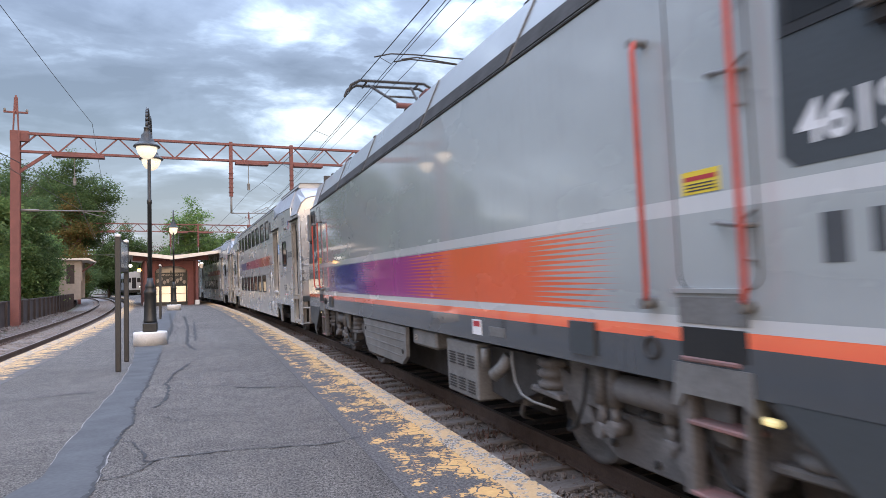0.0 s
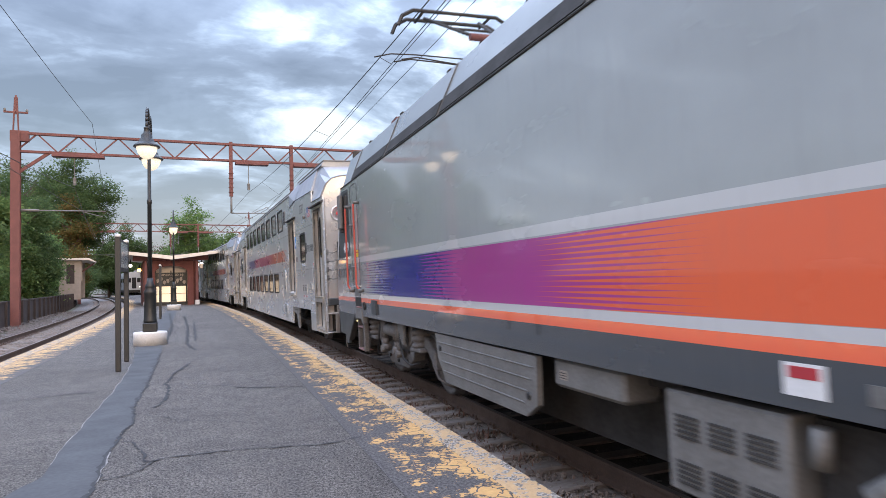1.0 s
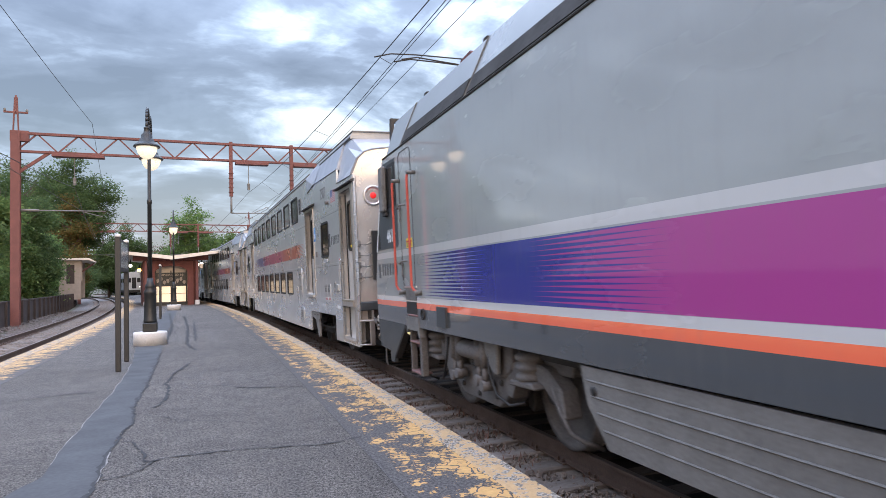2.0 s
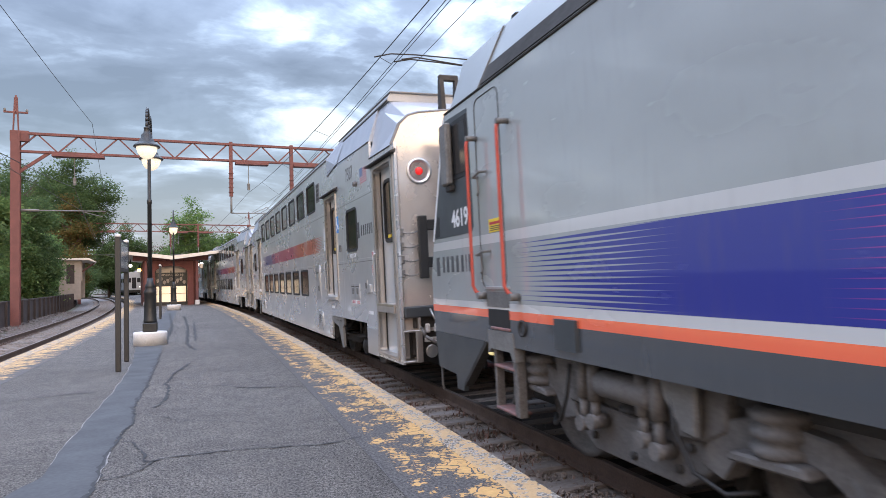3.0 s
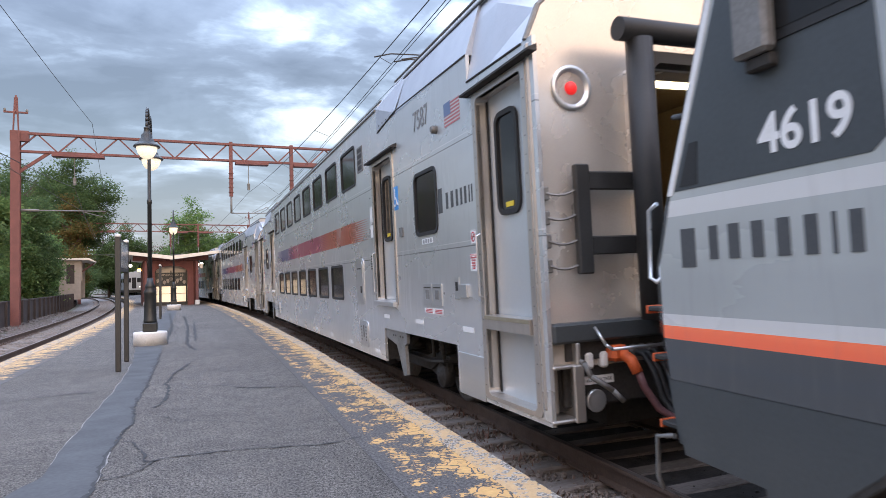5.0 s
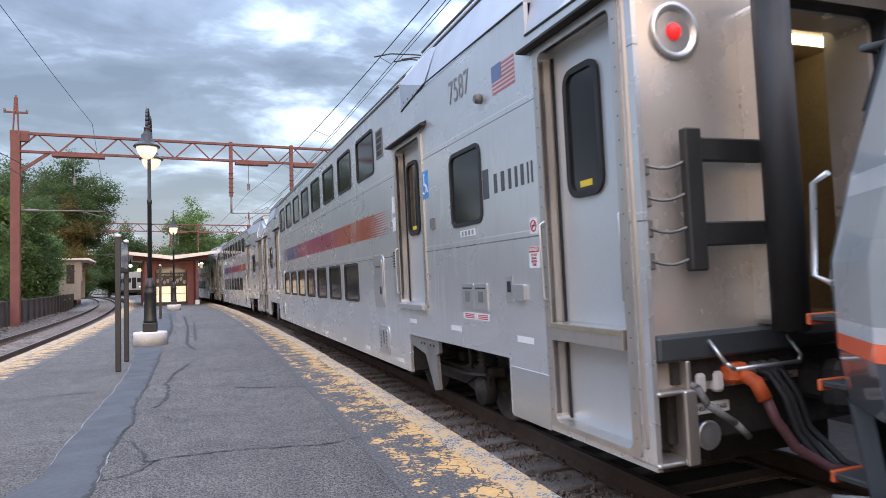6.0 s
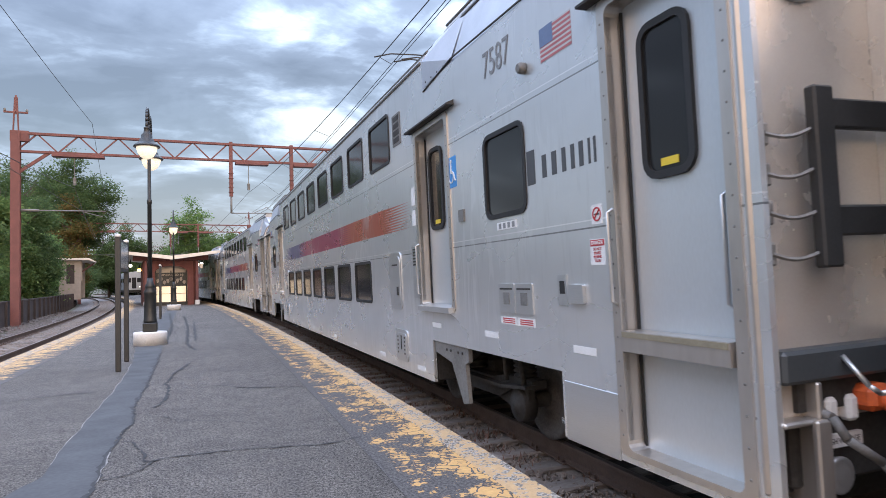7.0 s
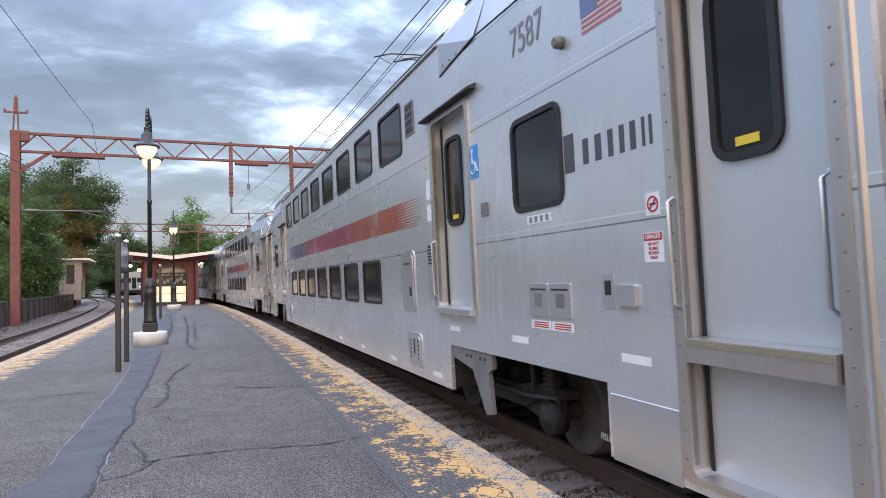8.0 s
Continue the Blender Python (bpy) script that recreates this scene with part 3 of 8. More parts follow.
def framed_window(parent, y0, y1, z0, z1, r, xs, sx, gasket=0.045, name="window"):
    """A pane set into the wall with a rubber gasket that stands proud of it."""
    ob = new(name)
    ob.parent = parent
    bm = bmesh.new()
    lo, hi = sorted((sx * (xs - 0.03), sx * (xs + 0.012)))
    ring_prism(bm, rounded(y0, y1, z0, z1, r), rounded(y0 + gasket, y1 - gasket, z0 + gasket, z1 - gasket, max(r - gasket, 0.01)), "x", lo, hi)
    part("gasket", bm, BLACK, ob)
    bm = bmesh.new()
    lo, hi = sorted((sx * (xs - 0.03), sx * (xs - 0.008)))
    prism(bm, rounded(y0 + gasket * 0.7, y1 - gasket * 0.7, z0 + gasket * 0.7, z1 - gasket * 0.7, max(r - gasket * 0.7, 0.02)), "x", lo, hi)
    part("pane", bm, GLASS, ob)
    return ob


def sheet(parent, name, y0, y1, z0, z1, mat, xs=1.5, sx=-1, t=0.004, label="", r=0.0):
    bm = bmesh.new()
    lo, hi = sorted((sx * (xs - 0.002), sx * (xs + t)))
    if r:
        prism(bm, rounded(y0, y1, z0, z1, r, 3), "x", lo, hi)
    else:
        quad_box(bm, lo, hi, y0, y1, z0, z1)
    return part(name, bm, mat, parent, label)


WIN_C = {True: 1.19, False: 5.36}
COACH_H = {"plug": (0.62, 1.60, 0.52, 3.52), "mid": (4.68, 5.72, 1.36, 3.52)}


def coach_door(parent, y0, y1, z0, z1, sx, low):
    """A sliding leaf set back in its steel frame, with its window, header drip rail and sill."""
    d = new("door")
    d.parent = parent
    xi = 1.5
    bm = bmesh.new()
    lo, hi = sorted((sx * (xi - 0.165), sx * (xi - 0.13)))
    zl = 1.30 if low else z0
    quad_box(bm, lo, hi, y0 - 0.05, y1 + 0.05, zl, z1)
    part("leaf", bm, LEAF_STEEL, d)
    if low:
        bm = bmesh.new()
        quad_box(bm, lo, hi, y0 - 0.05, y1 + 0.05, z0, 1.299)
        part("lower_leaf", bm, LEAF_STEEL, d)
        bm = bmesh.new()
        lo2, hi2 = sorted((sx * (xi - 0.13), sx * (xi + 0.035)))
        prism(bm, [(lo2, 1.19), (hi2, 1.19), (hi2, 1.29), (hi2 - 0.02 * sx * (1 if sx > 0 else -1), 1.325), (lo2, 1.325)] if sx < 0 else [(lo2, 1.19), (hi2, 1.19), (hi2, 1.29), (lo2, 1.325)], "y", y0 + 0.02, y1 - 0.02)
        part("threshold", bm, FRAME_STEEL, d, "brass-edged grey threshold step")
        sheet(d, "threshold_strip", y0 + 0.03, y1 - 0.03, 1.285, 1.32, material_once("brass_strip"), xi + 0.033, sx, 0.006)
    # frame
    bm = bmesh.new()
    ring_prism(bm, rounded(y0 - 0.085, y1 + 0.085, z0 - 0.03, z1 + 0.06, 0.05), rounded(y0, y1, z0 + 0.01, z1, 0.06), "x", *sorted((sx * (xi - 0.15), sx * (xi + 0.014))))
    part("door_frame", bm, FRAME_STEEL, d, "worn steel door frame")
    for a, b in ((y1 - 0.022, y1 - 0.006), (y0 + 0.006, y0 + 0.02)):
        bm = bmesh.new()
        quad_box(bm, *sorted((sx * (xi - 0.128), sx * (xi - 0.112))), a, b, z0 + 0.02, z1 - 0.03)
        part("door_edge_seal", bm, BLACK, d, "black rubber door edge")
    bm = bmesh.new()
    for k in range(18):
        z = z0 + 0.1 + k * (z1 - z0 - 0.2) / 17
        for yy in (y0 - 0.045, y1 + 0.045):
            soft_box(bm, *sorted((sx * (xi + 0.012), sx * (xi + 0.019))), yy - 0.007, yy + 0.007, z - 0.007, z + 0.007, 0.003)
    tagged(part("rivets", bm, UNDER_LIGHT, d), kind="stuff")
    # drip rail
    bm = bmesh.new()
    prism(bm, [(sx * xi, z1 + 0.07), (sx * (xi + 0.09), z1 + 0.07), (sx * (xi + 0.09), z1 + 0.09), (sx * xi, z1 + 0.13)], "y", y0 - 0.3, y1 + 0.22)
    part("drip_rail", bm, UNDER, d)
    # window in the leaf
    yc = (y0 + y1) / 2
    w = 0.24
    yw = WIN_C[low] if y0 < 10 else COACH_L - WIN_C[low]
    framed_window(d, yw - w, yw + w, 2.30, 3.32, 0.13, xi - 0.115, sx, 0.05)
    sheet(d, "sticker", yw - 0.085, yw + 0.075, 2.375, 2.425, YELLOW, xi - 0.119, sx, 0.003, "small yellow warning sticker")
    # grab rail
    for yv in (y1 + 0.03, y0 + 0.10) if low else (y1 + 0.03,):
        xo = xi + 0.05 if yv > yc else xi - 0.06
        bm = bmesh.new()
        tube(bm, [(sx * (xo - 0.06), yv, 2.16), (sx * xo, yv, 2.12), (sx * xo, yv, 1.52), (sx * (xo - 0.06), yv, 1.48)], 0.014, 8)
        part("grab_rail", bm, STEEL, d, "polished steel grab rail")
    # black box stands in for the shade of the recess behind the leaf
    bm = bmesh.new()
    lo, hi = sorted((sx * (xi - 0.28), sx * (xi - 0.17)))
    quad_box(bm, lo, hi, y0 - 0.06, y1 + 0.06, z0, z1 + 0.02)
    part("pocket_shade", bm, BLACK, d)
    if not low:
        bm = bmesh.new()
        prism(bm, [(sx * (xi - 0.1), z0 - 0.05), (sx * (xi + 0.07), z0 - 0.05), (sx * (xi + 0.07), z0 + 0.01), (sx * (xi - 0.1), z0 + 0.03)], "y", y0 - 0.02, y1 + 0.02)
        part("door_sill", bm, STEEL, d, "ribbed steel door sill")
    return d


ONCE = {}


def material_once(name):
    if name not in ONCE:
        ONCE[name] = {"brass_strip": lambda: material("brass_strip", (0.38, 0.34, 0.25), (0.30, 0.27, 0.20), 0.45, 0.5, 8, 60, 0.1),
                      "end_hood": lambda: material("blue_grey_hood", (0.42, 0.46, 0.52), (0.37, 0.41, 0.47), 0.34, 0.25, 3, 50, 0.05)}[name]()
    return ONCE[name]


UPPER_WIN = [(6.9 + 1.628 * k, 8.08 + 1.628 * k) for k in range(8)]
LOWER_WIN = [(8.28 + 1.55 * k, 9.45 + 1.55 * k) for k in range(7)]


def build_coach():
    c = thing("passenger_coach", "brushed stainless steel double-deck coach with an orange stripe", "train car", group="coaches of the train")
    for sx in (-1, 1):
        holes = []
        for yy in ("plug", "mid"):
            y0, y1, z0, z1 = COACH_H[yy]
            holes += [(y0, y1, z0, z1), (COACH_L - y1, COACH_L - y0, z0, z1)]
        wins = [(2.83, 3.68, 2.25, 3.07, 0.12)]
        wins += [(COACH_L - b, COACH_L - a, z0, z1, r) for a, b, z0, z1, r in wins]
        wins += [(a, b, 3.40, 4.14, 0.1) for a, b in UPPER_WIN] + [(a, b, 1.32, 2.02, 0.08) for a, b in LOWER_WIN]
        holes += [(a + 0.03, b - 0.03, z0 + 0.03, z1 - 0.03) for a, b, z0, z1, _ in wins]
        holes += [(0.0, 5.32, 4.05, 5.0), (COACH_L - 5.32, COACH_L, 4.05, 5.0), (0.0, 1.8, 3.75, 5.0), (COACH_L - 1.8, COACH_L, 3.75, 5.0)]
        holes += [(2.42, 5.42, 0.0, 0.95), (COACH_L - 5.42, COACH_L - 2.42, 0.0, 0.95)]
        bm = bmesh.new()
        panel_wall(bm, *sorted((sx * 1.46, sx * 1.5)), 0.40, COACH_L - 0.40, 0.44, 4.37, holes)
        side = part("side_wall", bm, COACH_SKIN, c)
        for a, b, z0, z1, r in wins:
            framed_window(c, a, b, z0, z1, r, 1.5, sx)
        for yy in ("plug", "mid"):
            y0, y1, z0, z1 = COACH_H[yy]
            coach_door(c, y0, y1, z0, z1, sx, yy == "plug")
            coach_door(c, COACH_L - y1, COACH_L - y0, z0, z1, sx, yy == "plug")
    # roof over the upper deck, and the lower hoods over both ends
    half = [(1.5, 4.37), (1.47, 4.45), (1.36, 4.54), (1.12, 4.62), (0.7, 4.66), (0, 4.68)]
    prof = half + [(-x, z) for x, z in half[-2::-1]]
    bm = bmesh.new()
    prism(bm, prof + [(-1.4, 4.32), (1.4, 4.32)], "y", 5.35, COACH_L - 5.35)
    part("roof", bm, ROOF_STEEL, c, "ribbed steel roof")
    bm = bmesh.new()
    for sx in (-1, 1):
        for z, x in ((4.375, 1.505), (4.53, 1.40)):
            rod(bm, (sx * x, 5.4, z), (sx * x, COACH_L - 5.4, z), 0.018, 6)
    part("gutter", bm, UNDER_LIGHT, c)
    for sgn in (0, 1):
        def yy(v):
            v = v + 0.14 if v < 0.65 else v       # the end stands back from the coupling
            return v if not sgn else COACH_L - v
        # hood over the end: low over the outer door, rising to the raised roof box behind it
        low = [(1.5, 3.74), (1.36, 4.06), (1.22, 4.185), (0.6, 4.30), (0, 4.32)]
        high = [(1.5, 3.76), (1.34, 4.42), (1.27, 4.63), (0.6, 4.65), (0, 4.65)]
        bm = bmesh.new()
        rings = []
        for v, outline in ((0.42, low), (1.3, high), (1.8, high)):
            full = outline + [(-x, z) for x, z in outline[-2::-1]] + [(-1.46, 3.7), (1.46, 3.7)]
            rings.append([bm.verts.new((x, yy(v), z)) for x, z in full])
        for p, q in zip(rings, rings[1:]):
            for k in range(len(p)):
                bm.faces.new((p[k], p[(k + 1) % len(p)], q[(k + 1) % len(p)], q[k]))
        bm.faces.new(rings[0]); bm.faces.new(rings[-1][::-1])
        part("roof_hood", bm, material_once("end_hood"), c, "smooth blue-grey sloped roof hood")
        bm = bmesh.new()
        hp = [(1.5, 4.05), (1.30, 4.63), (0, 4.64)]
        prism(bm, hp + [(-1.30, 4.63), (-1.5, 4.05)], "y", *sorted((yy(1.8), yy(5.36))))
        part("roof_hood", bm, material_once("end_hood"), c, "smooth blue-grey sloped roof hood")
        bm = bmesh.new()
        a, b = sorted((yy(1.22), yy(5.05)))
        prism(bm, [(1.305, 4.60), (1.305, 4.655), (1.25, 4.74), (-1.25, 4.74), (-1.305, 4.655), (-1.305, 4.60)], "y", a, b)
        part("roof_box", bm, ROOF_STEEL, c, "raised grey roof box")
        bm = bmesh.new()
        soft_box(bm, -1.27, 1.27, a - 0.03, b + 0.03, 4.735, 4.765, 0.008)
        part("roof_box_lid", bm, UNDER_LIGHT, c)
        for sx in (-1, 1):
            # wedge that joins the hood to the upper deck, with its lower seam
            bm = bmesh.new()
            v = [bm.verts.new(p) for p in ((sx * 1.503, yy(5.36), 4.04), (sx * 1.503, yy(5.36), 4.38), (sx * 1.28, yy(5.36), 4.68), (sx * 1.503, yy(4.40), 4.09), (sx * 1.28, yy(4.40), 4.68))]
            for f in ((0, 1, 3), (1, 2, 4, 3), (0, 3, 4, 2), (0, 2, 1)):
                bm.faces.new([v[k] for k in f])
            part("cover_plate", bm, material_once("end_hood"), c, "riveted slanted cover plate")
            for v0, z0, v1, z1 in ((1.8, 4.045, 4.4, 4.10), (4.4, 4.10, 5.34, 4.0), (0.45, 3.735, 1.8, 3.755)):
                bm = bmesh.new()
                beam(bm, (sx * 1.506, yy(v0), z0), (sx * 1.506, yy(v1), z1), 0.012, 0.014)
                part("seam_strip", bm, UNDER, c)
            bm = bmesh.new()
            beam(bm, (sx * 1.306, yy(1.25), 4.615), (sx * 1.306, yy(5.0), 4.615), 0.02, 0.022)
            part("seam_strip", bm, UNDER, c)
            for k in range(4):
                bm = bmesh.new()
                soft_box(bm, *sorted((sx * 1.50, sx * 1.51)), *sorted((yy(4.62 + 0.2 * k), yy(4.64 + 0.2 * k))), 4.08, 4.10, 0.004)
                part("rivet", bm, UNDER, c)
        # end wall with its chamfered shoulders, posts and fittings
        bm = bmesh.new()
        a, b = sorted((yy(0.34), yy(0.44)))
        ep = [(1.49, 0.9), (1.49, 3.74), (1.35, 4.05), (1.22, 4.175), (1.06, 4.225)]
        for sx in (-1, 1):
            prism(bm, [(sx * x, z) for x, z in [(0.46, 0.9)] + ep + [(0.46, 4.30)]], "y", a, b)
        prism(bm, [(0.46, 3.50), (0.46, 4.30), (0, 4.33), (-0.46, 4.30), (-0.46, 3.50)], "y", a, b)
        quad_box(bm, -0.46, 0.46, a, b, 0.9, 1.28)
        part("end_wall", bm, STEEL_END, c, "bright steel end wall with a dull sheen")
        for sx in (-1, 1):
            bm = bmesh.new()
            a, b = sorted((yy(0.31), yy(0.385)))
            soft_box(bm, *sorted((sx * 1.42, sx * 1.515)), a, b, 0.55, 3.73, 0.03)
            part("corner_post", bm, FRAME_STEEL, c, "worn steel corner post")
            bm = bmesh.new()
            pts = [(sx * 1.5, 3.74), (sx * 1.36, 4.06), (sx * 1.22, 4.185), (sx * 1.06, 4.235), (sx * 0.5, 4.305), (0, 4.33)]
            for p, q in zip(pts, pts[1:]):
                rod(bm, (p[0], yy(0.37), p[1]), (q[0], yy(0.37), q[1]), 0.03, 6)
            part("end_trim", bm, UNDER_LIGHT, c)
            # marker lamp: dish, lens
            mk = new("marker_lamp")
            mk.parent = c
            mk.matrix_basis = pose(sx * 1.09, yy(0.33), 3.335, 90 if not sgn else -90)
            bm = bmesh.new()
            lathe(bm, [(0.20, -0.01), (0.20, 0.015), (0.165, 0.02), (0.15, -0.005), (0.11, -0.03), (0.11, -0.05)], 24)
            part("dish", bm, STEEL, mk)
            bm = bmesh.new()
            lathe(bm, [(0.06, -0.05), (0.06, 0.0), (0.045, 0.02), (0.015, 0.03)], 16)
            part("lens", bm, MARKER_RED, mk, "glowing red marker lens")
        # safety gate, chains and brackets
        g = new("end_gate")
        g.parent = c
        y = yy(0.22)
        o = yy(0.34)
        bm = bmesh.new()
        soft_box(bm, -1.19, -1.05, *sorted((y - 0.04, y + 0.03)), 1.70, 2.64, 0.012)
        part("gate_post", bm, POST_GREY, g, "grey steel gate post")
        for z in (2.42, 1.86):
            bm = bmesh.new()
            soft_box(bm, -1.06, -0.36, *sorted((y - 0.03, y + 0.02)), z, z + 0.16, 0.012)
            part("gate_bar", bm, POST_GREY, g)
        for z, drop in ((2.40, 0.02), (2.19, 0.02), (1.99, 0.0), (1.78, 0.0)):
            bm = bmesh.new()
            n = 9
            pts = []
            for k in range(n + 1):
                f = k / n
                pts.append((-1.42 + 0.24 * f, y + (o - y) * (1 - f) * 0.6, z - 0.03 * math.sin(math.pi * f) + drop * f))
            bent_rod(bm, pts, 0.012, 5)
            part("chain", bm, UNDER_LIGHT, g)
            bm = bmesh.new()
            soft_box(bm, -1.46, -1.39, *sorted((o - 0.05, o)), z - 0.06, z + 0.06, 0.01)
            part("chain_bracket", bm, UNDER_LIGHT, g)
        # gangway: folded bellows inside a rubber tube frame
        for k in range(3):
            f = yy(-0.035 + 0.05 * k)
            e = 0.02 * (k % 2)
            bm = bmesh.new()
            ring_prism(bm, rounded(-0.62 - e, 0.62 + e, 1.26, 3.58 + e, 0.12), rounded(-0.50, 0.50, 1.32, 3.48, 0.08), "y", f - 0.024, f + 0.024)
            part("bellows_fold", bm, BLACK, c, "black rubber gangway bellows")
        bm = bmesh.new()
        ring_prism(bm, rounded(-0.53, 0.53, 1.29, 3.55, 0.08), rounded(-0.455, 0.455, 1.34, 3.46, 0.06), "y", *sorted((yy(0.09), yy(0.339))))
        part("gangway_collar", bm, STEEL_END, c, "steel collar round the gangway")
        for p, q, r in (((-0.65, 1.30), (-0.65, 3.66), 0.115), ((0.65, 1.30), (0.65, 3.66), 0.115), ((-0.86, 3.74), (0.86, 3.74), 0.10)):
            bm = bmesh.new()
            rod(bm, (p[0], yy(-0.06), p[1]), (q[0], yy(-0.06), q[1]), r, 14)
            part("rubber_tube", bm, BLACK, c, "black rubber gangway tube")
        # vestibule behind the gangway
        a, b = sorted((yy(0.36), 2.30 if not sgn else COACH_L - 2.30))
        k = 2.30 if not sgn else COACH_L - 2.30
        bm = bmesh.new()
        quad_box(bm, -1.22, 1.22, a, b, 1.20, 1.27)
        quad_box(bm, -1.22, 1.22, a, b, 3.60, 3.66)
        quad_box(bm, -1.22, -1.19, a, b, 1.27, 3.60)
        quad_box(bm, 1.19, 1.22, a, b, 1.27, 3.60)
        quad_box(bm, -1.19, 1.19, *sorted((k, k + (0.04 if not sgn else -0.04))), 1.27, 3.60)
        part("vestibule", bm, VESTIBULE, c, "brown-panelled vestibule")
        bm = bmesh.new()
        soft_box(bm, 0.15, 1.10, *sorted((0.84, 0.95) if not sgn else (COACH_L - 0.95, COACH_L - 0.84)), 3.545, 3.60, 0.02)
        part("vestibule_light", bm, VESTIBULE_LIGHT, c, "lit ceiling strip light")
        for x in (0.62, 1.05):
            bm = bmesh.new()
            rod(bm, (x, yy(1.5), 1.27), (x, yy(1.5), 3.3), 0.02, 8)
            part("stanchion", bm, STEEL, c)
        for x in (-0.68, -0.42):
            bm = bmesh.new()
            prism(bm, [(yy(0.40), 4.30), (yy(0.58), 4.36), (yy(0.54), 4.82), (yy(0.46), 4.82)], "x", x + 0.05, x + 0.12)
            part("roof_bracket_leg", bm, UNDER, c)
        bm = bmesh.new()
        soft_box(bm, -0.63, -0.30, *sorted((yy(0.46), yy(0.54))), 4.80, 4.90, 0.015)
        part("roof_bracket", bm, UNDER, c, "dark steel roof bracket")
        # buffer beam, grey sill box, hose gear
        bm = bmesh.new()
        soft_box(bm, -1.45, 1.45, *sorted((yy(0.24), yy(0.40))), 1.12, 1.29, 0.02)
        part("end_sill", bm, DARK_GREY, c, "dark grey end sill")
        bm = bmesh.new()
        soft_box(bm, -1.30, 1.30, *sorted((yy(0.36), yy(0.6))), 0.55, 1.13, 0.02)
        part("buffer_beam", bm, UNDER, c)
        for sx in (-1, 1):
            for x0, x1, v0, v1, z0, z1 in ((1.30, 1.20, 0.20, 0.24, 0.46, 0.94), (1.24, 1.20, 0.24, 0.52, 0.46, 1.12), (1.50, 1.24, 0.24, 0.52, 0.46, 0.49), (1.47, 1.24, 0.24, 0.36, 0.91, 0.94)):
                bm = bmesh.new()
                soft_box(bm, *sorted((sx * x0, sx * x1)), *sorted((yy(v0), yy(v1))), z0, z1, 0.01)
                part("corner_step", bm, FRAME_STEEL, c, "hollow steel corner step")
            bm = bmesh.new()
            bent_rod(bm, [(sx * 1.05, yy(0.24), 1.24), (sx * 1.03, yy(0.12), 1.1), (sx * 0.98, yy(0.1), 1.06), (sx * 0.42, yy(0.1), 1.06), (sx * 0.38, yy(0.12), 1.1), (sx * 0.36, yy(0.24), 1.22)], 0.014, 8)
            part("coupling_bar", bm, STEEL, c)
            bm = bmesh.new()
            bent_rod(bm, [(sx * 1.2, yy(0.34), 0.98), (sx * 1.2, yy(0.2), 0.95), (sx * 1.18, yy(0.14), 0.85), (sx * 1.0, yy(0.1), 0.72), (sx * 0.9, yy(0.1), 0.62)], 0.024, 8)
            part("brake_hose", bm, UNDER_LIGHT, c)
            bm = bmesh.new()
            for k, zz in ((0, 0), (1, 0)):
                soft_box(bm, *sorted((sx * (1.12 - 0.15 * k), sx * (1.04 - 0.15 * k))), *sorted((yy(0.28), yy(0.36))), 0.88, 1.02, 0.02)
            part("socket_cover", bm, WHITE, c, "chipped white socket covers")
            # orange plug in its socket, with the cables that hang from it
            pl = new("jumper_plug")
            pl.parent = c
            tagged(pl, "scuffed orange jumper plug")
            bm = bmesh.new()
            soft_box(bm, *sorted((sx * 0.90, sx * 0.72)), *sorted((yy(0.20), yy(0.37))), 0.93, 1.07, 0.035)
            part("plug_body", bm, ORANGE, pl)
            bm = bmesh.new()
            tube(bm, [(sx * 0.80, yy(0.24), 1.0), (sx * 0.77, yy(0.14), 0.95), (sx * 0.74, yy(0.10), 0.84)], 0.05, 10)
            part("plug_neck", bm, ORANGE, pl)
            bm = bmesh.new()
            tube(bm, [(sx * 0.74, yy(0.10), 0.86), (sx * 0.71, yy(0.06), 0.72), (sx * 0.62, yy(0.0), 0.54), (sx * 0.48, yy(-0.12), 0.42), (sx * 0.30, yy(-0.35), 0.38)], 0.034, 10)
            part("cable", bm, HOSE_RED, pl, "dull red jumper cable")
            for x0, dy in ((0.62, 0.0), (0.54, 0.03), (0.44, 0.06)):
                bm = bmesh.new()
                tube(bm, [(sx * x0, yy(0.34), 1.0), (sx * x0, yy(0.16 + dy), 0.98), (sx * (x0 - 0.03), yy(0.08 + dy), 0.84), (sx * (x0 - 0.07), yy(0.04 + dy), 0.62), (sx * (x0 - 0.14), yy(-0.08), 0.42), (sx * (x0 - 0.2), yy(-0.3), 0.36)], 0.024, 10)
                part("jumper_cable", bm, BLACK, c, "black hanging jumper cable")
                bm = bmesh.new()
                lathe(bm, [(0.055, 0.0), (0.06, 0.05), (0.045, 0.09)], 12, pose(sx * x0, yy(0.34), 1.0, 90 if not sgn else -90))
                part("cable_socket", bm, BOGIE, c)
            bm = bmesh.new()
            lathe(bm, [(0.095, 0.0), (0.10, 0.025), (0.085, 0.035), (0.075, 0.028), (0.05, 0.04), (0.01, 0.044)], 18, pose(sx * 1.02, yy(0.34), 0.60, 90 if not sgn else -90))
            part("brake_light", bm, STEEL, c, "round ribbed glass lamp")
        bm = bmesh.new()
        soft_box(bm, -0.16, 0.16, *sorted((yy(-0.02), yy(0.6))), 0.75, 1.0, 0.04)
        soft_box(bm, -0.22, 0.22, *sorted((yy(-0.04), yy(0.16))), 0.70, 1.05, 0.06)
        part("coupler", bm, UNDER, c, "grimy knuckle coupler")
        coach_bogie(c, yy(5.18), sgn)
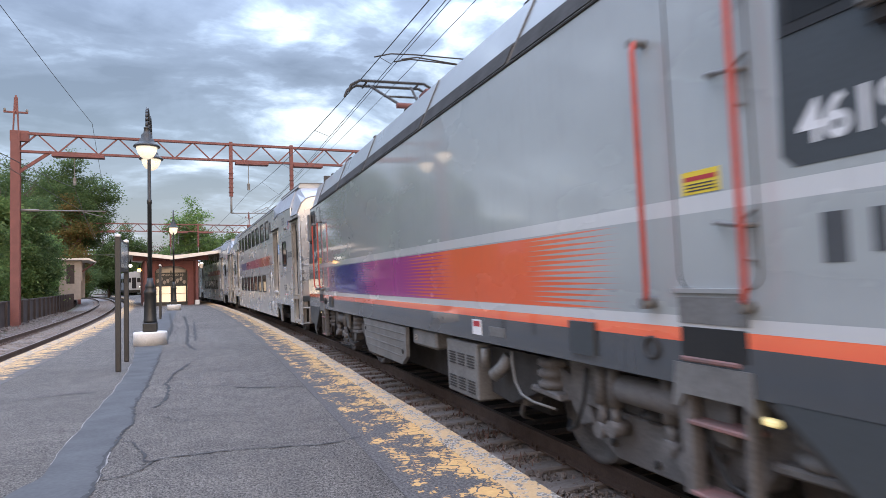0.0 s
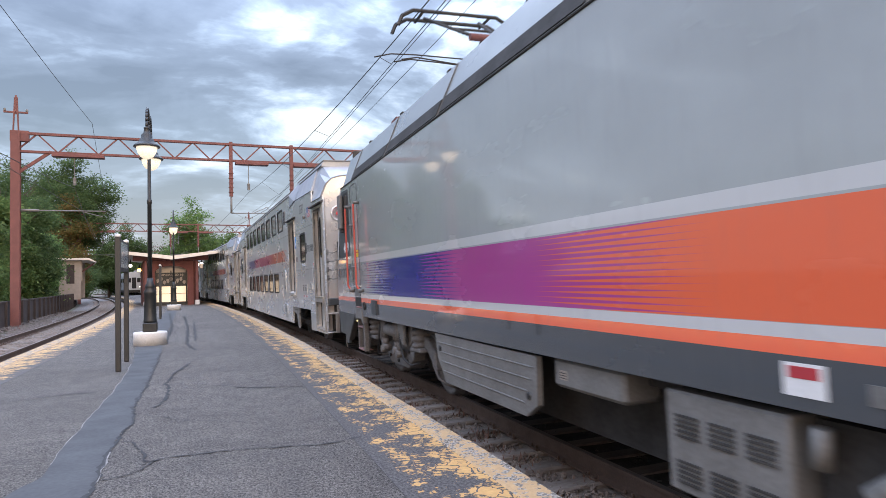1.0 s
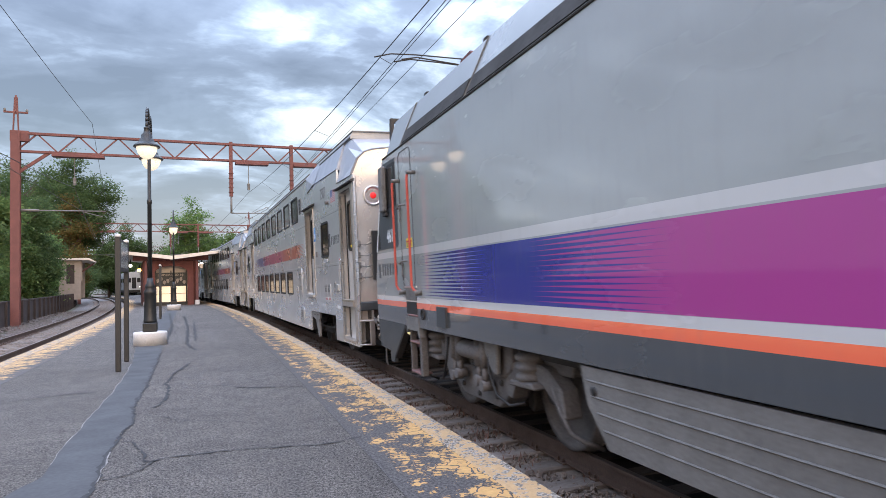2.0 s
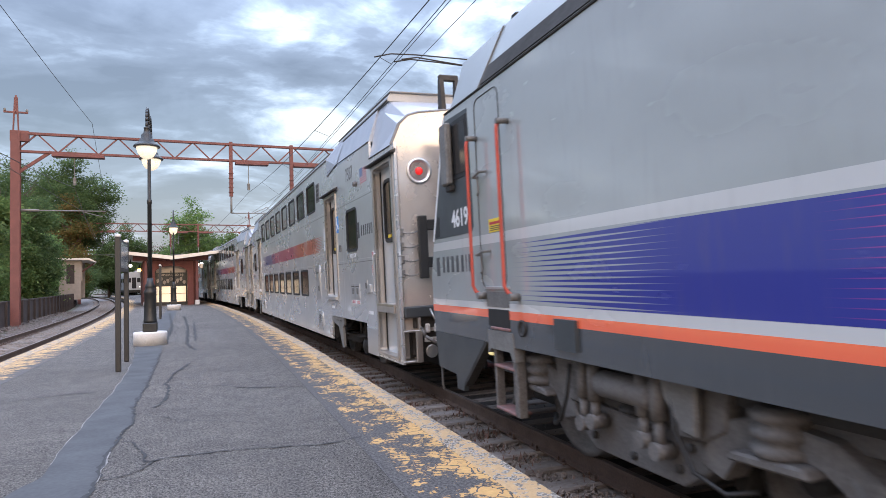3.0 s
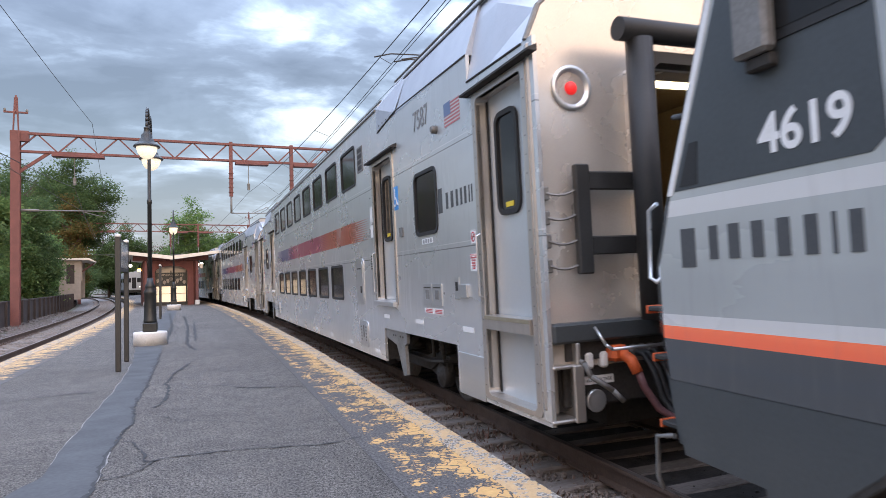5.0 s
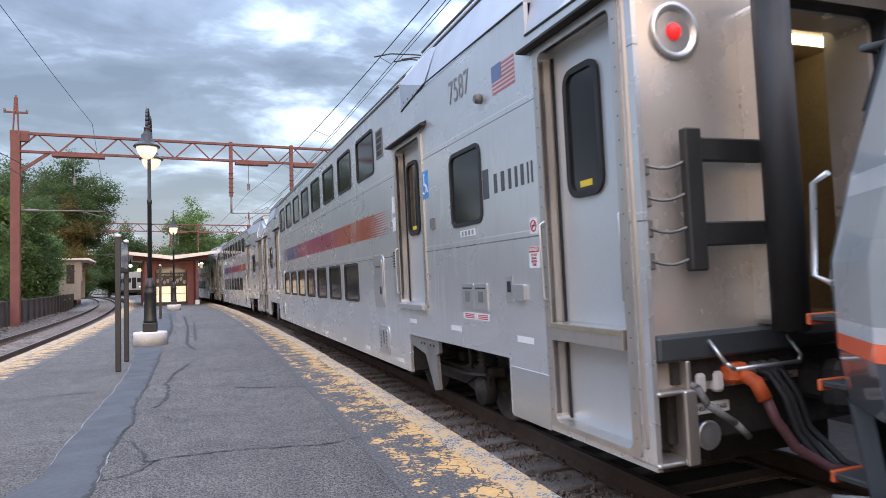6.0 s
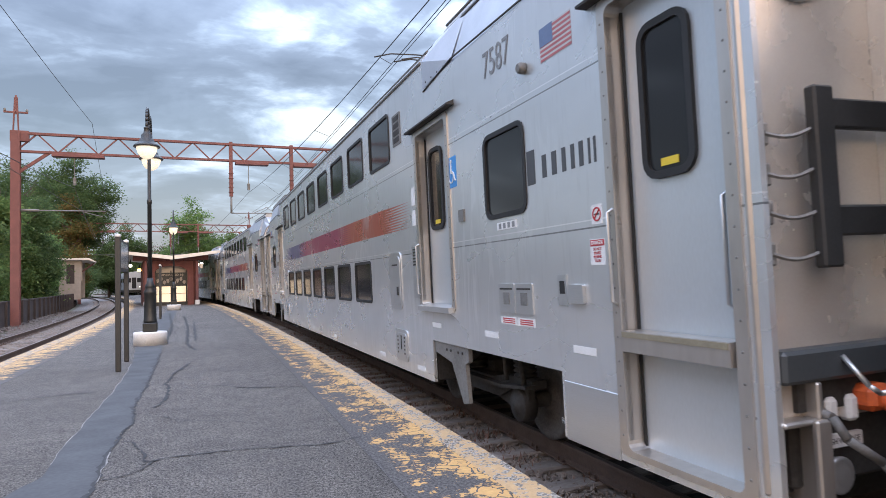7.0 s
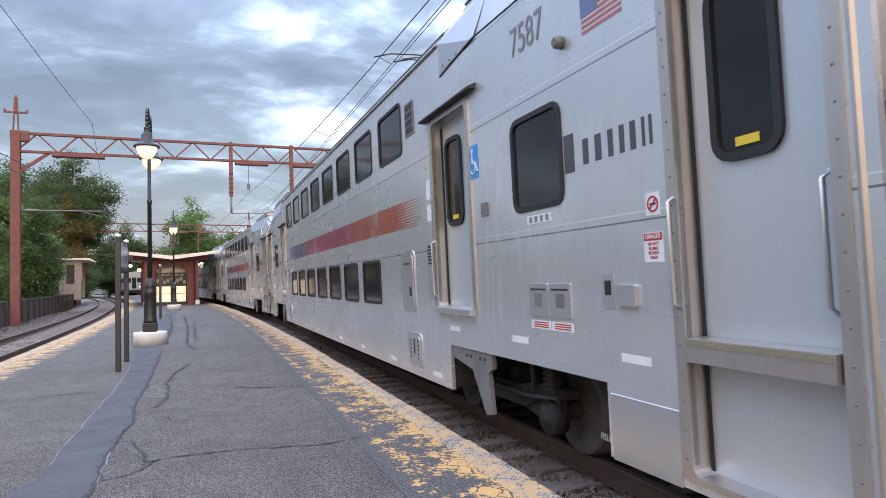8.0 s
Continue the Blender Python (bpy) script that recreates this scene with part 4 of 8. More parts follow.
        # bracket that hangs by the bogie
        for sx in (-1, 1):
            bm = bmesh.new()
            pts = [(yy(5.38), 0.96), (yy(4.35), 0.96), (yy(4.35), 0.80), (yy(4.45), 0.76), (yy(4.40), 0.35), (yy(4.55), 0.32), (yy(4.85), 0.74), (yy(5.38), 0.82)]
            prism(bm, pts, "x", *sorted((sx * 1.44, sx * 1.485)))
            part("bogie_bracket", bm, UNDER_LIGHT, c)
            bm = bmesh.new()
            for k in range(4):
                soft_box(bm, *sorted((sx * 1.485, sx * 1.497)), *sorted((yy(4.5 + 0.12 * (k % 2) + 0.35 * (k // 2)), yy(4.53 + 0.12 * (k % 2) + 0.35 * (k // 2)))), 0.86, 0.89, 0.008)
            part("bolt_heads", bm, UNDER, c)
            bm = bmesh.new()
            quad_box(bm, *sorted((sx * 0.9, sx * 1.44)), *sorted((yy(5.44), yy(5.52))), 0.46, 1.1)
            part("skirt_end", bm, UNDER, c)
            bm = bmesh.new()
            soft_box(bm, *sorted((sx * 1.50, sx * 1.508)), *sorted((yy(1.70), yy(2.38))), 0.43, 0.885, 0.004)
            part("skirt_panel", bm, STEEL, c)
    # floor, underframe and a closed black box that stands for the dark interior
    bm = bmesh.new()
    quad_box(bm, -1.3, 1.3, 0.45, COACH_L - 0.45, 0.96, 1.2)
    quad_box(bm, -1.3, 1.3, 7.3, COACH_L - 7.3, 0.46, 0.95)
    # low box added along the middle to stop light showing under the coach
    quad_box(bm, -0.62, 0.62, 0.9, COACH_L - 0.9, 0.25, 0.95)
    part("underframe", bm, UNDER, c)
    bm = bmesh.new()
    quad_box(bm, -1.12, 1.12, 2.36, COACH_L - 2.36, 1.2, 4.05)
    part("interior_dark_fill", bm, BLACK, c)
    # side fittings of both sides
    for sx in (-1, 1):
        for sgn in (0, 1):
            def yy(v):
                return v if not sgn else COACH_L - v

            def sh(name, a, b, z0, z1, mat, t=0.004, label="", r=0.0):
                return sheet(c, name, *sorted((yy(a), yy(b))), z0, z1, mat, 1.5, sx, t, label, r)
            sh("marker_bar", 1.93, 2.23, 1.115, 1.172, WHITE, 0.003, "white reflective bar")
            sh("marker_bar", 3.55, 3.85, 1.115, 1.172, WHITE, 0.003, "white reflective bar")
            sh("marker_bar", 5.1, 5.4, 1.115, 1.172, WHITE, 0.003, "white reflective bar")
            for k in range(4):
                sh("marker_bar", 5.75 + 1.9 * k, 6.05 + 1.9 * k, 0.52, 0.575, WHITE, 0.003, "white reflective bar")
            for a in (2.82, 3.16):
                sh("switch_panel", a, a + 0.31, 1.37, 1.64, STEEL, 0.012, "", 0.01)
                sh("switch_recess", a + 0.09, a + 0.21, 1.45, 1.56, UNDER_LIGHT, 0.016)
                sh("switch_slot", a + 0.03, a + 0.28, 1.585, 1.6, UNDER, 0.015)
                sh("warning_label", a - 0.01, a + 0.31, 1.265, 1.335, WHITE, 0.003, "white label with red print")
                for k in range(3):
                    sh("print_line", a + 0.02, a + 0.26, 1.278 + 0.018 * k, 1.288 + 0.018 * k, SIGN_RED, 0.0045)
            sh("lock_box", 2.02, 2.22, 1.49, 1.63, STEEL, 0.03, "", 0.01)
            sh("lock_plate", 2.27, 2.40, 1.47, 1.71, STEEL, 0.008)
            sh("lock_slot", 2.30, 2.37, 1.56, 1.66, BLACK, 0.011)
            sh("call_box", 4.22, 4.36, 2.30, 2.43, UNDER_LIGHT, 0.02, "", 0.01)
            sh("access_hatch", 6.58, 7.16, 1.28, 2.09, STEEL, 0.012, "rounded steel access hatch", 0.1)
            sh("hatch_plate", 6.64, 7.10, 1.34, 2.03, STEEL, 0.018, "", 0.08)
            sh("hatch_latch", 6.72, 6.8, 1.48, 1.6, UNDER, 0.024)
            sh("hatch_latch", 6.75, 7.0, 1.9, 1.92, UNDER, 0.024)
            sh("access_hatch", 6.42, 7.0, 0.56, 1.0, STEEL, 0.012, "rounded steel access hatch", 0.08)
            sh("hatch_plate", 6.48, 6.94, 0.61, 0.95, STEEL, 0.018, "", 0.06)
            sh("hatch_slot", 6.68, 6.72, 0.72, 0.92, BLACK, 0.022)
            for k in range(5):
                sh("hatch_dot", 6.53, 6.57, 0.66 + 0.055 * k, 0.685 + 0.055 * k, BLACK, 0.022)
                sh("hatch_dot", 6.84, 6.88, 0.66 + 0.055 * k, 0.685 + 0.055 * k, BLACK, 0.022)
            sh("louvre_plate", 5.83, 6.05, 1.86, 2.13, STEEL, 0.008)
            for k in range(6):
                sh("louvre", 5.86, 6.02, 1.88 + 0.04 * k, 1.9 + 0.04 * k, UNDER, 0.014)
            sh("small_hatch", 5.83, 6.05, 1.46, 1.74, STEEL, 0.01, "", 0.02)
            sh("notice", 5.86, 6.0, 2.66, 2.9, WHITE, 0.003)
            sh("notice", 5.86, 6.0, 2.40, 2.6, WHITE, 0.003)
            sh("side_grille", 6.34, 6.72, 3.58, 4.02, UNDER_LIGHT, 0.008, "", 0.02)
            for k in range(4):
                sh("grille_opening", 6.40, 6.66, 3.62 + 0.1 * k, 3.69 + 0.1 * k, UNDER, 0.012)
            sh("lower_notice", 3.05, 3.45, 2.14, 2.21, WHITE, 0.003)
            for k in range(4):
                sh("print_mark", 3.09 + 0.09 * k, 3.14 + 0.09 * k, 2.15, 2.2, NUM_GREY, 0.0045)
            sh("access_sign", 4.40, 4.64, 2.70, 3.04, BLUE_STICKER, 0.003, "blue wheelchair access sign")
            bm = bmesh.new()
            xs = sx * 1.5045
            ca = yy(4.52)
            w = -1
            bent_rod(bm, [(xs, ca + 0.02, 2.97), (xs, ca + 0.02, 2.86), (xs, ca - 0.05, 2.855), (xs, ca - 0.09, 2.77), (xs, ca - 0.11, 2.775)], 0.010, 4)
            bent_rod(bm, [(xs, ca + 0.02 + 0.065 * math.cos(radians(a)), 2.82 + 0.065 * math.sin(radians(a))) for a in range(80, 341, 26)], 0.009, 4)
            rod(bm, (xs - 0.004, ca + 0.02, 2.99), (xs + 0.004, ca + 0.02, 2.99), 0.022, 10)
            part("access_symbol", bm, WHITE, c)
            sh("no_smoking_sign", 1.76, 1.89, 2.06, 2.20, WHITE, 0.003, "white no-smoking sign")
            bm = bmesh.new()
            ca = yy(1.825)
            ring = [(ca + 0.052 * math.cos(2 * math.pi * k / 16), 2.13 + 0.052 * math.sin(2 * math.pi * k / 16)) for k in range(16)]
            rin = [(ca + 0.04 * math.cos(2 * math.pi * k / 16), 2.13 + 0.04 * math.sin(2 * math.pi * k / 16)) for k in range(16)]
            ring_prism(bm, ring, rin, "x", *sorted((sx * 1.502, sx * 1.506)))
            rod(bm, (sx * 1.504, ca - 0.032, 2.162), (sx * 1.504, ca + 0.032, 2.098), 0.006, 4)
            part("ban_ring", bm, SIGN_RED, c)
            sh("cigarette_mark", 1.795, 1.855, 2.124, 2.136, LETTER, 0.005)
            sh("danger_sign", 1.75, 1.93, 1.77, 1.955, WHITE, 0.003, "white and red danger sign")
            sh("danger_head", 1.755, 1.925, 1.905, 1.95, SIGN_RED, 0.0045)
            # bars in place of the operator's name
            for k, (a, b) in enumerate(((2.62, 2.86), (2.46, 2.58), (2.30, 2.43), (2.17, 2.27), (2.05, 2.14), (1.93, 2.03), (1.85, 1.90), (1.78, 1.83))):
                sh("name_bar", a + (b - a) * 0.22, b - (b - a) * 0.22, 2.50 if k else 2.47, 2.685 if k else 2.76, NAME_GREY, 0.003)
            # side lamp
            bm = bmesh.new()
            lathe(bm, [(0.05, 0), (0.05, 0.05), (0.035, 0.07)], 12, pose(sx * 1.5, yy(2.76), 3.47) @ Matrix.Rotation(radians(90) * sx, 4, "Y"))
            part("side_lamp", bm, UNDER_LIGHT, c)
            # flag
            fl = new("flag_decal")
            fl.parent = c
            for k in range(7):
                sheet(fl, "red_stripe", *sorted((yy(2.02), yy(2.48))), 3.425 + 0.0385 * k, 3.445 + 0.0385 * k, material_flag("r"), 1.5, sx, 0.0035)
            sheet(fl, "white_field", *sorted((yy(2.02), yy(2.48))), 3.42, 3.69, material_flag("w"), 1.5, sx, 0.002)
            sheet(fl, "blue_field", *sorted((yy(2.28), yy(2.485))), 3.545, 3.695, material_flag("b"), 1.5, sx, 0.0045)
    # stencilled words
    for y, z, s, word in ((1.84, 1.928, 0.042, "DANGER"),):
        writing("danger_word", word, s, WHITE, c, on_side(y, z, -1.5056), squeeze=0.85)
    for k, word in enumerate(("DO NOT", "BOARD", "MOVING", "TRAIN")):
        writing("danger_text", word, 0.03, SIGN_RED, c, on_side(1.84, 1.883 - 0.028 * k, -1.5045), squeeze=0.85)
        front = Matrix(((1, 0, 0, 0), (0, 0, -1, 0), (0, 1, 0, 0), (0, 0, 0, 1)))
    bm = bmesh.new()
    quad_box(bm, -1.12, -0.82, 0.472, 0.498, 0.74, 0.81)
    part("voltage_sign", bm, WHITE, c, "white high voltage sign")
    writing("voltage_word", "HIGH VOLTAGE", 0.042, LETTER, c, Matrix.Translation((-0.97, 0.470, 0.775)) @ front, squeeze=0.85)
    writing("lubrication_word", "FIELD LUBRICATION", 0.075, WHITE, c, on_side(2.75, 0.40, -1.16), squeeze=0.85)
    return c


def material_flag(k):
    key = "flag_" + k
    if key not in ONCE:
        ONCE[key] = {"r": lambda: material("flag_red", (0.42, 0.13, 0.14), (0.36, 0.11, 0.12), 0.5, 0, 6, 60, 0),
                     "w": lambda: material("flag_white", (0.52, 0.53, 0.55), (0.48, 0.49, 0.5), 0.5, 0, 6, 60, 0),
                     "b": lambda: material("flag_blue", (0.13, 0.19, 0.33), (0.11, 0.16, 0.28), 0.5, 0, 6, 60, 0)}[k]()
    return ONCE[key]


# ---- locomotive ----
def build_locomotive():
    c = thing("electric_locomotive", "grey electric locomotive with blue, purple and orange bands", "locomotive")
    H = 1.475
    mid = 9.87

    def mir(y, e):
        return y if e else 2 * mid - y       # rear values, mirrored for the front
    # body shell: the side view drawn across the width
    rear = [(18.31, 1.05), (18.35, 1.30), (18.35, 1.73), (18.21, 2.16), (17.62, 3.60)]
    side = [(mir(y, 0), z) for y, z in rear] + rear[::-1]
    # the noses are bowed in plan: steep at the corners, flatter towards the middle
    bow_knots = ((0.0, 0.86), (0.5, 0.78), (1.10, 0.50), (1.20, 0.40), (H, 0.0))

    def bow(x):
        x = min(abs(x), H)
        for (xa, ba), (xb, bb) in zip(bow_knots, bow_knots[1:]):
            if x <= xb:
                return ba + (bb - ba) * (x - xa) / (xb - xa)

    def bowed(bm, outline, xs):
        """outline: (y, z) of the side view, closed; swept over the stations xs and pushed out by the bow."""
        rings = [[bm.verts.new((x, y + (bow(x) if y > mid else -bow(x)), z)) for y, z in outline] for x in xs]
        for p, q in zip(rings, rings[1:]):
            for i in range(len(outline)):
                bm.faces.new((p[i], q[i], q[(i + 1) % len(outline)], p[(i + 1) % len(outline)]))
        bm.faces.new(rings[0])
        bm.faces.new(rings[-1][::-1])
        bmesh.ops.recalc_face_normals(bm, faces=bm.faces)
    NOSE_X = (-H, -1.20, -1.10, -0.5, 0.0, 0.5, 1.10, 1.20, H)
    bm = bmesh.new()
    bowed(bm, side, NOSE_X)
    part("body", bm, LOCO_PAINT, c, "grey painted body with coloured bands")
    # roof: sloped flanks and a flat top
    bm = bmesh.new()
    prof = [(1.46, 3.60), (1.27, 4.17), (1.08, 4.25), (-1.08, 4.25), (-1.27, 4.17), (-1.46, 3.60)]
    prism(bm, prof, "y", 2 * mid - 17.45, 17.45)
    part("roof", bm, GREY_PAINT, c)
    bm = bmesh.new()
    for e in (0, 1):
        ys = sorted((mir(17.45, e), mir(17.75, e)))
        a, b = mir(17.45, e), mir(17.72, e)
        for s in (1,):
            v = [bm.verts.new(p) for p in ((-1.46, a, 3.6), (-1.2, a, 4.2), (1.2, a, 4.2), (1.46, a, 3.6), (-1.42, b, 3.58), (1.42, b, 3.58))]
            bm.faces.new((v[0], v[1], v[4])); bm.faces.new((v[1], v[2], v[5], v[4])); bm.faces.new((v[2], v[3], v[5])); bm.faces.new((v[0], v[4], v[5], v[3]))
    part("roof_brow", bm, GREY_PAINT, c)
    for sx in (-1, 1):
        bm = bmesh.new()
        rod(bm, (sx * 1.478, 2 * mid - 17.6, 3.60), (sx * 1.478, 17.6, 3.60), 0.013, 6)
        part("gutter", bm, UNDER, c)
        # grilles set into the sloping roof flanks
        u, w = Vector((-0.33 * sx, 0, 0.40)).normalized(), None
        for a, b in ((3.3, 5.7), (5.8, 8.25), (8.35, 11.5), (11.6, 14.0), (14.1, 16.55)):
            bm = bmesh.new()
            p0, p1 = Vector((sx * 1.447, 0, 3.64)), Vector((sx * 1.39, 0, 3.81))
            nrm = Vector((0.57 * sx, 0, 0.19)).normalized() * 0.012
            q = [(p0, a), (p0, b), (p1, b - 0.09), (p1, a - 0.09)]
            v1 = [bm.verts.new((p.x + nrm.x, y, p.z + nrm.z)) for p, y in q]
            v0 = [bm.verts.new((p.x - nrm.x, y, p.z - nrm.z)) for p, y in q]
            bm.faces.new(v1); bm.faces.new(v0[::-1])
            for i in range(4):
                bm.faces.new((v0[i], v0[(i + 1) % 4], v1[(i + 1) % 4], v1[i]))
            part("roof_grille", bm, UNDER, c, "dark roof-side grille")
        for y in (3.2, 5.75, 8.3, 11.55, 14.05, 16.6):
            bm = bmesh.new()
            rod(bm, (sx * 1.458, y, 3.62), (sx * 1.272, y - 0.3, 4.17), 0.014, 5)
            part("roof_seam", bm, UNDER_LIGHT, c)
    # roof equipment
    bm = bmesh.new()
    for y in [2 * mid - 16.0 + 0.55 * k for k in range(24)]:
        x = -1.0 + 0.05 * math.sin(y * 3)
        soft_box(bm, x - 0.05, x + 0.05, y, y + 0.12, 4.25, 4.32 + 0.05 * abs(math.sin(y * 7)), 0.01)
    rod(bm, (-1.0, 4.2, 4.32), (-1.0, 16.0, 4.32), 0.02, 6)
    part("roof_cabling", bm, UNDER, c)
    for y in (15.1, 4.8, 9.5):
        ins = new("roof_insulator")
        ins.parent = c
        bm = bmesh.new()
        coil(bm, 0.09, 4.26, 4.5, 4, pose(-0.6, y, 0), 10)
        part("insulator_stack", bm, RUST, ins)
        bm = bmesh.new()
        prism(bm, [(y - 0.25, 4.25), (y + 0.3, 4.25), (y + 0.28, 4.48), (y - 0.05, 4.5)], "x", -0.95, -0.7)
        part("switch_box", bm, RUST, ins)
    # raised pantograph near the rear, folded one near the front
    pg = new("pantograph")
    pg.parent = c
    bm = bmesh.new()
    for x in (-0.55, 0.55):
        beam(bm, (x, 15.2, 4.36), (x, 13.6, 4.36), 0.06, 0.06)
    beam(bm, (-0.6, 15.2, 4.36), (0.6, 15.2, 4.36), 0.07, 0.07)
    beam(bm, (-0.6, 13.6, 4.36), (0.6, 13.6, 4.36), 0.07, 0.07)
    part("base_frame", bm, UNDER, pg)
    bm = bmesh.new()
    rod(bm, (0, 14.6, 4.4), (-0.05, 13.15, 5.25), 0.065, 8)
    part("lower_arm", bm, UNDER, pg)
    bm = bmesh.new()
    rod(bm, (0.15, 14.2, 4.4), (0.1, 13.0, 5.12), 0.025, 6)
    part("control_rod", bm, UNDER, pg)
    bm = bmesh.new()
    rod(bm, (-0.3, 13.15, 5.25), (0.3, 13.15, 5.25), 0.06, 8)
    part("knuckle", bm, RUST, pg)
    for x in (-0.5, 0.5):
        bm = bmesh.new()
        rod(bm, (x * 0.4, 13.15, 5.25), (x, 14.6, 6.08), 0.03, 6)
        part("upper_arm", bm, UNDER, pg)
    bm = bmesh.new()
    rod(bm, (-0.38, 13.8, 5.62), (0.38, 13.8, 5.62), 0.022, 6)
    part("cross_tie", bm, UNDER, pg)
    for y in (14.42, 14.82):
        bm = bmesh.new()
        bent_rod(bm, [(-1.02, y, 5.86), (-0.95, y, 6.02), (-0.75, y, 6.13), (0.75, y, 6.13), (0.95, y, 6.02), (1.02, y, 5.86)], 0.032, 6)
        part("collector_strip", bm, BLACK, pg)
    for x in (-0.6, 0.6):
        bm = bmesh.new()
        rod(bm, (x, 14.42, 6.09), (x, 14.82, 6.09), 0.025, 6)
        part("head_spring", bm, UNDER, pg)
    bm = bmesh.new()
    rod(bm, (0.0, 5.0, 4.4), (0.0, 6.9, 4.48), 0.04, 6)
    for y in (6.6, 6.9):
        bent_rod(bm, [(-0.95, y, 4.33), (-0.7, y, 4.52), (0.7, y, 4.52), (0.95, y, 4.33)], 0.025, 6)
    rod(bm, (-0.5, 5.0, 4.36), (0.5, 5.0, 4.36), 0.11, 6)
    part("folded_pantograph", bm, BLACK, c)
    # cab ends
    for e in (0, 1):
        def yy(v):
            return mir(v, e)
        for sx in (-1, 1):
            cab = new("cab_side")
            cab.parent = c
            x = H

            def plate(name, pts, mat, t=0.004, lo=0.0, label=""):
                bm = bmesh.new()
                prism(bm, [(yy(a), b) for a, b in pts], "x", *sorted((sx * (x - 0.004 + lo), sx * (x + t))))
                return part(name, bm, mat, cab, label)
            plate("dark_panel", [(16.90, 3.50), (16.86, 2.24), (16.93, 2.18), (18.17, 2.18), (17.60, 3.52)], DARK_GREY, 0.003, label="black painted cab side panel")
            plate("window_gasket", [(16.93, 3.45), (16.90, 2.80), (17.42, 2.80), (17.36, 3.45)], BLACK, 0.010)
            plate("cab_window", [(16.98, 3.40), (16.95, 2.85), (17.37, 2.85), (17.31, 3.40)], GLASS, 0.013, label="tinted cab window")
            plate("vent_recess", [(18.12, 2.20), (18.02, 2.44), (17.95, 2.44), (17.97, 2.20)], BLACK, 0.006)
            plate("nose_trim", [(18.19, 2.16), (18.235, 2.16), (17.66, 3.57), (17.61, 3.57)], WHITE, 0.005)
            # mirror
            bm = bmesh.new()
            soft_box(bm, *sorted((sx * (x + 0.02), sx * (x + 0.10))), *sorted((yy(17.34), yy(17.56))), 2.75, 3.45, 0.02)
            part("mirror", bm, UNDER_LIGHT, cab, "folded grey rear-view mirror")
            bm = bmesh.new()
            soft_box(bm, *sorted((sx * (x + 0.0), sx * (x + 0.06))), *sorted((yy(17.36), yy(17.52))), 2.68, 2.75, 0.01)
            part("mirror_bracket", bm, UNDER, cab)
            # door
            dr = new("cab_door")
            dr.parent = cab
            bm = bmesh.new()
            ring_prism(bm, rounded(min(yy(16.10), yy(16.70)), max(yy(16.10), yy(16.70)), 1.60, 3.52, 0.1), rounded(min(yy(16.107), yy(16.693)), max(yy(16.107), yy(16.693)), 1.607, 3.513, 0.095), "x", *sorted((sx * (x - 0.004), sx * (x + 0.006))))
            part("door_seal", bm, UNDER, dr)
            for z in (2.72, 1.93):
                bm = bmesh.new()
                bent_rod(bm, [(sx * x, yy(16.68), z), (sx * (x + 0.07), yy(16.66), z), (sx * (x + 0.07), yy(16.48), z + 0.03), (sx * x, yy(16.45), z + 0.03)], 0.014, 6)
                part("door_handle", bm, UNDER_LIGHT, dr)
                bm = bmesh.new()
                bent_rod(bm, [(sx * (x + 0.02), yy(16.70), z + 0.08), (sx * (x + 0.03), yy(16.64), z + 0.04), (sx * (x + 0.03), yy(16.62), z - 0.16), (sx * (x + 0.02), yy(16.68), z - 0.18)], 0.01, 6)
                part("door_catch", bm, UNDER_LIGHT, dr)
            bm = bmesh.new()
            quad_box(bm, *sorted((sx * (x - 0.01), sx * (x + 0.02))), *sorted((yy(16.05), yy(16.6))), 1.585, 1.61)
            part("door_sill", bm, STEEL, dr)
            plate("kick_plate", [(16.08, 1.41), (16.6, 1.41), (16.6, 1.56), (16.08, 1.56)], UNDER_LIGHT, 0.006)
            # red grab rails
            for a in (16.69, 15.93):
                g = new("grab_rail")
                g.parent = cab
                bm = bmesh.new()
                tube(bm, [(sx * (x + 0.10), yy(a), 3.12), (sx * (x + 0.11), yy(a), 3.05), (sx * (x + 0.11), yy(a), 1.62), (sx * (x + 0.09), yy(a - 0.03), 1.56), (sx * (x + 0.07), yy(a - 0.06), 1.54)], 0.018, 8)
                part("rail", bm, RED_PAINT, g, "chipped red grab rail")
                bm = bmesh.new()
                rod(bm, (sx * x, yy(a - 0.02), 3.12), (sx * (x + 0.12), yy(a - 0.02), 3.12), 0.028, 8)
                part("rail_bracket", bm, UNDER_LIGHT, g)
                bm = bmesh.new()
                rod(bm, (sx * x, yy(a - 0.07), 1.52), (sx * (x + 0.10), yy(a - 0.07), 1.52), 0.035, 8)
                part("rail_bracket", bm, UNDER_LIGHT, g)
            # yellow notice
            plate("notice", [(16.17, 2.14), (16.46, 2.14), (16.46, 2.27), (16.17, 2.27)], YELLOW, 0.003, label="yellow notice with red band")
            plate("notice_band", [(16.19, 2.215), (16.44, 2.215), (16.44, 2.24), (16.19, 2.24)], SIGN_RED, 0.0045)
            for k in range(3):
                plate("notice_line", [(16.2, 2.155 + 0.018 * k), (16.43, 2.155 + 0.018 * k), (16.43, 2.163 + 0.018 * k), (16.2, 2.163 + 0.018 * k)], LETTER, 0.0045)
            # step well, its shade drawn as a flat black plate, and ladder
            plate("step_well", [(16.09, 1.22), (16.58, 1.22), (16.58, 1.39), (16.09, 1.39)], BLACK, 0.005)
            lad = new("boarding_ladder")
            lad.parent = c
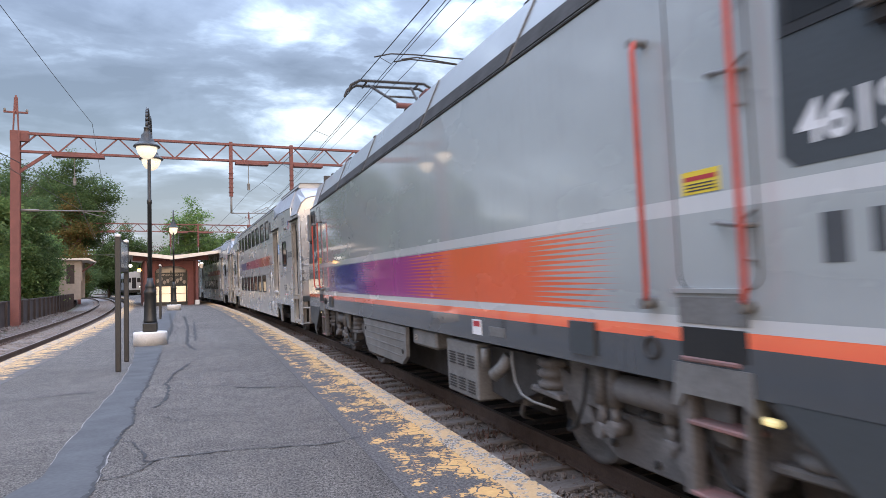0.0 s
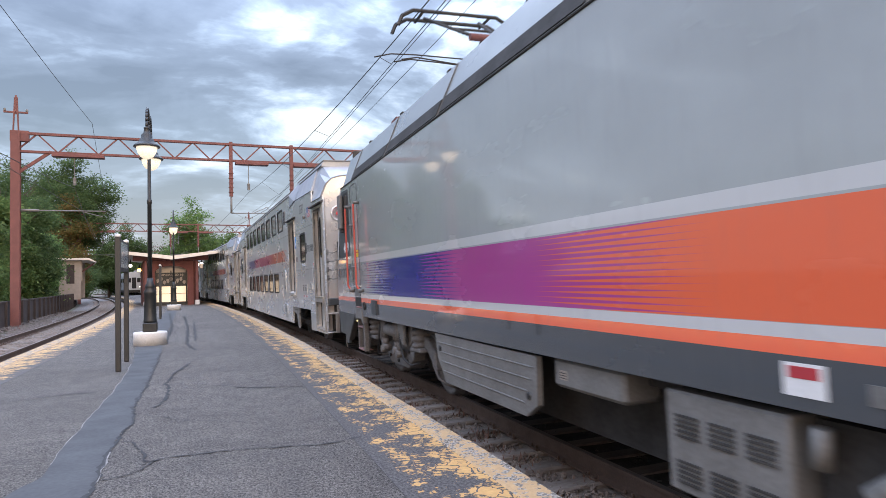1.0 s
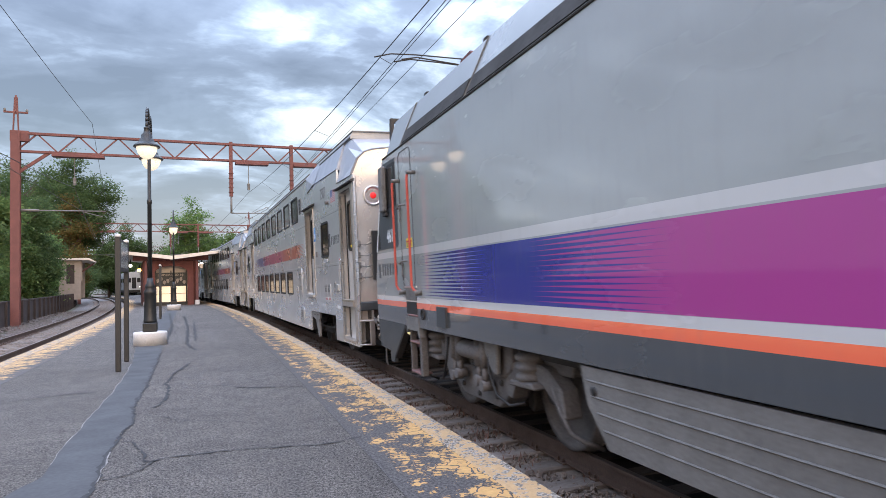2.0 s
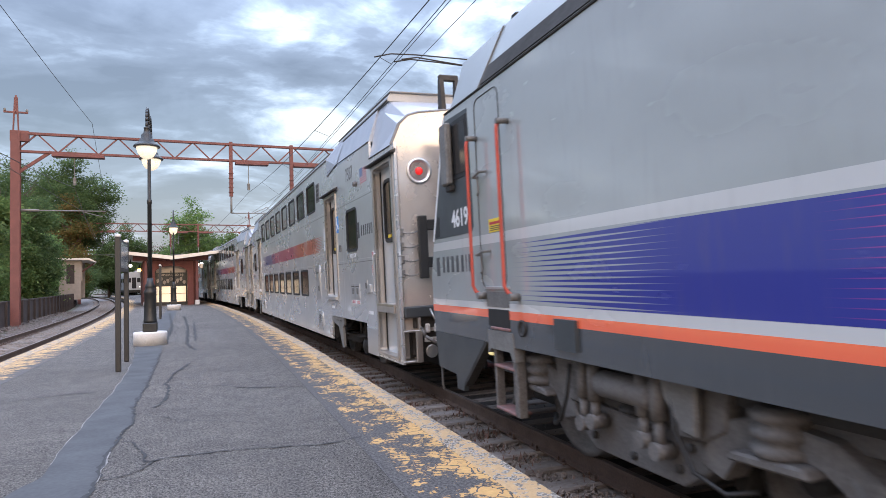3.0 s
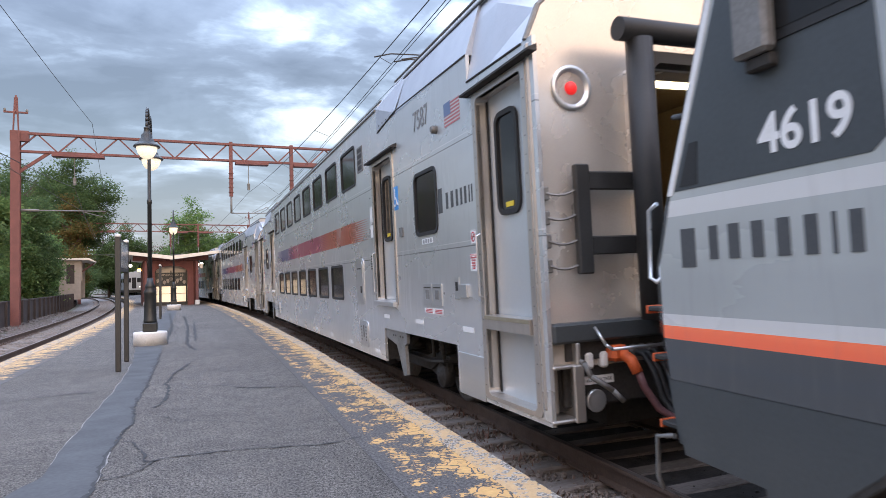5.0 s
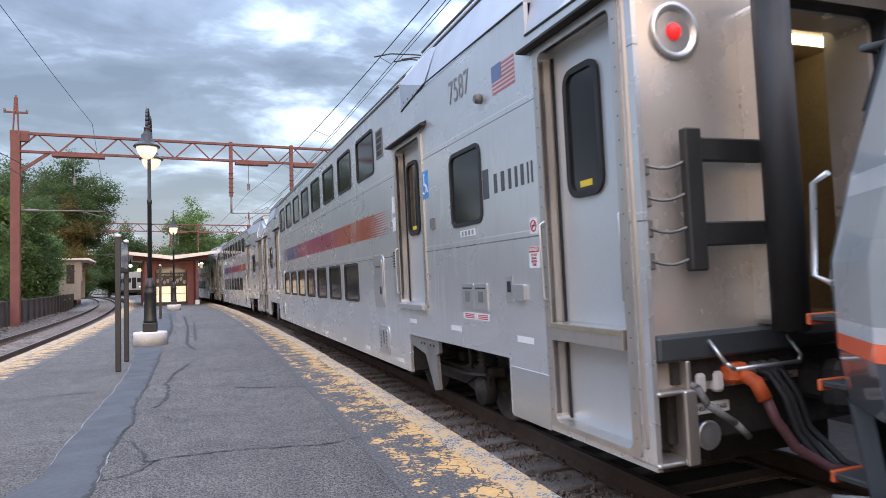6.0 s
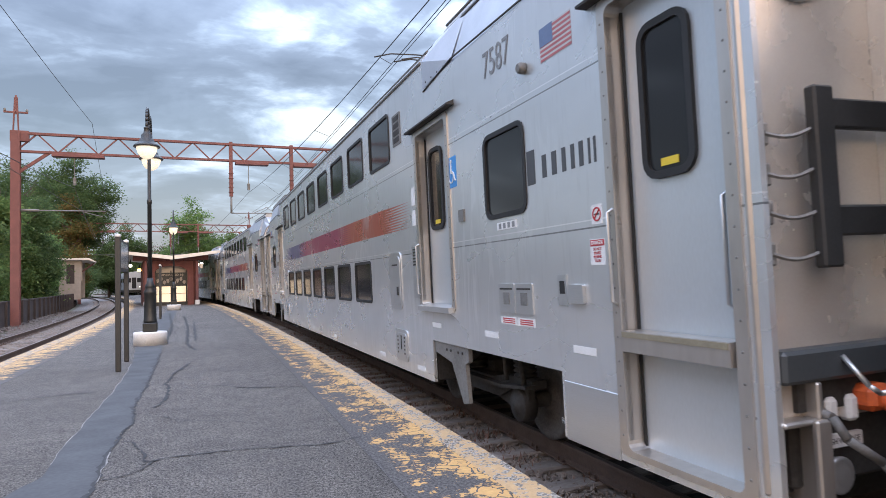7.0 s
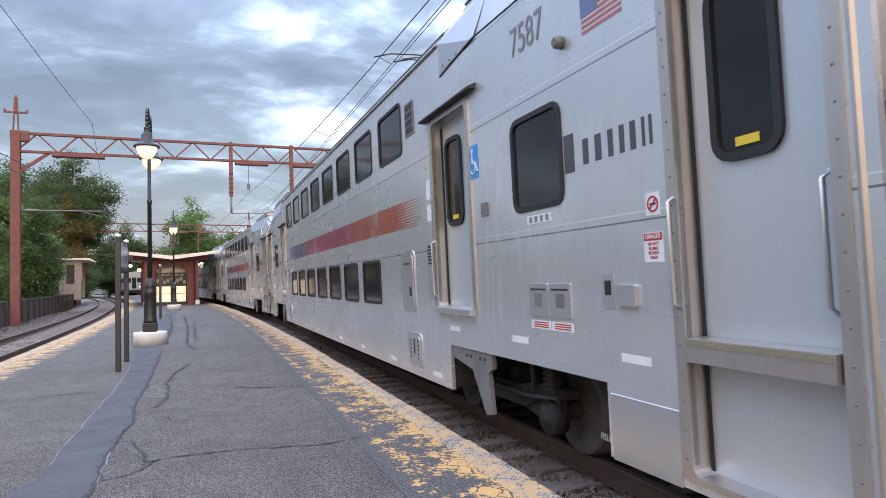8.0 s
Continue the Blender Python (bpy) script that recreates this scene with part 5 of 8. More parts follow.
            for a, w in ((16.52, 0.022), (16.06, 0.05)):
                bm = bmesh.new()
                soft_box(bm, *sorted((sx * 1.37, sx * 1.46)), *sorted((yy(a - w), yy(a + w))), 0.40, 1.18, 0.01)
                part("ladder_stile", bm, BOGIE, lad, "scuffed grey ladder stile")
            for z, mt in ((1.19, STEP_RED), (0.82, STEP_RED), (0.41, STEP_RED)):
                bm = bmesh.new()
                soft_box(bm, *sorted((sx * 1.30, sx * (1.49 if z > 1 else 1.47))), *sorted((yy(16.08), yy(16.52))), z, z + 0.03, 0.008)
                part("step", bm, mt, lad, "worn red step" if mt is STEP_RED else "")
            bm = bmesh.new()
            prism(bm, [(yy(16.60), 1.18), (yy(16.03), 1.18), (yy(15.99), 0.92), (yy(16.04), 0.92), (yy(16.09), 1.00), (yy(16.54), 1.00), (yy(16.60), 0.95)], "x", *sorted((sx * 1.40, sx * 1.488)))
            part("step_box", bm, UNDER_LIGHT, lad, "grey step bracket plate")
            bm = bmesh.new()
            beam(bm, (sx * 1.42, yy(16.70), 1.05), (sx * 1.42, yy(17.38), 0.52), 0.10, 0.05)
            part("stay_plate", bm, UNDER, lad)
            bm = bmesh.new()
            soft_box(bm, *sorted((sx * 1.40, sx * 1.455)), *sorted((yy(16.61), yy(16.70))), 0.915, 0.955, 0.012)
            part("step_lamp", bm, STEP_LIGHT, lad, "glowing step lamp")
            # hatch and round port on the sill
            plate("sill_hatch", [(14.88, 1.12), (15.20, 1.12), (15.20, 1.36), (14.88, 1.36)], DARK_GREY, 0.03)
            bm = bmesh.new()
            lathe(bm, [(0.075, -0.01), (0.075, 0.02), (0.055, 0.02), (0.05, -0.01)], 14, pose(sx * x, yy(15.82), 1.24) @ Matrix.Rotation(radians(90) * sx, 4, "Y"))
            part("jack_port", bm, UNDER, cab)
            # skirt under the cab
            plate("nose_skirt", [(18.31, 1.056), (18.30, 0.96), (18.22, 0.62), (17.62, 0.60), (17.60, 0.44), (17.40, 0.44), (17.36, 0.54), (16.76, 1.02), (16.74, 1.056)], DARK_GREY, 0.0, -0.05)
            # bars in place of the operator's name
            for k, (a, b) in enumerate(((17.98, 18.18), (17.82, 17.93), (17.66, 17.79), (17.50, 17.63), (17.34, 17.47), (17.19, 17.31), (17.11, 17.15), (16.97, 17.08))):
                if not e:
                    a, b = 16.99 + (18.2 - b), 16.99 + (18.2 - a)
                a, b = a + (b - a) * 0.2, b - (b - a) * 0.2
                plate("name_bar", [(a, 1.77 if k else 1.73), (b, 1.77 if k else 1.73), (b, 1.955), (a, 1.955)], NAME_GREY, 0.003)
            if sx < 0:
                m = on_side(17.255 if e else 2.517, 2.36, -H - 0.006)
                writing("fleet_number", "4619", 0.27, WHITE, cab, m, "white fleet number", 0.95, 0.006)
        # windscreen and end fittings
        for name, mat, g, lab in (("screen_surround", DARK_GREY, 0.07, "dark panel round the windscreen"), ("windscreen", GLASS, 0.0, "dark raked windscreen")):
            bm = bmesh.new()
            o = 0.008 if g else 0.016
            bowed(bm, [(yy(18.10 + o + g * 0.4), 2.45 - g), (yy(17.757 + o - g * 0.4), 3.30 + g), (yy(17.70), 3.30 + g), (yy(18.02), 2.45 - g)], (-1.10 - g, -0.5, 0.0, 0.5, 1.10 + g))
            part(name, bm, mat, c, lab)
        # dark pilot under the nose
        bm = bmesh.new()
        bowed(bm, [(yy(18.31), 1.055), (yy(18.22), 0.56), (yy(18.12), 0.56), (yy(18.2), 1.055)], NOSE_X[1:-1])
        part("pilot", bm, DARK_GREY, c, "dark grey pilot plate")
        for sx in (-1, 1):
            bm = bmesh.new()
            by = 18.34 + bow(1.12)
            tube(bm, [(sx * 1.13, yy(by - 0.02), 2.18), (sx * 1.13, yy(by + 0.07), 2.14), (sx * 1.13, yy(by + 0.10), 1.66), (sx * 1.13, yy(by), 1.62)], 0.016)
            part("nose_handrail", bm, STEEL, c, "bare steel nose handrail")
            bm = bmesh.new()
            by = 17.95 + bow(1.05)
            tube(bm, [(sx * 1.12, yy(by - 0.05), 2.72), (sx * 1.12, yy(by + 0.10), 2.74), (sx * 0.8, yy(by + 0.22), 2.76), (sx * 0.75, yy(by + 0.1), 2.74)], 0.018)
            part("screen_rail", bm, BLACK, c)
        bm = bmesh.new()
        for x in (-0.75, 0.75):
            lathe(bm, [(0.14, -0.02), (0.14, 0.03), (0.1, 0.04), (0.03, 0.045)], 16, pose(x, yy(18.35 + bow(x)), 1.62, -90 if e else 90))
        part("headlamp", bm, STEEL, c)
        bm = bmesh.new()
        soft_box(bm, -0.2, 0.2, *sorted((yy(18.3), yy(19.45))), 0.72, 1.02, 0.05)
        part("coupler", bm, UNDER, c, "grimy knuckle coupler")
        for sx in (-1, 1):
            for z, o in ((1.42, 0.02), (1.08, 0.0), (0.62, -0.02)):
                st = new("nose_step")
                st.parent = c
                bm = bmesh.new()
                soft_box(bm, *sorted((sx * 0.84, sx * 1.14)), *sorted((yy(18.70 + 2 * o), yy(18.92 + 2 * o))), z, z + 0.035, 0.008)
                part("tread", bm, UNDER, st)
                bm = bmesh.new()
                soft_box(bm, *sorted((sx * 0.84, sx * 1.14)), *sorted((yy(18.92 + 2 * o), yy(18.945 + 2 * o))), z - 0.02, z + 0.04, 0.006)
                part("step_edge", bm, ORANGE, st, "orange step edge")
            bm = bmesh.new()
            tube(bm, [(sx * 1.25, yy(18.6), 0.62), (sx * 1.25, yy(18.78), 0.58), (sx * 1.25, yy(18.8), 0.3), (sx * 1.24, yy(18.76), 0.22)], 0.018)
            part("uncoupling_lever", bm, UNDER_LIGHT, c)
        bm = bmesh.new()
        for x in (-0.9, -0.7, 0.7, 0.9):
            bent_rod(bm, [(x, yy(18.32), 0.95), (x, yy(18.6), 0.85), (x * 0.95, yy(18.75), 0.6), (x * 0.8, yy(18.95), 0.45)], 0.03, 6)
        part("hoses", bm, UNDER, c)
        # bogie
        bg = new("bogie")
        bg.parent = c
        bg.matrix_basis = pose(0, BOGIE_Y[e], 0)
        for dy in (-1.325, 1.325):
            for xx in (-0.77, 0.77):
                wheel(bg, xx, dy, 0.55)
            bm = bmesh.new()
            rod(bm, (-1.0, dy, 0.55), (1.0, dy, 0.55), 0.1, 10)
            part("axle", bm, UNDER, bg)
        for sx in (-1, 1):
            def casting(name, pts, x0, x1, mat=BOGIE):
                bm = bmesh.new()
                prism(bm, pts, "x", *sorted((sx * x0, sx * x1)))
                bmesh.ops.bevel(bm, geom=bm.edges[:], offset=0.015, segments=1, affect="EDGES")
                return part(name, bm, mat, bg)
            casting("side_frame", [(-2.0, 0.94), (-1.95, 0.80), (-1.0, 0.80), (-0.7, 0.50), (0.7, 0.50), (1.0, 0.80), (1.95, 0.80), (2.0, 0.94)], 0.98, 1.14)
            for f in (-1, 1):
                # trailing arm round the wheel's top, its spring, the posts beside it
                casting("axle_arm", [(f * 0.72, 0.52), (f * 0.92, 0.46), (f * 1.04, 0.66), (f * 1.30, 0.78), (f * 1.60, 0.72), (f * 1.82, 0.58), (f * 1.90, 0.44), (f * 1.98, 0.46), (f * 1.93, 0.70), (f * 1.66, 0.86), (f * 1.20, 0.90), (f * 0.86, 0.80)], 1.06, 1.24)
                casting("spring_seat", [(f * 1.06, 0.64), (f * 1.60, 0.66), (f * 1.56, 0.72), (f * 1.10, 0.70)], 1.12, 1.34)
                bm = bmesh.new()
                coil(bm, 0.165, 0.70, 0.98, 3, pose(sx * 1.20, f * 1.34, 0), 16)
                part("axle_spring", bm, BOGIE, bg, "grimy axle coil spring")
                casting("frame_web", [(f * 0.36, 1.02), (f * 1.02, 1.02), (f * 0.98, 0.76), (f * 0.80, 0.66), (f * 0.52, 0.64), (f * 0.38, 0.80)], 1.10, 1.26)
                for d, z in ((0.46, 0.50), (0.30, 0.54)):
                    bm = bmesh.new()
                    rod(bm, (sx * 1.32, f * d, 1.04), (sx * 1.32, f * d, 0.74), 0.055, 12)
                    rod(bm, (sx * 1.32, f * d, 0.74), (sx * 1.32, f * d, z + 0.06), 0.036, 10)
                    rod(bm, (sx * 1.24, f * d, z + 0.04), (sx * 1.38, f * d, z + 0.04), 0.06, 12)
                    part("damper", bm, BOGIE, bg, "grimy upright damper")
                bm = bmesh.new()
                lathe(bm, [(0.085, -0.33), (0.10, -0.30), (0.10, 0.28), (0.085, 0.31), (0.05, 0.32), (0.05, 0.36)], 16, pose(sx * 1.30, -f * 0.10, 0.88) @ Matrix.Rotation(radians(90 * f), 4, "X") @ Matrix.Translation((0, 0, 0.0)))
                if f > 0:
                    part("yaw_damper", bm, BOGIE, bg, "grimy horizontal damper cylinder")
                else:
                    bm.free()
                # brake block, its lever and the hose behind the wheel
                casting("brake_block", [(f * 0.62, 0.62), (f * 0.76, 0.62), (f * 0.80, 0.40), (f * 0.74, 0.26), (f * 0.64, 0.30)], 0.72, 0.92, UNDER)
                bm = bmesh.new()
                tube(bm, [(sx * 1.22, f * 1.75, 0.72), (sx * 1.24, f * 1.90, 0.52), (sx * 1.22, f * 2.02, 0.36), (sx * 1.15, f * 2.12, 0.30), (sx * 0.98, f * 2.14, 0.22)], 0.022, 8)
                part("sand_pipe", bm, BOGIE, bg)
                bm = bmesh.new()
                tube(bm, [(sx * 1.34, f * 0.62, 0.98), (sx * 1.36, f * 0.66, 0.72), (sx * 1.35, f * 0.80, 0.50), (sx * 1.30, f * 1.00, 0.42), (sx * 1.20, f * 1.15, 0.46)], 0.016, 8)
                part("brake_hose", bm, BLACK, bg)
            casting("lower_frame", [(-0.72, 0.66), (-0.78, 0.46), (-0.52, 0.30), (0.52, 0.30), (0.78, 0.46), (0.72, 0.66)], 0.94, 1.20)
            for y, z in ((-0.5, 0.42), (0.0, 0.38), (0.5, 0.42), (-0.62, 0.58), (0.62, 0.58)):
                bm = bmesh.new()
                lathe(bm, [(0.03, -0.01), (0.03, 0.025), (0.015, 0.03)], 8, pose(sx * 1.20, y, z) @ Matrix.Rotation(radians(90) * sx, 4, "Y"))
                part("bolt", bm, UNDER, bg)
            bm = bmesh.new()
            coil(bm, 0.15, 0.68, 1.0, 5, pose(sx * 1.14, 0.0, 0), 14)
            part("suspension_spring", bm, UNDER, bg)
            casting("gusset", [(-0.86, 1.06), (-0.52, 1.06), (-0.56, 0.90), (-0.72, 0.72), (-0.84, 0.70)], 1.30, 1.36, UNDER_LIGHT)
        bm = bmesh.new()
        soft_box(bm, -1.0, 1.0, -0.4, 0.4, 0.5, 0.95, 0.05)
        for dy in (-0.85, 0.85):
            soft_box(bm, -0.5, 0.5, dy - 0.4, dy + 0.4, 0.35, 0.85, 0.1)
        part("traction_motors", bm, UNDER, bg)
    # underfloor equipment between the bogies
    for sx in (-1, 1):
        bm = bmesh.new()
        prism(bm, [(9.38, 1.02), (12.02, 1.03), (11.95, 0.75), (11.70, 0.47), (9.62, 0.47), (9.40, 0.60)], "x", *sorted((sx * 1.40, sx * 1.455)))
        tank = part("equipment_fairing", bm, UNDER_LIGHT, c, "ribbed grey underfloor fairing")
        for k in range(4):
            bm = bmesh.new()
            rod(bm, (sx * 1.457, 9.45 + 0.06 * k, 0.92 - 0.11 * k), (sx * 1.457, 11.95 - 0.07 * k, 0.93 - 0.11 * k), 0.008, 5)
            part("rib", bm, UNDER_LIGHT, tank)
        for y, z in ((9.55, 0.66), (11.85, 0.86)):
            bm = bmesh.new()
            lathe(bm, [(0.035, -0.01), (0.035, 0.01), (0.02, 0.012)], 10, pose(sx * 1.457, y, z) @ Matrix.Rotation(radians(90) * sx, 4, "Y"))
            part("drain_hole", bm, BLACK, tank)
        bm = bmesh.new()
        soft_box(bm, *sorted((sx * 1.1, sx * 1.42)), 8.2, 9.15, 0.80, 1.04, 0.03)
        part("junction_box", bm, UNDER_LIGHT, c)
        sheet(c, "service_label", 8.94, 9.05, 0.87, 0.945, TAN_WALL, 1.42, sx, 0.004)
        for k in range(3):
            sheet(c, "label_line", 8.955, 9.035, 0.882 + 0.02 * k, 0.89 + 0.02 * k, UNDER, 1.42, sx, 0.0055)
        bx = new("louvred_box")
        bx.parent = c
        bm = bmesh.new()
        soft_box(bm, *sorted((sx * 1.0, sx * 1.44)), 6.85, 7.75, 0.40, 1.0, 0.015)
        part("case", bm, UNDER_LIGHT, bx, "grey louvred equipment case")
        for i in range(3):
            for j in range(2):
                for k in range(5):
                    bm = bmesh.new()
                    y, z = 6.93 + 0.27 * i, 0.46 + 0.27 * j + 0.03 * k
                    quad_box(bm, *sorted((sx * 1.438, sx * 1.45)), y, y + 0.19, z, z + 0.014)
                    part("louvre", bm, UNDER, bx)
        bm = bmesh.new()
        prism(bm, [(5.60, 0.98), (6.80, 0.98), (6.80, 0.5), (6.35, 0.46), (5.75, 0.66)], "x", *sorted((sx * 0.9, sx * 1.30)))
        part("air_tank_case", bm, UNDER, c)
        bm = bmesh.new()
        tube(bm, [(sx * 1.32, 6.3, 0.92), (sx * 1.38, 6.36, 0.8), (sx * 1.44, 6.45, 0.72)], 0.065, 8)
        part("valve", bm, UNDER_LIGHT, c)
        bm = bmesh.new()
        rod(bm, (sx * 1.4, 6.7, 0.97), (sx * 1.4, 6.72, 0.78), 0.05, 8)
        part("drain_cock", bm, UNDER_LIGHT, c)
        bm = bmesh.new()
        tube(bm, [(sx * 1.4, 6.09, 1.0), (sx * 1.4, 6.08, 0.85), (sx * 1.4, 6.04, 0.72), (sx * 1.4, 5.93, 0.62), (sx * 1.38, 5.75, 0.58), (sx * 1.32, 5.45, 0.56)], 0.013, 8)
        part("earth_cable", bm, UNDER_LIGHT, c, "pale hanging earth cable")
        sheet(c, "warning_plate", 6.60, 6.83, 1.115, 1.27, WHITE, H, sx, 0.005, "white plate with red print")
        sheet(c, "plate_print", 6.63, 6.80, 1.20, 1.255, SIGN_RED, H, sx, 0.007)
        sheet(c, "builder_plate", 6.05, 6.4, 1.13, 1.22, UNDER_LIGHT, H, sx, 0.006)
    bm = bmesh.new()
    quad_box(bm, -1.2, 1.2, 2.2, 17.7, 0.92, 1.1)
    quad_box(bm, -0.95, 0.95, 6.2, 12.6, 0.32, 0.95)
    # low box added to block light that would show beneath the locomotive
    quad_box(bm, -0.62, 0.62, 2.3, 17.4, 0.28, 0.95)
    part("underframe", bm, UNDER, c)
    return c


BOGIE_Y = (4.28, 14.65)


# ---- ground, platform, tracks ----
def arc_strip(bm, x0, x1, s0, s1, step, z0, z1, both=True):
    """A slab that follows the curve between two lateral places."""
    n = max(1, int(round((s1 - s0) / step)))
    rings = []
    for i in range(n + 1):
        s = s0 + (s1 - s0) * i / n
        a, b = arc(x0, s), arc(x1, s)
        rings.append([bm.verts.new((a.x, a.y, z0)), bm.verts.new((b.x, b.y, z0)), bm.verts.new((b.x, b.y, z1)), bm.verts.new((a.x, a.y, z1))])
    for p, q in zip(rings, rings[1:]):
        for i in range(4):
            j = (i + 1) % 4
            bm.faces.new((p[i], p[j], q[j], q[i]))
    bm.faces.new(rings[0][::-1]); bm.faces.new(rings[-1])


def platform_material():
    m = bpy.data.materials.new("worn_asphalt")
    m.use_nodes = True
    nt = m.node_tree
    N, L = nt.nodes.new, nt.links.new
    b = nt.nodes["Principled BSDF"]
    tc = N("ShaderNodeTexCoord")

    def noise_at(scale, detail, rough=0.5):
        n = N("ShaderNodeTexNoise")
        n.inputs["Scale"].default_value, n.inputs["Detail"].default_value, n.inputs["Roughness"].default_value = scale, detail, rough
        L(tc.outputs["Object"], n.inputs["Vector"])
        return n
    big, mid, grit = noise_at(0.35, 4), noise_at(3.0, 5), noise_at(52.0, 4, 0.95)
    r1 = ramp_node(nt, [(0.3, (0.084, 0.077, 0.069)), (0.7, (0.115, 0.106, 0.095))])
    L(big.outputs["Fac"], r1.inputs[0])
    r2 = ramp_node(nt, [(0.43, (0.08, 0.08, 0.08)), (0.57, (1.9, 1.9, 1.9))])
    L(grit.outputs["Fac"], r2.inputs[0])
    mu = N("ShaderNodeMix"); mu.data_type = "RGBA"; mu.blend_type = "MULTIPLY"; mu.inputs[0].default_value = 1.0
    L(r1.outputs[0], mu.inputs[6]); L(r2.outputs[0], mu.inputs[7])
    r3 = ramp_node(nt, [(0.35, (0.82, 0.82, 0.84)), (0.65, (1.1, 1.1, 1.1))])
    L(mid.outputs["Fac"], r3.inputs[0])
    m2 = N("ShaderNodeMix"); m2.data_type = "RGBA"; m2.blend_type = "MULTIPLY"; m2.inputs[0].default_value = 1.0
    L(mu.outputs[2], m2.inputs[6]); L(r3.outputs[0], m2.inputs[7])
    # pale chips
    vo = N("ShaderNodeTexVoronoi"); vo.inputs["Scale"].default_value = 38
    L(tc.outputs["Object"], vo.inputs["Vector"])
    ch = N("ShaderNodeMath"); ch.operation = "LESS_THAN"; ch.inputs[1].default_value = 0.16
    L(vo.outputs["Distance"], ch.inputs[0])
    cf = N("ShaderNodeMath"); cf.operation = "MULTIPLY"; cf.inputs[1].default_value = 0.7
    L(ch.outputs[0], cf.inputs[0])
    m3 = N("ShaderNodeMix"); m3.data_type = "RGBA"; m3.inputs[7].default_value = (0.34, 0.33, 0.32, 1)
    L(cf.outputs[0], m3.inputs[0]); L(m2.outputs[2], m3.inputs[6])
    L(m3.outputs[2], b.inputs["Base Color"])
    b.inputs["Roughness"].default_value = 0.88
    bp = N("ShaderNodeBump"); bp.inputs["Strength"].default_value = 0.9; bp.inputs["Distance"].default_value = 0.012
    L(grit.outputs["Fac"], bp.inputs["Height"]); L(bp.outputs[0], b.inputs["Normal"])
    return m


def worn_paint_material(name, paint, under, keep):
    """Paint flaking off in patches: keep is the share that is left."""
    m = bpy.data.materials.new(name)
    m.use_nodes = True
    nt = m.node_tree
    N, L = nt.nodes.new, nt.links.new
    b = nt.nodes["Principled BSDF"]
    tc = N("ShaderNodeTexCoord")
    n1, n2, n3 = (N("ShaderNodeTexNoise") for _ in range(3))
    for n, s, d in ((n1, 3.2, 6), (n2, 17.0, 6), (n3, 46.0, 4)):
        n.inputs["Scale"].default_value, n.inputs["Detail"].default_value = s, d
        n.inputs["Roughness"].default_value = 0.62
        L(tc.outputs["Object"], n.inputs["Vector"])
    mx = N("ShaderNodeMix"); mx.data_type = "FLOAT"; mx.inputs[0].default_value = 0.5
    L(n1.outputs["Fac"], mx.inputs[2]); L(n2.outputs["Fac"], mx.inputs[3])
    th = ramp_node(nt, [(1 - keep - 0.012, (0, 0, 0)), (1 - keep + 0.012, (1, 1, 1))])
    L(mx.outputs[0], th.inputs[0])
    rp = ramp_node(nt, [(0.3, paint), (0.7, tuple(v * 0.72 for v in paint))])
    L(n2.outputs["Fac"], rp.inputs[0])
    ru = ramp_node(nt, [(0.42, tuple(v * 0.4 for v in under)), (0.58, tuple(v * 1.6 for v in under))])
    L(n3.outputs["Fac"], ru.inputs[0])
    mc = N("ShaderNodeMix"); mc.data_type = "RGBA"
    L(th.outputs[0], mc.inputs[0]); L(ru.outputs[0], mc.inputs[6]); L(rp.outputs[0], mc.inputs[7])
    L(mc.outputs[2], b.inputs["Base Color"])
    b.inputs["Roughness"].default_value = 0.8
    bp = N("ShaderNodeBump"); bp.inputs["Strength"].default_value = 0.5; bp.inputs["Distance"].default_value = 0.006
    ad = N("ShaderNodeMath"); ad.operation = "ADD"
    L(th.outputs[0], ad.inputs[0]); L(n3.outputs["Fac"], ad.inputs[1]); L(ad.outputs[0], bp.inputs["Height"]); L(bp.outputs[0], b.inputs["Normal"])
    return m


ASPHALT = platform_material()


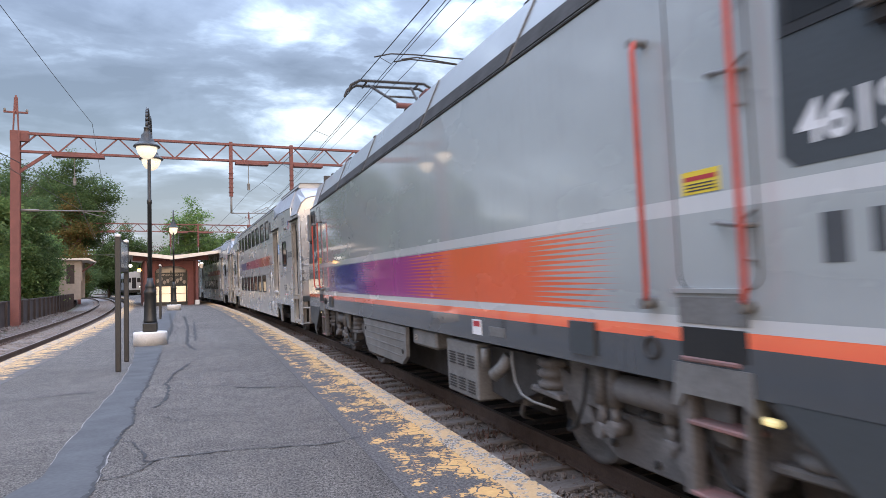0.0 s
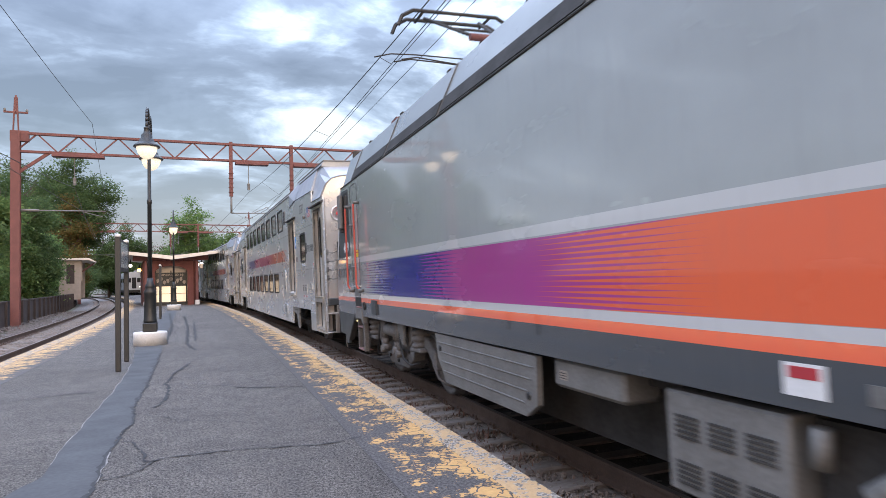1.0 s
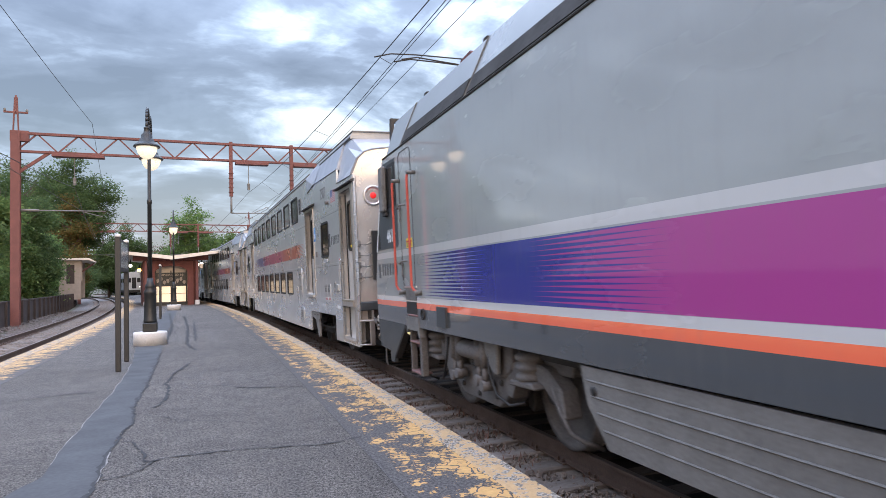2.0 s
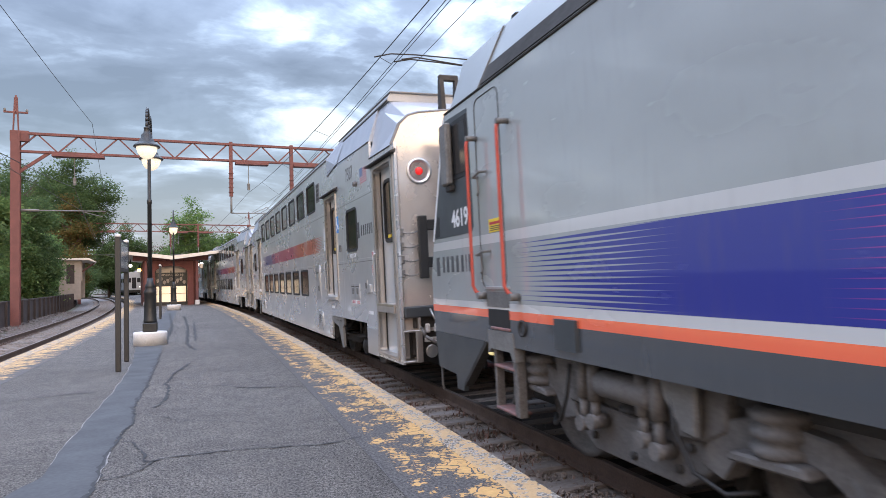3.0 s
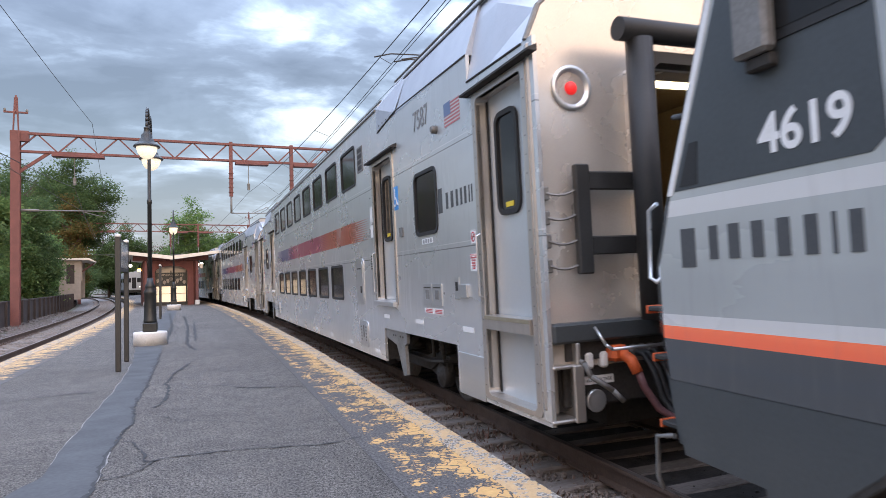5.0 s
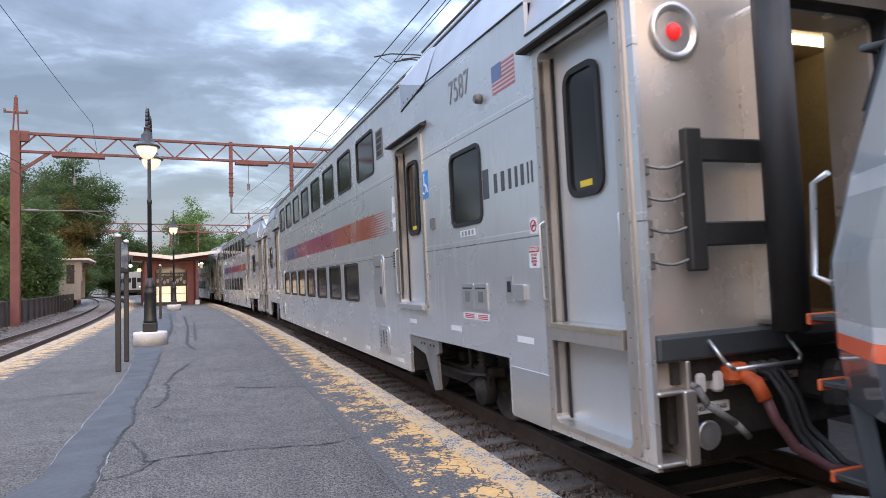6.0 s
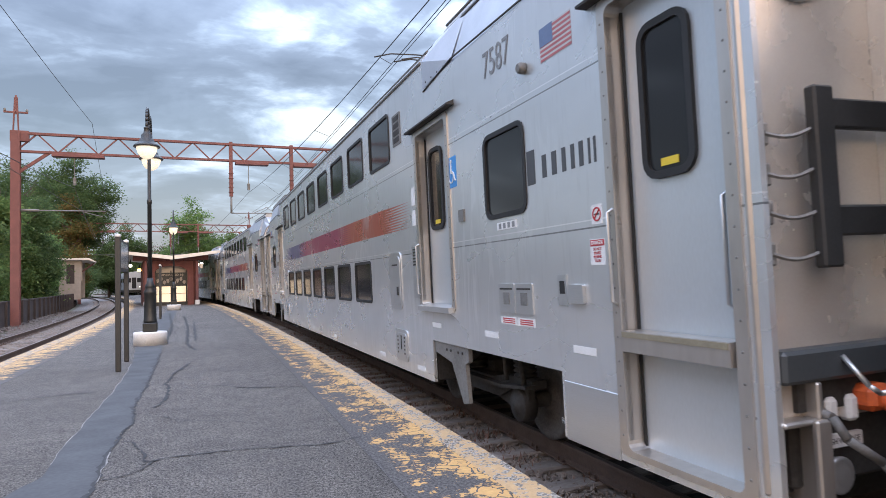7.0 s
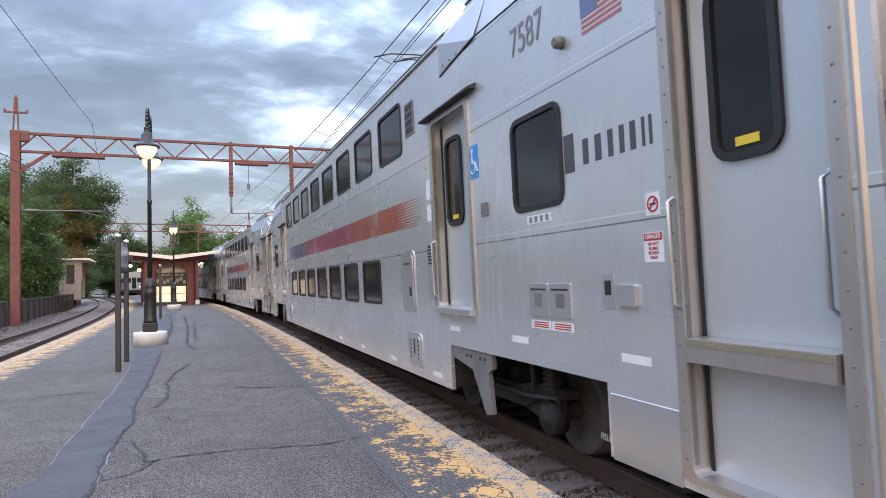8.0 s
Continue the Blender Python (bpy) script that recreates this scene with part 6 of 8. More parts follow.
def strip_material(name, paint, under, edge, sign, wear):
    """Safety paint, worn by its distance from the platform edge: wear is (distance, share left) pairs."""
    m = bpy.data.materials.new(name)
    m.use_nodes = True
    nt = m.node_tree
    N, L = nt.nodes.new, nt.links.new
    b = nt.nodes["Principled BSDF"]
    tc = N("ShaderNodeTexCoord")

    def calc(op, p, q):
        n = N("ShaderNodeMath"); n.operation = op
        for i, v in enumerate((p, q)):
            if isinstance(v, (int, float)):
                n.inputs[i].default_value = v
            else:
                L(v, n.inputs[i])
        return n.outputs[0]
    # distance from the edge, across the curve
    off = N("ShaderNodeVectorMath"); off.operation = "SUBTRACT"; off.inputs[1].default_value = (XT - R, 0, 0)
    flat = N("ShaderNodeVectorMath"); flat.operation = "MULTIPLY"; flat.inputs[1].default_value = (1, 1, 0)
    ln = N("ShaderNodeVectorMath"); ln.operation = "LENGTH"
    L(tc.outputs["Object"], off.inputs[0]); L(off.outputs[0], flat.inputs[0]); L(flat.outputs[0], ln.inputs[0])
    u = calc("MULTIPLY", calc("SUBTRACT", R - XT + edge, ln.outputs["Value"]), sign)
    left = ramp_node(nt, [(d / 1.3, (v, v, v)) for d, v in wear])
    L(calc("DIVIDE", u, 1.3), left.inputs[0])
    noises = []
    for scale, detail in ((3.0, 4), (19.0, 6), (46.0, 4)):
        n = N("ShaderNodeTexNoise")
        n.inputs["Scale"].default_value, n.inputs["Detail"].default_value, n.inputs["Roughness"].default_value = scale, detail, 0.65
        L(tc.outputs["Object"], n.inputs["Vector"])
        noises.append(n.outputs["Fac"])
    both = calc("ADD", calc("MULTIPLY", noises[0], 0.55), calc("MULTIPLY", noises[1], 0.45))
    # a net of cracks splits what paint is left
    wob = N("ShaderNodeMix"); wob.data_type = "VECTOR"; wob.inputs[0].default_value = 0.12
    nv = N("ShaderNodeTexNoise"); nv.inputs["Scale"].default_value = 6.0
    L(tc.outputs["Object"], nv.inputs["Vector"]); L(tc.outputs["Object"], wob.inputs[4]); L(nv.outputs["Color"], wob.inputs[5])
    vo = N("ShaderNodeTexVoronoi"); vo.feature = "DISTANCE_TO_EDGE"; vo.inputs["Scale"].default_value = 7.5
    L(wob.outputs[1], vo.inputs["Vector"])
    sound = calc("GREATER_THAN", vo.outputs["Distance"], calc("MULTIPLY", noises[1], 0.065))
    here = N("ShaderNodeMapRange"); here.inputs[1].default_value, here.inputs[2].default_value = -0.008, 0.008
    L(calc("SUBTRACT", both, calc("SUBTRACT", 1.0, left.outputs[0])), here.inputs[0])
    mask = calc("MULTIPLY", here.outputs[0], sound)
    rp = ramp_node(nt, [(0.3, paint), (0.7, tuple(v * 0.72 for v in paint))])
    L(noises[1], rp.inputs[0])
    ru = ramp_node(nt, [(0.42, tuple(v * 0.45 for v in under)), (0.58, tuple(v * 1.6 for v in under))])
    L(noises[2], ru.inputs[0])
    mc = N("ShaderNodeMix"); mc.data_type = "RGBA"
    L(mask, mc.inputs[0]); L(ru.outputs[0], mc.inputs[6]); L(rp.outputs[0], mc.inputs[7])
    L(mc.outputs[2], b.inputs["Base Color"])
    b.inputs["Roughness"].default_value = 0.82
    bp = N("ShaderNodeBump"); bp.inputs["Strength"].default_value = 0.6; bp.inputs["Distance"].default_value = 0.006
    L(calc("ADD", mask, noises[2]), bp.inputs["Height"]); L(bp.outputs[0], b.inputs["Normal"])
    return m


XE_R, XE_L = 2.162, -4.12
YELLOW_WORN = strip_material("flaking_yellow_paint", (0.66, 0.40, 0.15), (0.072, 0.068, 0.066), XE_R, 1,
                             ((0.24, 0.545), (0.40, 0.52), (0.54, 0.46), (0.66, 0.455), (0.78, 0.485), (0.86, 0.44), (0.95, 0.3)))
YELLOW_FAR = strip_material("flaking_far_paint", (0.62, 0.40, 0.18), (0.085, 0.08, 0.078), XE_L, -1,
                            ((0.25, 0.55), (0.5, 0.53), (0.75, 0.48), (0.9, 0.42), (1.0, 0.3)))
COPING = worn_paint_material("coping_paint", (0.58, 0.39, 0.20), (0.25, 0.23, 0.20), 0.515)
SEALER = material("smooth_tar_patch", (0.066, 0.069, 0.074), (0.042, 0.044, 0.048), 0.75, 0, 2.2, 24, 0.2)
LIP = material("pale_lip", (0.34, 0.33, 0.315), (0.15, 0.145, 0.14), 0.9, 0, 12, 60, 0.2)
TAR = material("crack_tar", (0.018, 0.018, 0.020), (0.03, 0.03, 0.031), 0.75, 0, 9, 60, 0.3)


def build_ground():
    bm = bmesh.new()
    n = 40
    for i in range(n + 1):
        for j in range(n + 1):
            x, y = -1500 + 3000 * i / n, -1500 + 3000 * j / n
            bm.verts.new((x, y, -0.62))
    bm.verts.ensure_lookup_table()
    for i in range(n):
        for j in range(n):
            k = i * (n + 1) + j
            bm.faces.new((bm.verts[k], bm.verts[k + n + 1], bm.verts[k + n + 2], bm.verts[k + 1]))
    tagged(part("ground", bm, EARTH), "dark earth and scrub ground", "ground", kind="structure")
    # trackbeds
    for x, mat, nm in ((XT, BALLAST, "brown"), (XL, BALLAST_GREY, "grey")):
        bm = bmesh.new()
        n = 120
        prof = [(-3.0, -0.66), (-1.9, -0.44), (-1.4, -0.425), (1.4, -0.425), (1.9, -0.44), (3.0, -0.66)]
        rings = []
        for i in range(n + 1):
            s = -12 + 210 * i / n
            rings.append([bm.verts.new((*arc(x + dx, s).xy, z)) for dx, z in prof])
        for a, b in zip(rings, rings[1:]):
            for k in range(len(prof) - 1):
                bm.faces.new((a[k], a[k + 1], b[k + 1], b[k]))
        tagged(part("trackbed", bm, mat), nm + " crushed stone trackbed", "trackbed", kind="structure")


def build_platform():
    pf = thing("platform", "worn grey asphalt island platform", "platform", kind="structure")
    bm = bmesh.new()
    arc_strip(bm, XE_L + 0.30, XE_R - 0.26, -8, 118, 2.0, -0.61, -0.004)
    part("platform_surface", bm, ASPHALT, pf)
    # painted safety strips
    bm = bmesh.new()
    arc_strip(bm, XE_R - 0.96, XE_R - 0.26, -8, 118, 1.0, -0.02, 0.0)
    part("painted_strip", bm, YELLOW_WORN, pf, "flaking yellow safety strip")
    bm = bmesh.new()
    arc_strip(bm, XE_L + 0.30, XE_L + 0.95, -8, 118, 1.0, -0.02, 0.0)
    part("painted_strip", bm, YELLOW_FAR, pf, "flaking yellow safety strip")
    # coping stones, each a piece
    rnd = random.Random(4)
    for x0, x1, count in ((XE_R - 0.255, XE_R, 48), (XE_L, XE_L + 0.295, 42)):
        meshes = []
        for k in range(6):
            bm = bmesh.new()
            soft_box(bm, 0, x1 - x0, 0, 1.785, -0.24, 0.006, 0.02)
            for v in bm.verts:
                v.co.x += rnd.uniform(-0.012, 0.012) if v.co.x > (x1 - x0) / 2 else 0
                v.co.z += rnd.uniform(-0.006, 0.006)
            meshes.append(finish("coping_stone", bm, COPING))
        for i in range(count):
            o = new("coping_stone", meshes[i % 6])
            o.parent = pf
            o.matrix_basis = arc_pose(x0, -7 + 1.8 * i, rnd.uniform(-0.004, 0.004), rnd.uniform(-0.12, 0.12))
    # face under the coping
    bm = bmesh.new()
    arc_strip(bm, XE_R - 0.2, XE_R - 0.12, -8, 118, 2.0, -0.62, -0.2)
    arc_strip(bm, XE_L + 0.12, XE_L + 0.2, -8, 118, 2.0, -0.62, -0.2)
    part("edge_wall", bm, UNDER, pf)
    # smooth repair strip along the platform, ragged at its edges
    bm = bmesh.new()
    rnd = random.Random(2)

    def between(y, knots):
        for (ya, xa), (yb, xb) in zip(knots, knots[1:]):
            if y <= yb:
                return xa + (xb - xa) * (y - ya) / (yb - ya)
        return knots[-1][1]
    ys = [-7.0 + 0.12 * i for i in range(408)]
    left, right = [], []
    for y in ys:
        left.append(bm.verts.new((between(y, ((-8, -2.2), (4.9, -2.2), (5.49, -1.50), (5.73, -1.44), (5.9, -1.35), (6.6, -1.41), (8.6, -1.45), (10.2, -1.47), (12.4, -1.56), (14.2, -1.68), (18, -2.05), (42, -3.1))) + rnd.uniform(-0.006, 0.006) + 0.008 * math.sin(y * 5.1), y, 0.002)))
        right.append(bm.verts.new((between(y, ((-8, -0.90), (5.2, -0.93), (5.67, -0.92), (6.2, -0.96), (7.4, -0.99), (8.06, -0.93), (8.7, -1.02), (9.8, -1.05), (12.6, -1.15), (15.6, -1.28), (19, -1.5), (42, -2.5))) + rnd.uniform(-0.022, 0.022), y, 0.002)))
    for i in range(len(ys) - 1):
        bm.faces.new((left[i], right[i], right[i + 1], left[i + 1]))
    lips_l, lips_r = [tuple(v.co) for v in left], [tuple(v.co) for v in right]
    part("repair_strip", bm, SEALER, pf, "smooth blue-grey repair strip")
    # pale crumbled lip along its edges
    for edge, y0, y1, w in ((left, 6.2, 13.8, 0.014), (right, 5.5, 6.6, 0.018)):
        bm = bmesh.new()
        run = [v for v, y in zip([Vector((e[0], e[1], 0.004)) for e in (lips_l if edge is left else lips_r)], ys) if y0 < y < y1]
        rows = []
        for p in run:
            k = w * rnd.uniform(0.0, 1.0)
            rows.append((bm.verts.new(p), bm.verts.new(p + Vector((-k if edge is left else k, 0, 0.0)))))
        for a, b in zip(rows, rows[1:]):
            bm.faces.new((a[0], b[0], b[1], a[1]))
        part("strip_lip", bm, LIP, pf, "pale crumbled edge of the repair strip")
    # cracks, filled with tar
    def crack(pts, w, name="crack"):
        bm = bmesh.new()
        out = []
        for (ax, ay), (bx, by) in zip(pts, pts[1:]):
            n = max(3, int(math.hypot(bx - ax, by - ay) / 0.06))
            for k in range(n):
                f = k / n
                out.append((ax + (bx - ax) * f, ay + (by - ay) * f))
        out.append(pts[-1])
        l, r = [], []
        drift = 0.0
        for i, (x, y) in enumerate(out):
            a, b = out[max(i - 1, 0)], out[min(i + 1, len(out) - 1)]
            d = Vector((b[0] - a[0], b[1] - a[1]))
            d = d.normalized() if d.length else Vector((1, 0))
            drift = 0.7 * drift + rnd.uniform(-1, 1) * 0.02
            j = drift
            ww = 1.9 * w * rnd.uniform(0.25, 1.25) ** 1.3
            c = Vector((x, y)) + Vector((-d.y, d.x)) * j
            l.append(bm.verts.new((c.x - d.y * ww, c.y + d.x * ww, 0.0035)))
            r.append(bm.verts.new((c.x + d.y * ww, c.y - d.x * ww, 0.0035)))
        for i in range(len(out) - 1):
            bm.faces.new((l[i], r[i], r[i + 1], l[i + 1]))
        part(name, bm, TAR, pf)
    for pts, w in CRACKS:
        crack(pts, w)
    return pf


CRACKS = (
    (((-0.90, 5.66), (-0.7, 5.73), (-0.57, 6.05), (-0.44, 6.14), (0.02, 6.16), (0.81, 6.03), (1.25, 6.12)), 0.008),
    (((-0.99, 7.04), (-0.79, 6.83), (-0.69, 6.52), (-0.61, 6.12), (-0.56, 6.05)), 0.007),
    (((-0.93, 4.6), (-0.92, 5.67), (-0.97, 6.2), (-0.99, 7.42), (-0.93, 8.06), (-1.02, 8.7), (-1.05, 9.8), (-1.15, 12.6), (-1.28, 15.6)), 0.012),
    (((-0.59, 13.27), (-0.76, 11.97), (-0.8, 10.67), (-0.72, 10.08), (-0.72, 9.14), (-0.81, 8.7)), 0.014),
    (((-0.94, 10.47), (-0.52, 10.64), (0.28, 9.75)), 0.006),
    (((0.2, 9.8), (0.45, 9.66), (0.74, 9.56)), 0.017),
    (((0.74, 9.56), (1.35, 9.34)), 0.008),
    (((-3.4, 9.8), (-2.78, 10.03), (-2.44, 10.21), (-1.99, 10.35), (-1.49, 10.39)), 0.009),
    (((-2.3, 8.31), (-1.85, 8.21), (-1.46, 8.2)), 0.005),
    (((-1.03, 8.45), (-0.97, 8.42), (-0.38, 7.7), (0.32, 7.26)), 0.004),
    (((-3.91, 14.09), (-3.25, 14.39), (-2.6, 14.57)), 0.009),
    (((-3.42, 16.13), (-2.4, 15.97)), 0.008),
    (((-0.11, 18.12), (0.39, 18.13)), 0.018),
    (((-0.16, 16.09), (0.34, 15.9)), 0.02),
    (((-1.71, 33.2), (-1.11, 24.3), (-0.84, 17.4), (-0.58, 15.8)), 0.024),
    (((-1.05, 28.0), (-0.80, 22.0), (-0.66, 18.5)), 0.02),
    (((-0.75, 13.4), (0.3, 13.7), (1.0, 13.5)), 0.005),
    (((-3.6, 6.4), (-2.7, 6.7), (-1.6, 6.5)), 0.004),
    (((-2.62, 37.2), (-1.65, 24.7), (-1.39, 17.8)), 0.03))


def rail_profile():
    h = [(0.035, 0.0), (0.037, -0.03), (0.009, -0.045), (0.009, -0.145), (0.07, -0.16), (0.07, -0.175)]
    return h + [(-x, z) for x, z in h[::-1]]


def build_track(x, cant, label):
    tr = thing("railway_track", label, "railway track", kind="structure")
    for d in (-0.755, 0.755):
        dz = 0.0 if d < 0 else 1.51 * cant
        for nm, prof, mat in (("rail", rail_profile(), RAIL_SIDE), ("rail_head", [(0.026, 0.0015), (0.026, -0.003), (-0.026, -0.003), (-0.026, 0.0015)], RAIL_TOP)):
            bm = bmesh.new()
            n = 110
            rings = []
            for i in range(n + 1):
                s = -10 + 200 * i / n
                rings.append([bm.verts.new((*arc(x + d + a, s).xy, ZR + dz + b)) for a, b in prof])
            k = len(prof)
            for p, q in zip(rings, rings[1:]):
                for i in range(k):
                    bm.faces.new((p[i], p[(i + 1) % k], q[(i + 1) % k], q[i]))
            part(nm, bm, mat, tr)
    rnd = random.Random(int(x * 100))
    meshes = []
    for k in range(5):
        bm = bmesh.new()
        soft_box(bm, -1.3, 1.3, -0.115, 0.115, -0.17, 0, 0.018)
        for v in bm.verts:
            v.co += Vector((rnd.uniform(-0.02, 0.02), rnd.uniform(-0.008, 0.008), rnd.uniform(-0.006, 0.004)))
        meshes.append(finish("tie", bm, TIE))
    for i in range(190):
        o = new("tie", meshes[i % 5])
        o.parent = tr
        o.matrix_basis = arc_pose(x, -6 + 0.56 * i, ZR - 0.178 + 0.75 * cant, rnd.uniform(-1.2, 1.2)) @ Matrix.Rotation(-cant, 4, "Y")
    # plates and spikes under the near rail, close by
    bm = bmesh.new()
    soft_box(bm, -0.11, 0.16, -0.09, 0.09, 0, 0.02, 0.006)
    for dx, dy in ((-0.085, 0.05), (0.09, -0.05), (-0.085, -0.05), (0.12, 0.05)):
        soft_box(bm, dx - 0.012, dx + 0.012, dy - 0.012, dy + 0.012, 0.02, 0.055, 0.005)
    me = finish("tie_plate", bm, RAIL_SIDE)
    for i in range(60):
        o = new("tie_plate", me)
        o.parent = tr
        o.matrix_basis = arc_pose(x - 0.755, -1 + 0.56 * (i + 1) - 0.56 + 0.04, ZR - 0.178)
    return tr


def stones(name, x0, x1, s0, s1, count, z, size, mat, label, seed, bumps=0.05):
    rnd = random.Random(seed)
    vs, fs = [], []
    for _ in range(count):
        s = s0 + (s1 - s0) * rnd.random() ** 1.4
        p = arc(rnd.uniform(x0, x1), s)
        r = size * rnd.uniform(0.55, 1.3)
        base = len(vs)
        rot = Euler((rnd.random() * 6, rnd.random() * 6, rnd.random() * 6)).to_matrix()
        for c in ((1, 0, 0), (-1, 0, 0), (0, 1, 0), (0, -1, 0), (0, 0, 1), (0, 0, -1)):
            q = rot @ (Vector(c) * r * rnd.uniform(0.6, 1.15))
            vs.append((p.x + q.x, p.y + q.y, z + q.z * 0.8 + rnd.uniform(0, bumps)))
        for f in ((0, 2, 4), (2, 1, 4), (1, 3, 4), (3, 0, 4), (2, 0, 5), (1, 2, 5), (3, 1, 5), (0, 3, 5)):
            fs.append([base + i for i in f])
    me = bpy.data.meshes.new(name)
    me.from_pydata(vs, [], fs)
    me.materials.append(mat)
    return tagged(new(name, me), label, "ballast", kind="stuff")


# ---- catenary ----
def lattice(bm, a, b, h, n, r):
    """A warren truss between two ends."""
    a, b = Vector(a), Vector(b)
    for k in range(n):
        p, q = a + (b - a) * (k / n), a + (b - a) * ((k + 0.5) / n)
        e = a + (b - a) * ((k + 1) / n)
        rod(bm, p + Vector((0, 0, -h)), q, r, 4)
        rod(bm, q, e + Vector((0, 0, -h)), r, 4)


def i_post(bm, x, y, z0, z1, w):
    """An H-section upright."""
    a, t = w / 2, w * 0.09
    prism(bm, [(x + p, y + q) for p, q in ((-a, -a), (a, -a), (a, -a + t), (t / 2, -a + t), (t / 2, a - t), (a, a - t), (a, a), (-a, a), (-a, a - t), (-t / 2, a - t), (-t / 2, -a + t), (-a, -a + t))], "z", z0, z1)


def build_portal(s, xl, xr, ztop, h, bays, hangers=(), plates=(), droppers=(), label=""):
    g = thing("catenary_portal", label, "catenary portal", arc_pose(0, s), group="catenary portals")
    for x in (xl, xr):
        bm = bmesh.new()
        i_post(bm, x, 0, -0.6, ztop + 0.1, 0.42)
        part("upright", bm, RUST, g)
        bm = bmesh.new()
        for dx in (-0.12, 0.12):
            beam(bm, (x + dx, 0, ztop + 0.1), (x + dx * 0.4, 0, ztop + 1.9), 0.07, 0.07)
        beam(bm, (x - 0.55, 0, ztop + 1.1), (x + 0.55, 0, ztop + 1.1), 0.09, 0.09)
        beam(bm, (x, 0, ztop + 1.0), (x, 0, ztop + 2.0), 0.09, 0.09)
        part("mast_top", bm, RUST, g)
        for dx in (-0.5, 0.5):
            bm = bmesh.new()
            lathe(bm, [(0.05, ztop + 1.14), (0.07, ztop + 1.18), (0.05, ztop + 1.22), (0.07, ztop + 1.26), (0.04, ztop + 1.3)], 8, pose(x + dx, 0, 0))
            part("insulator", bm, UNDER_LIGHT, g)
        sgn = 1 if x == xl else -1
        bm = bmesh.new()
        beam(bm, (x + 0.15 * sgn, 0, ztop - h - 1.1), (x + 1.6 * sgn, 0, ztop - h + 0.05), 0.12, 0.16)
        part("knee_brace", bm, RUST, g)
        bm = bmesh.new()
        soft_box(bm, x - 0.25, x + 0.6 if sgn > 0 else x + 0.25, -0.14, 0.14, ztop - 0.45, ztop + 0.12, 0.01)
        part("gusset", bm, RUST, g)
    for dy in (0.0,):
        bm = bmesh.new()
        beam(bm, (xl, dy, ztop), (xr, dy, ztop), 0.22, 0.13)
        part("top_chord", bm, RUST, g)
        bm = bmesh.new()
        beam(bm, (xl, dy, ztop - h), (xr, dy, ztop - h), 0.22, 0.12)
        part("bottom_chord", bm, RUST, g)
        L = (xr - xl) / bays
        for k in range(bays):
            bm = bmesh.new()
            beam(bm, (xl + L * k, dy, ztop - h), (xl + L * (k + 0.5), dy, ztop), 0.09, 0.07)
            beam(bm, (xl + L * (k + 0.5), dy, ztop), (xl + L * (k + 1), dy, ztop - h), 0.07, 0.07)
            part("lacing", bm, RUST, g)
    for a, b in plates:
        bm = bmesh.new()
        soft_box(bm, a, b, -0.26, 0.26, ztop - h - 0.22, ztop - h - 0.065, 0.01)
        part("stiffener", bm, RUST, g)
    for x, zz in droppers:
        bm = bmesh.new()
        rod(bm, (x, 0, ztop - h - 0.1), (x, 0, zz + 0.5), 0.02, 5)
        coil(bm, 0.09, zz + 0.1, zz + 0.5, 5, pose(x, 0, 0), 8)
        part("suspension_insulator", bm, UNDER_LIGHT, g)
    for x, zl, reach in hangers:
        hg = new("drop_post")
        hg.parent = g
        bm = bmesh.new()
        i_post(bm, x, 0, zl + 1.0, ztop + 0.15, 0.2)
        part("hanger", bm, RUST, hg)
        for k in range(5):
            bm = bmesh.new()
            lathe(bm, [(0.09, 0), (0.15, 0.03), (0.15, 0.06), (0.09, 0.09)], 10, pose(x, 0, zl + 1.2 + 0.28 * k))
            part("collar", bm, RUST, hg)
        bm = bmesh.new()
        rod(bm, (x, 0, zl + 1.0), (x, 0, zl), 0.06, 8)
        if reach:
            rod(bm, (x, 0, zl), (x + reach, 0, zl + 0.04), 0.03, 6)
            rod(bm, (x + reach * 0.6, 0, zl + 0.03), (x + reach, 0, zl + 0.4), 0.015, 5)
        part("steady_arm", bm, UNDER_LIGHT, hg)
    return g


def wire(name, pts, r, label, category="wire"):
    cu = bpy.data.curves.new(name, "CURVE")
    cu.dimensions = "3D"
    cu.bevel_depth, cu.bevel_resolution = r, 1
    sp = cu.splines.new("POLY")
    sp.points.add(len(pts) - 1)
    for p, q in zip(sp.points, pts):
        p.co = (*q, 1)
    cu.materials.append(WIRE)
    return tagged(new(name, cu), label, category)


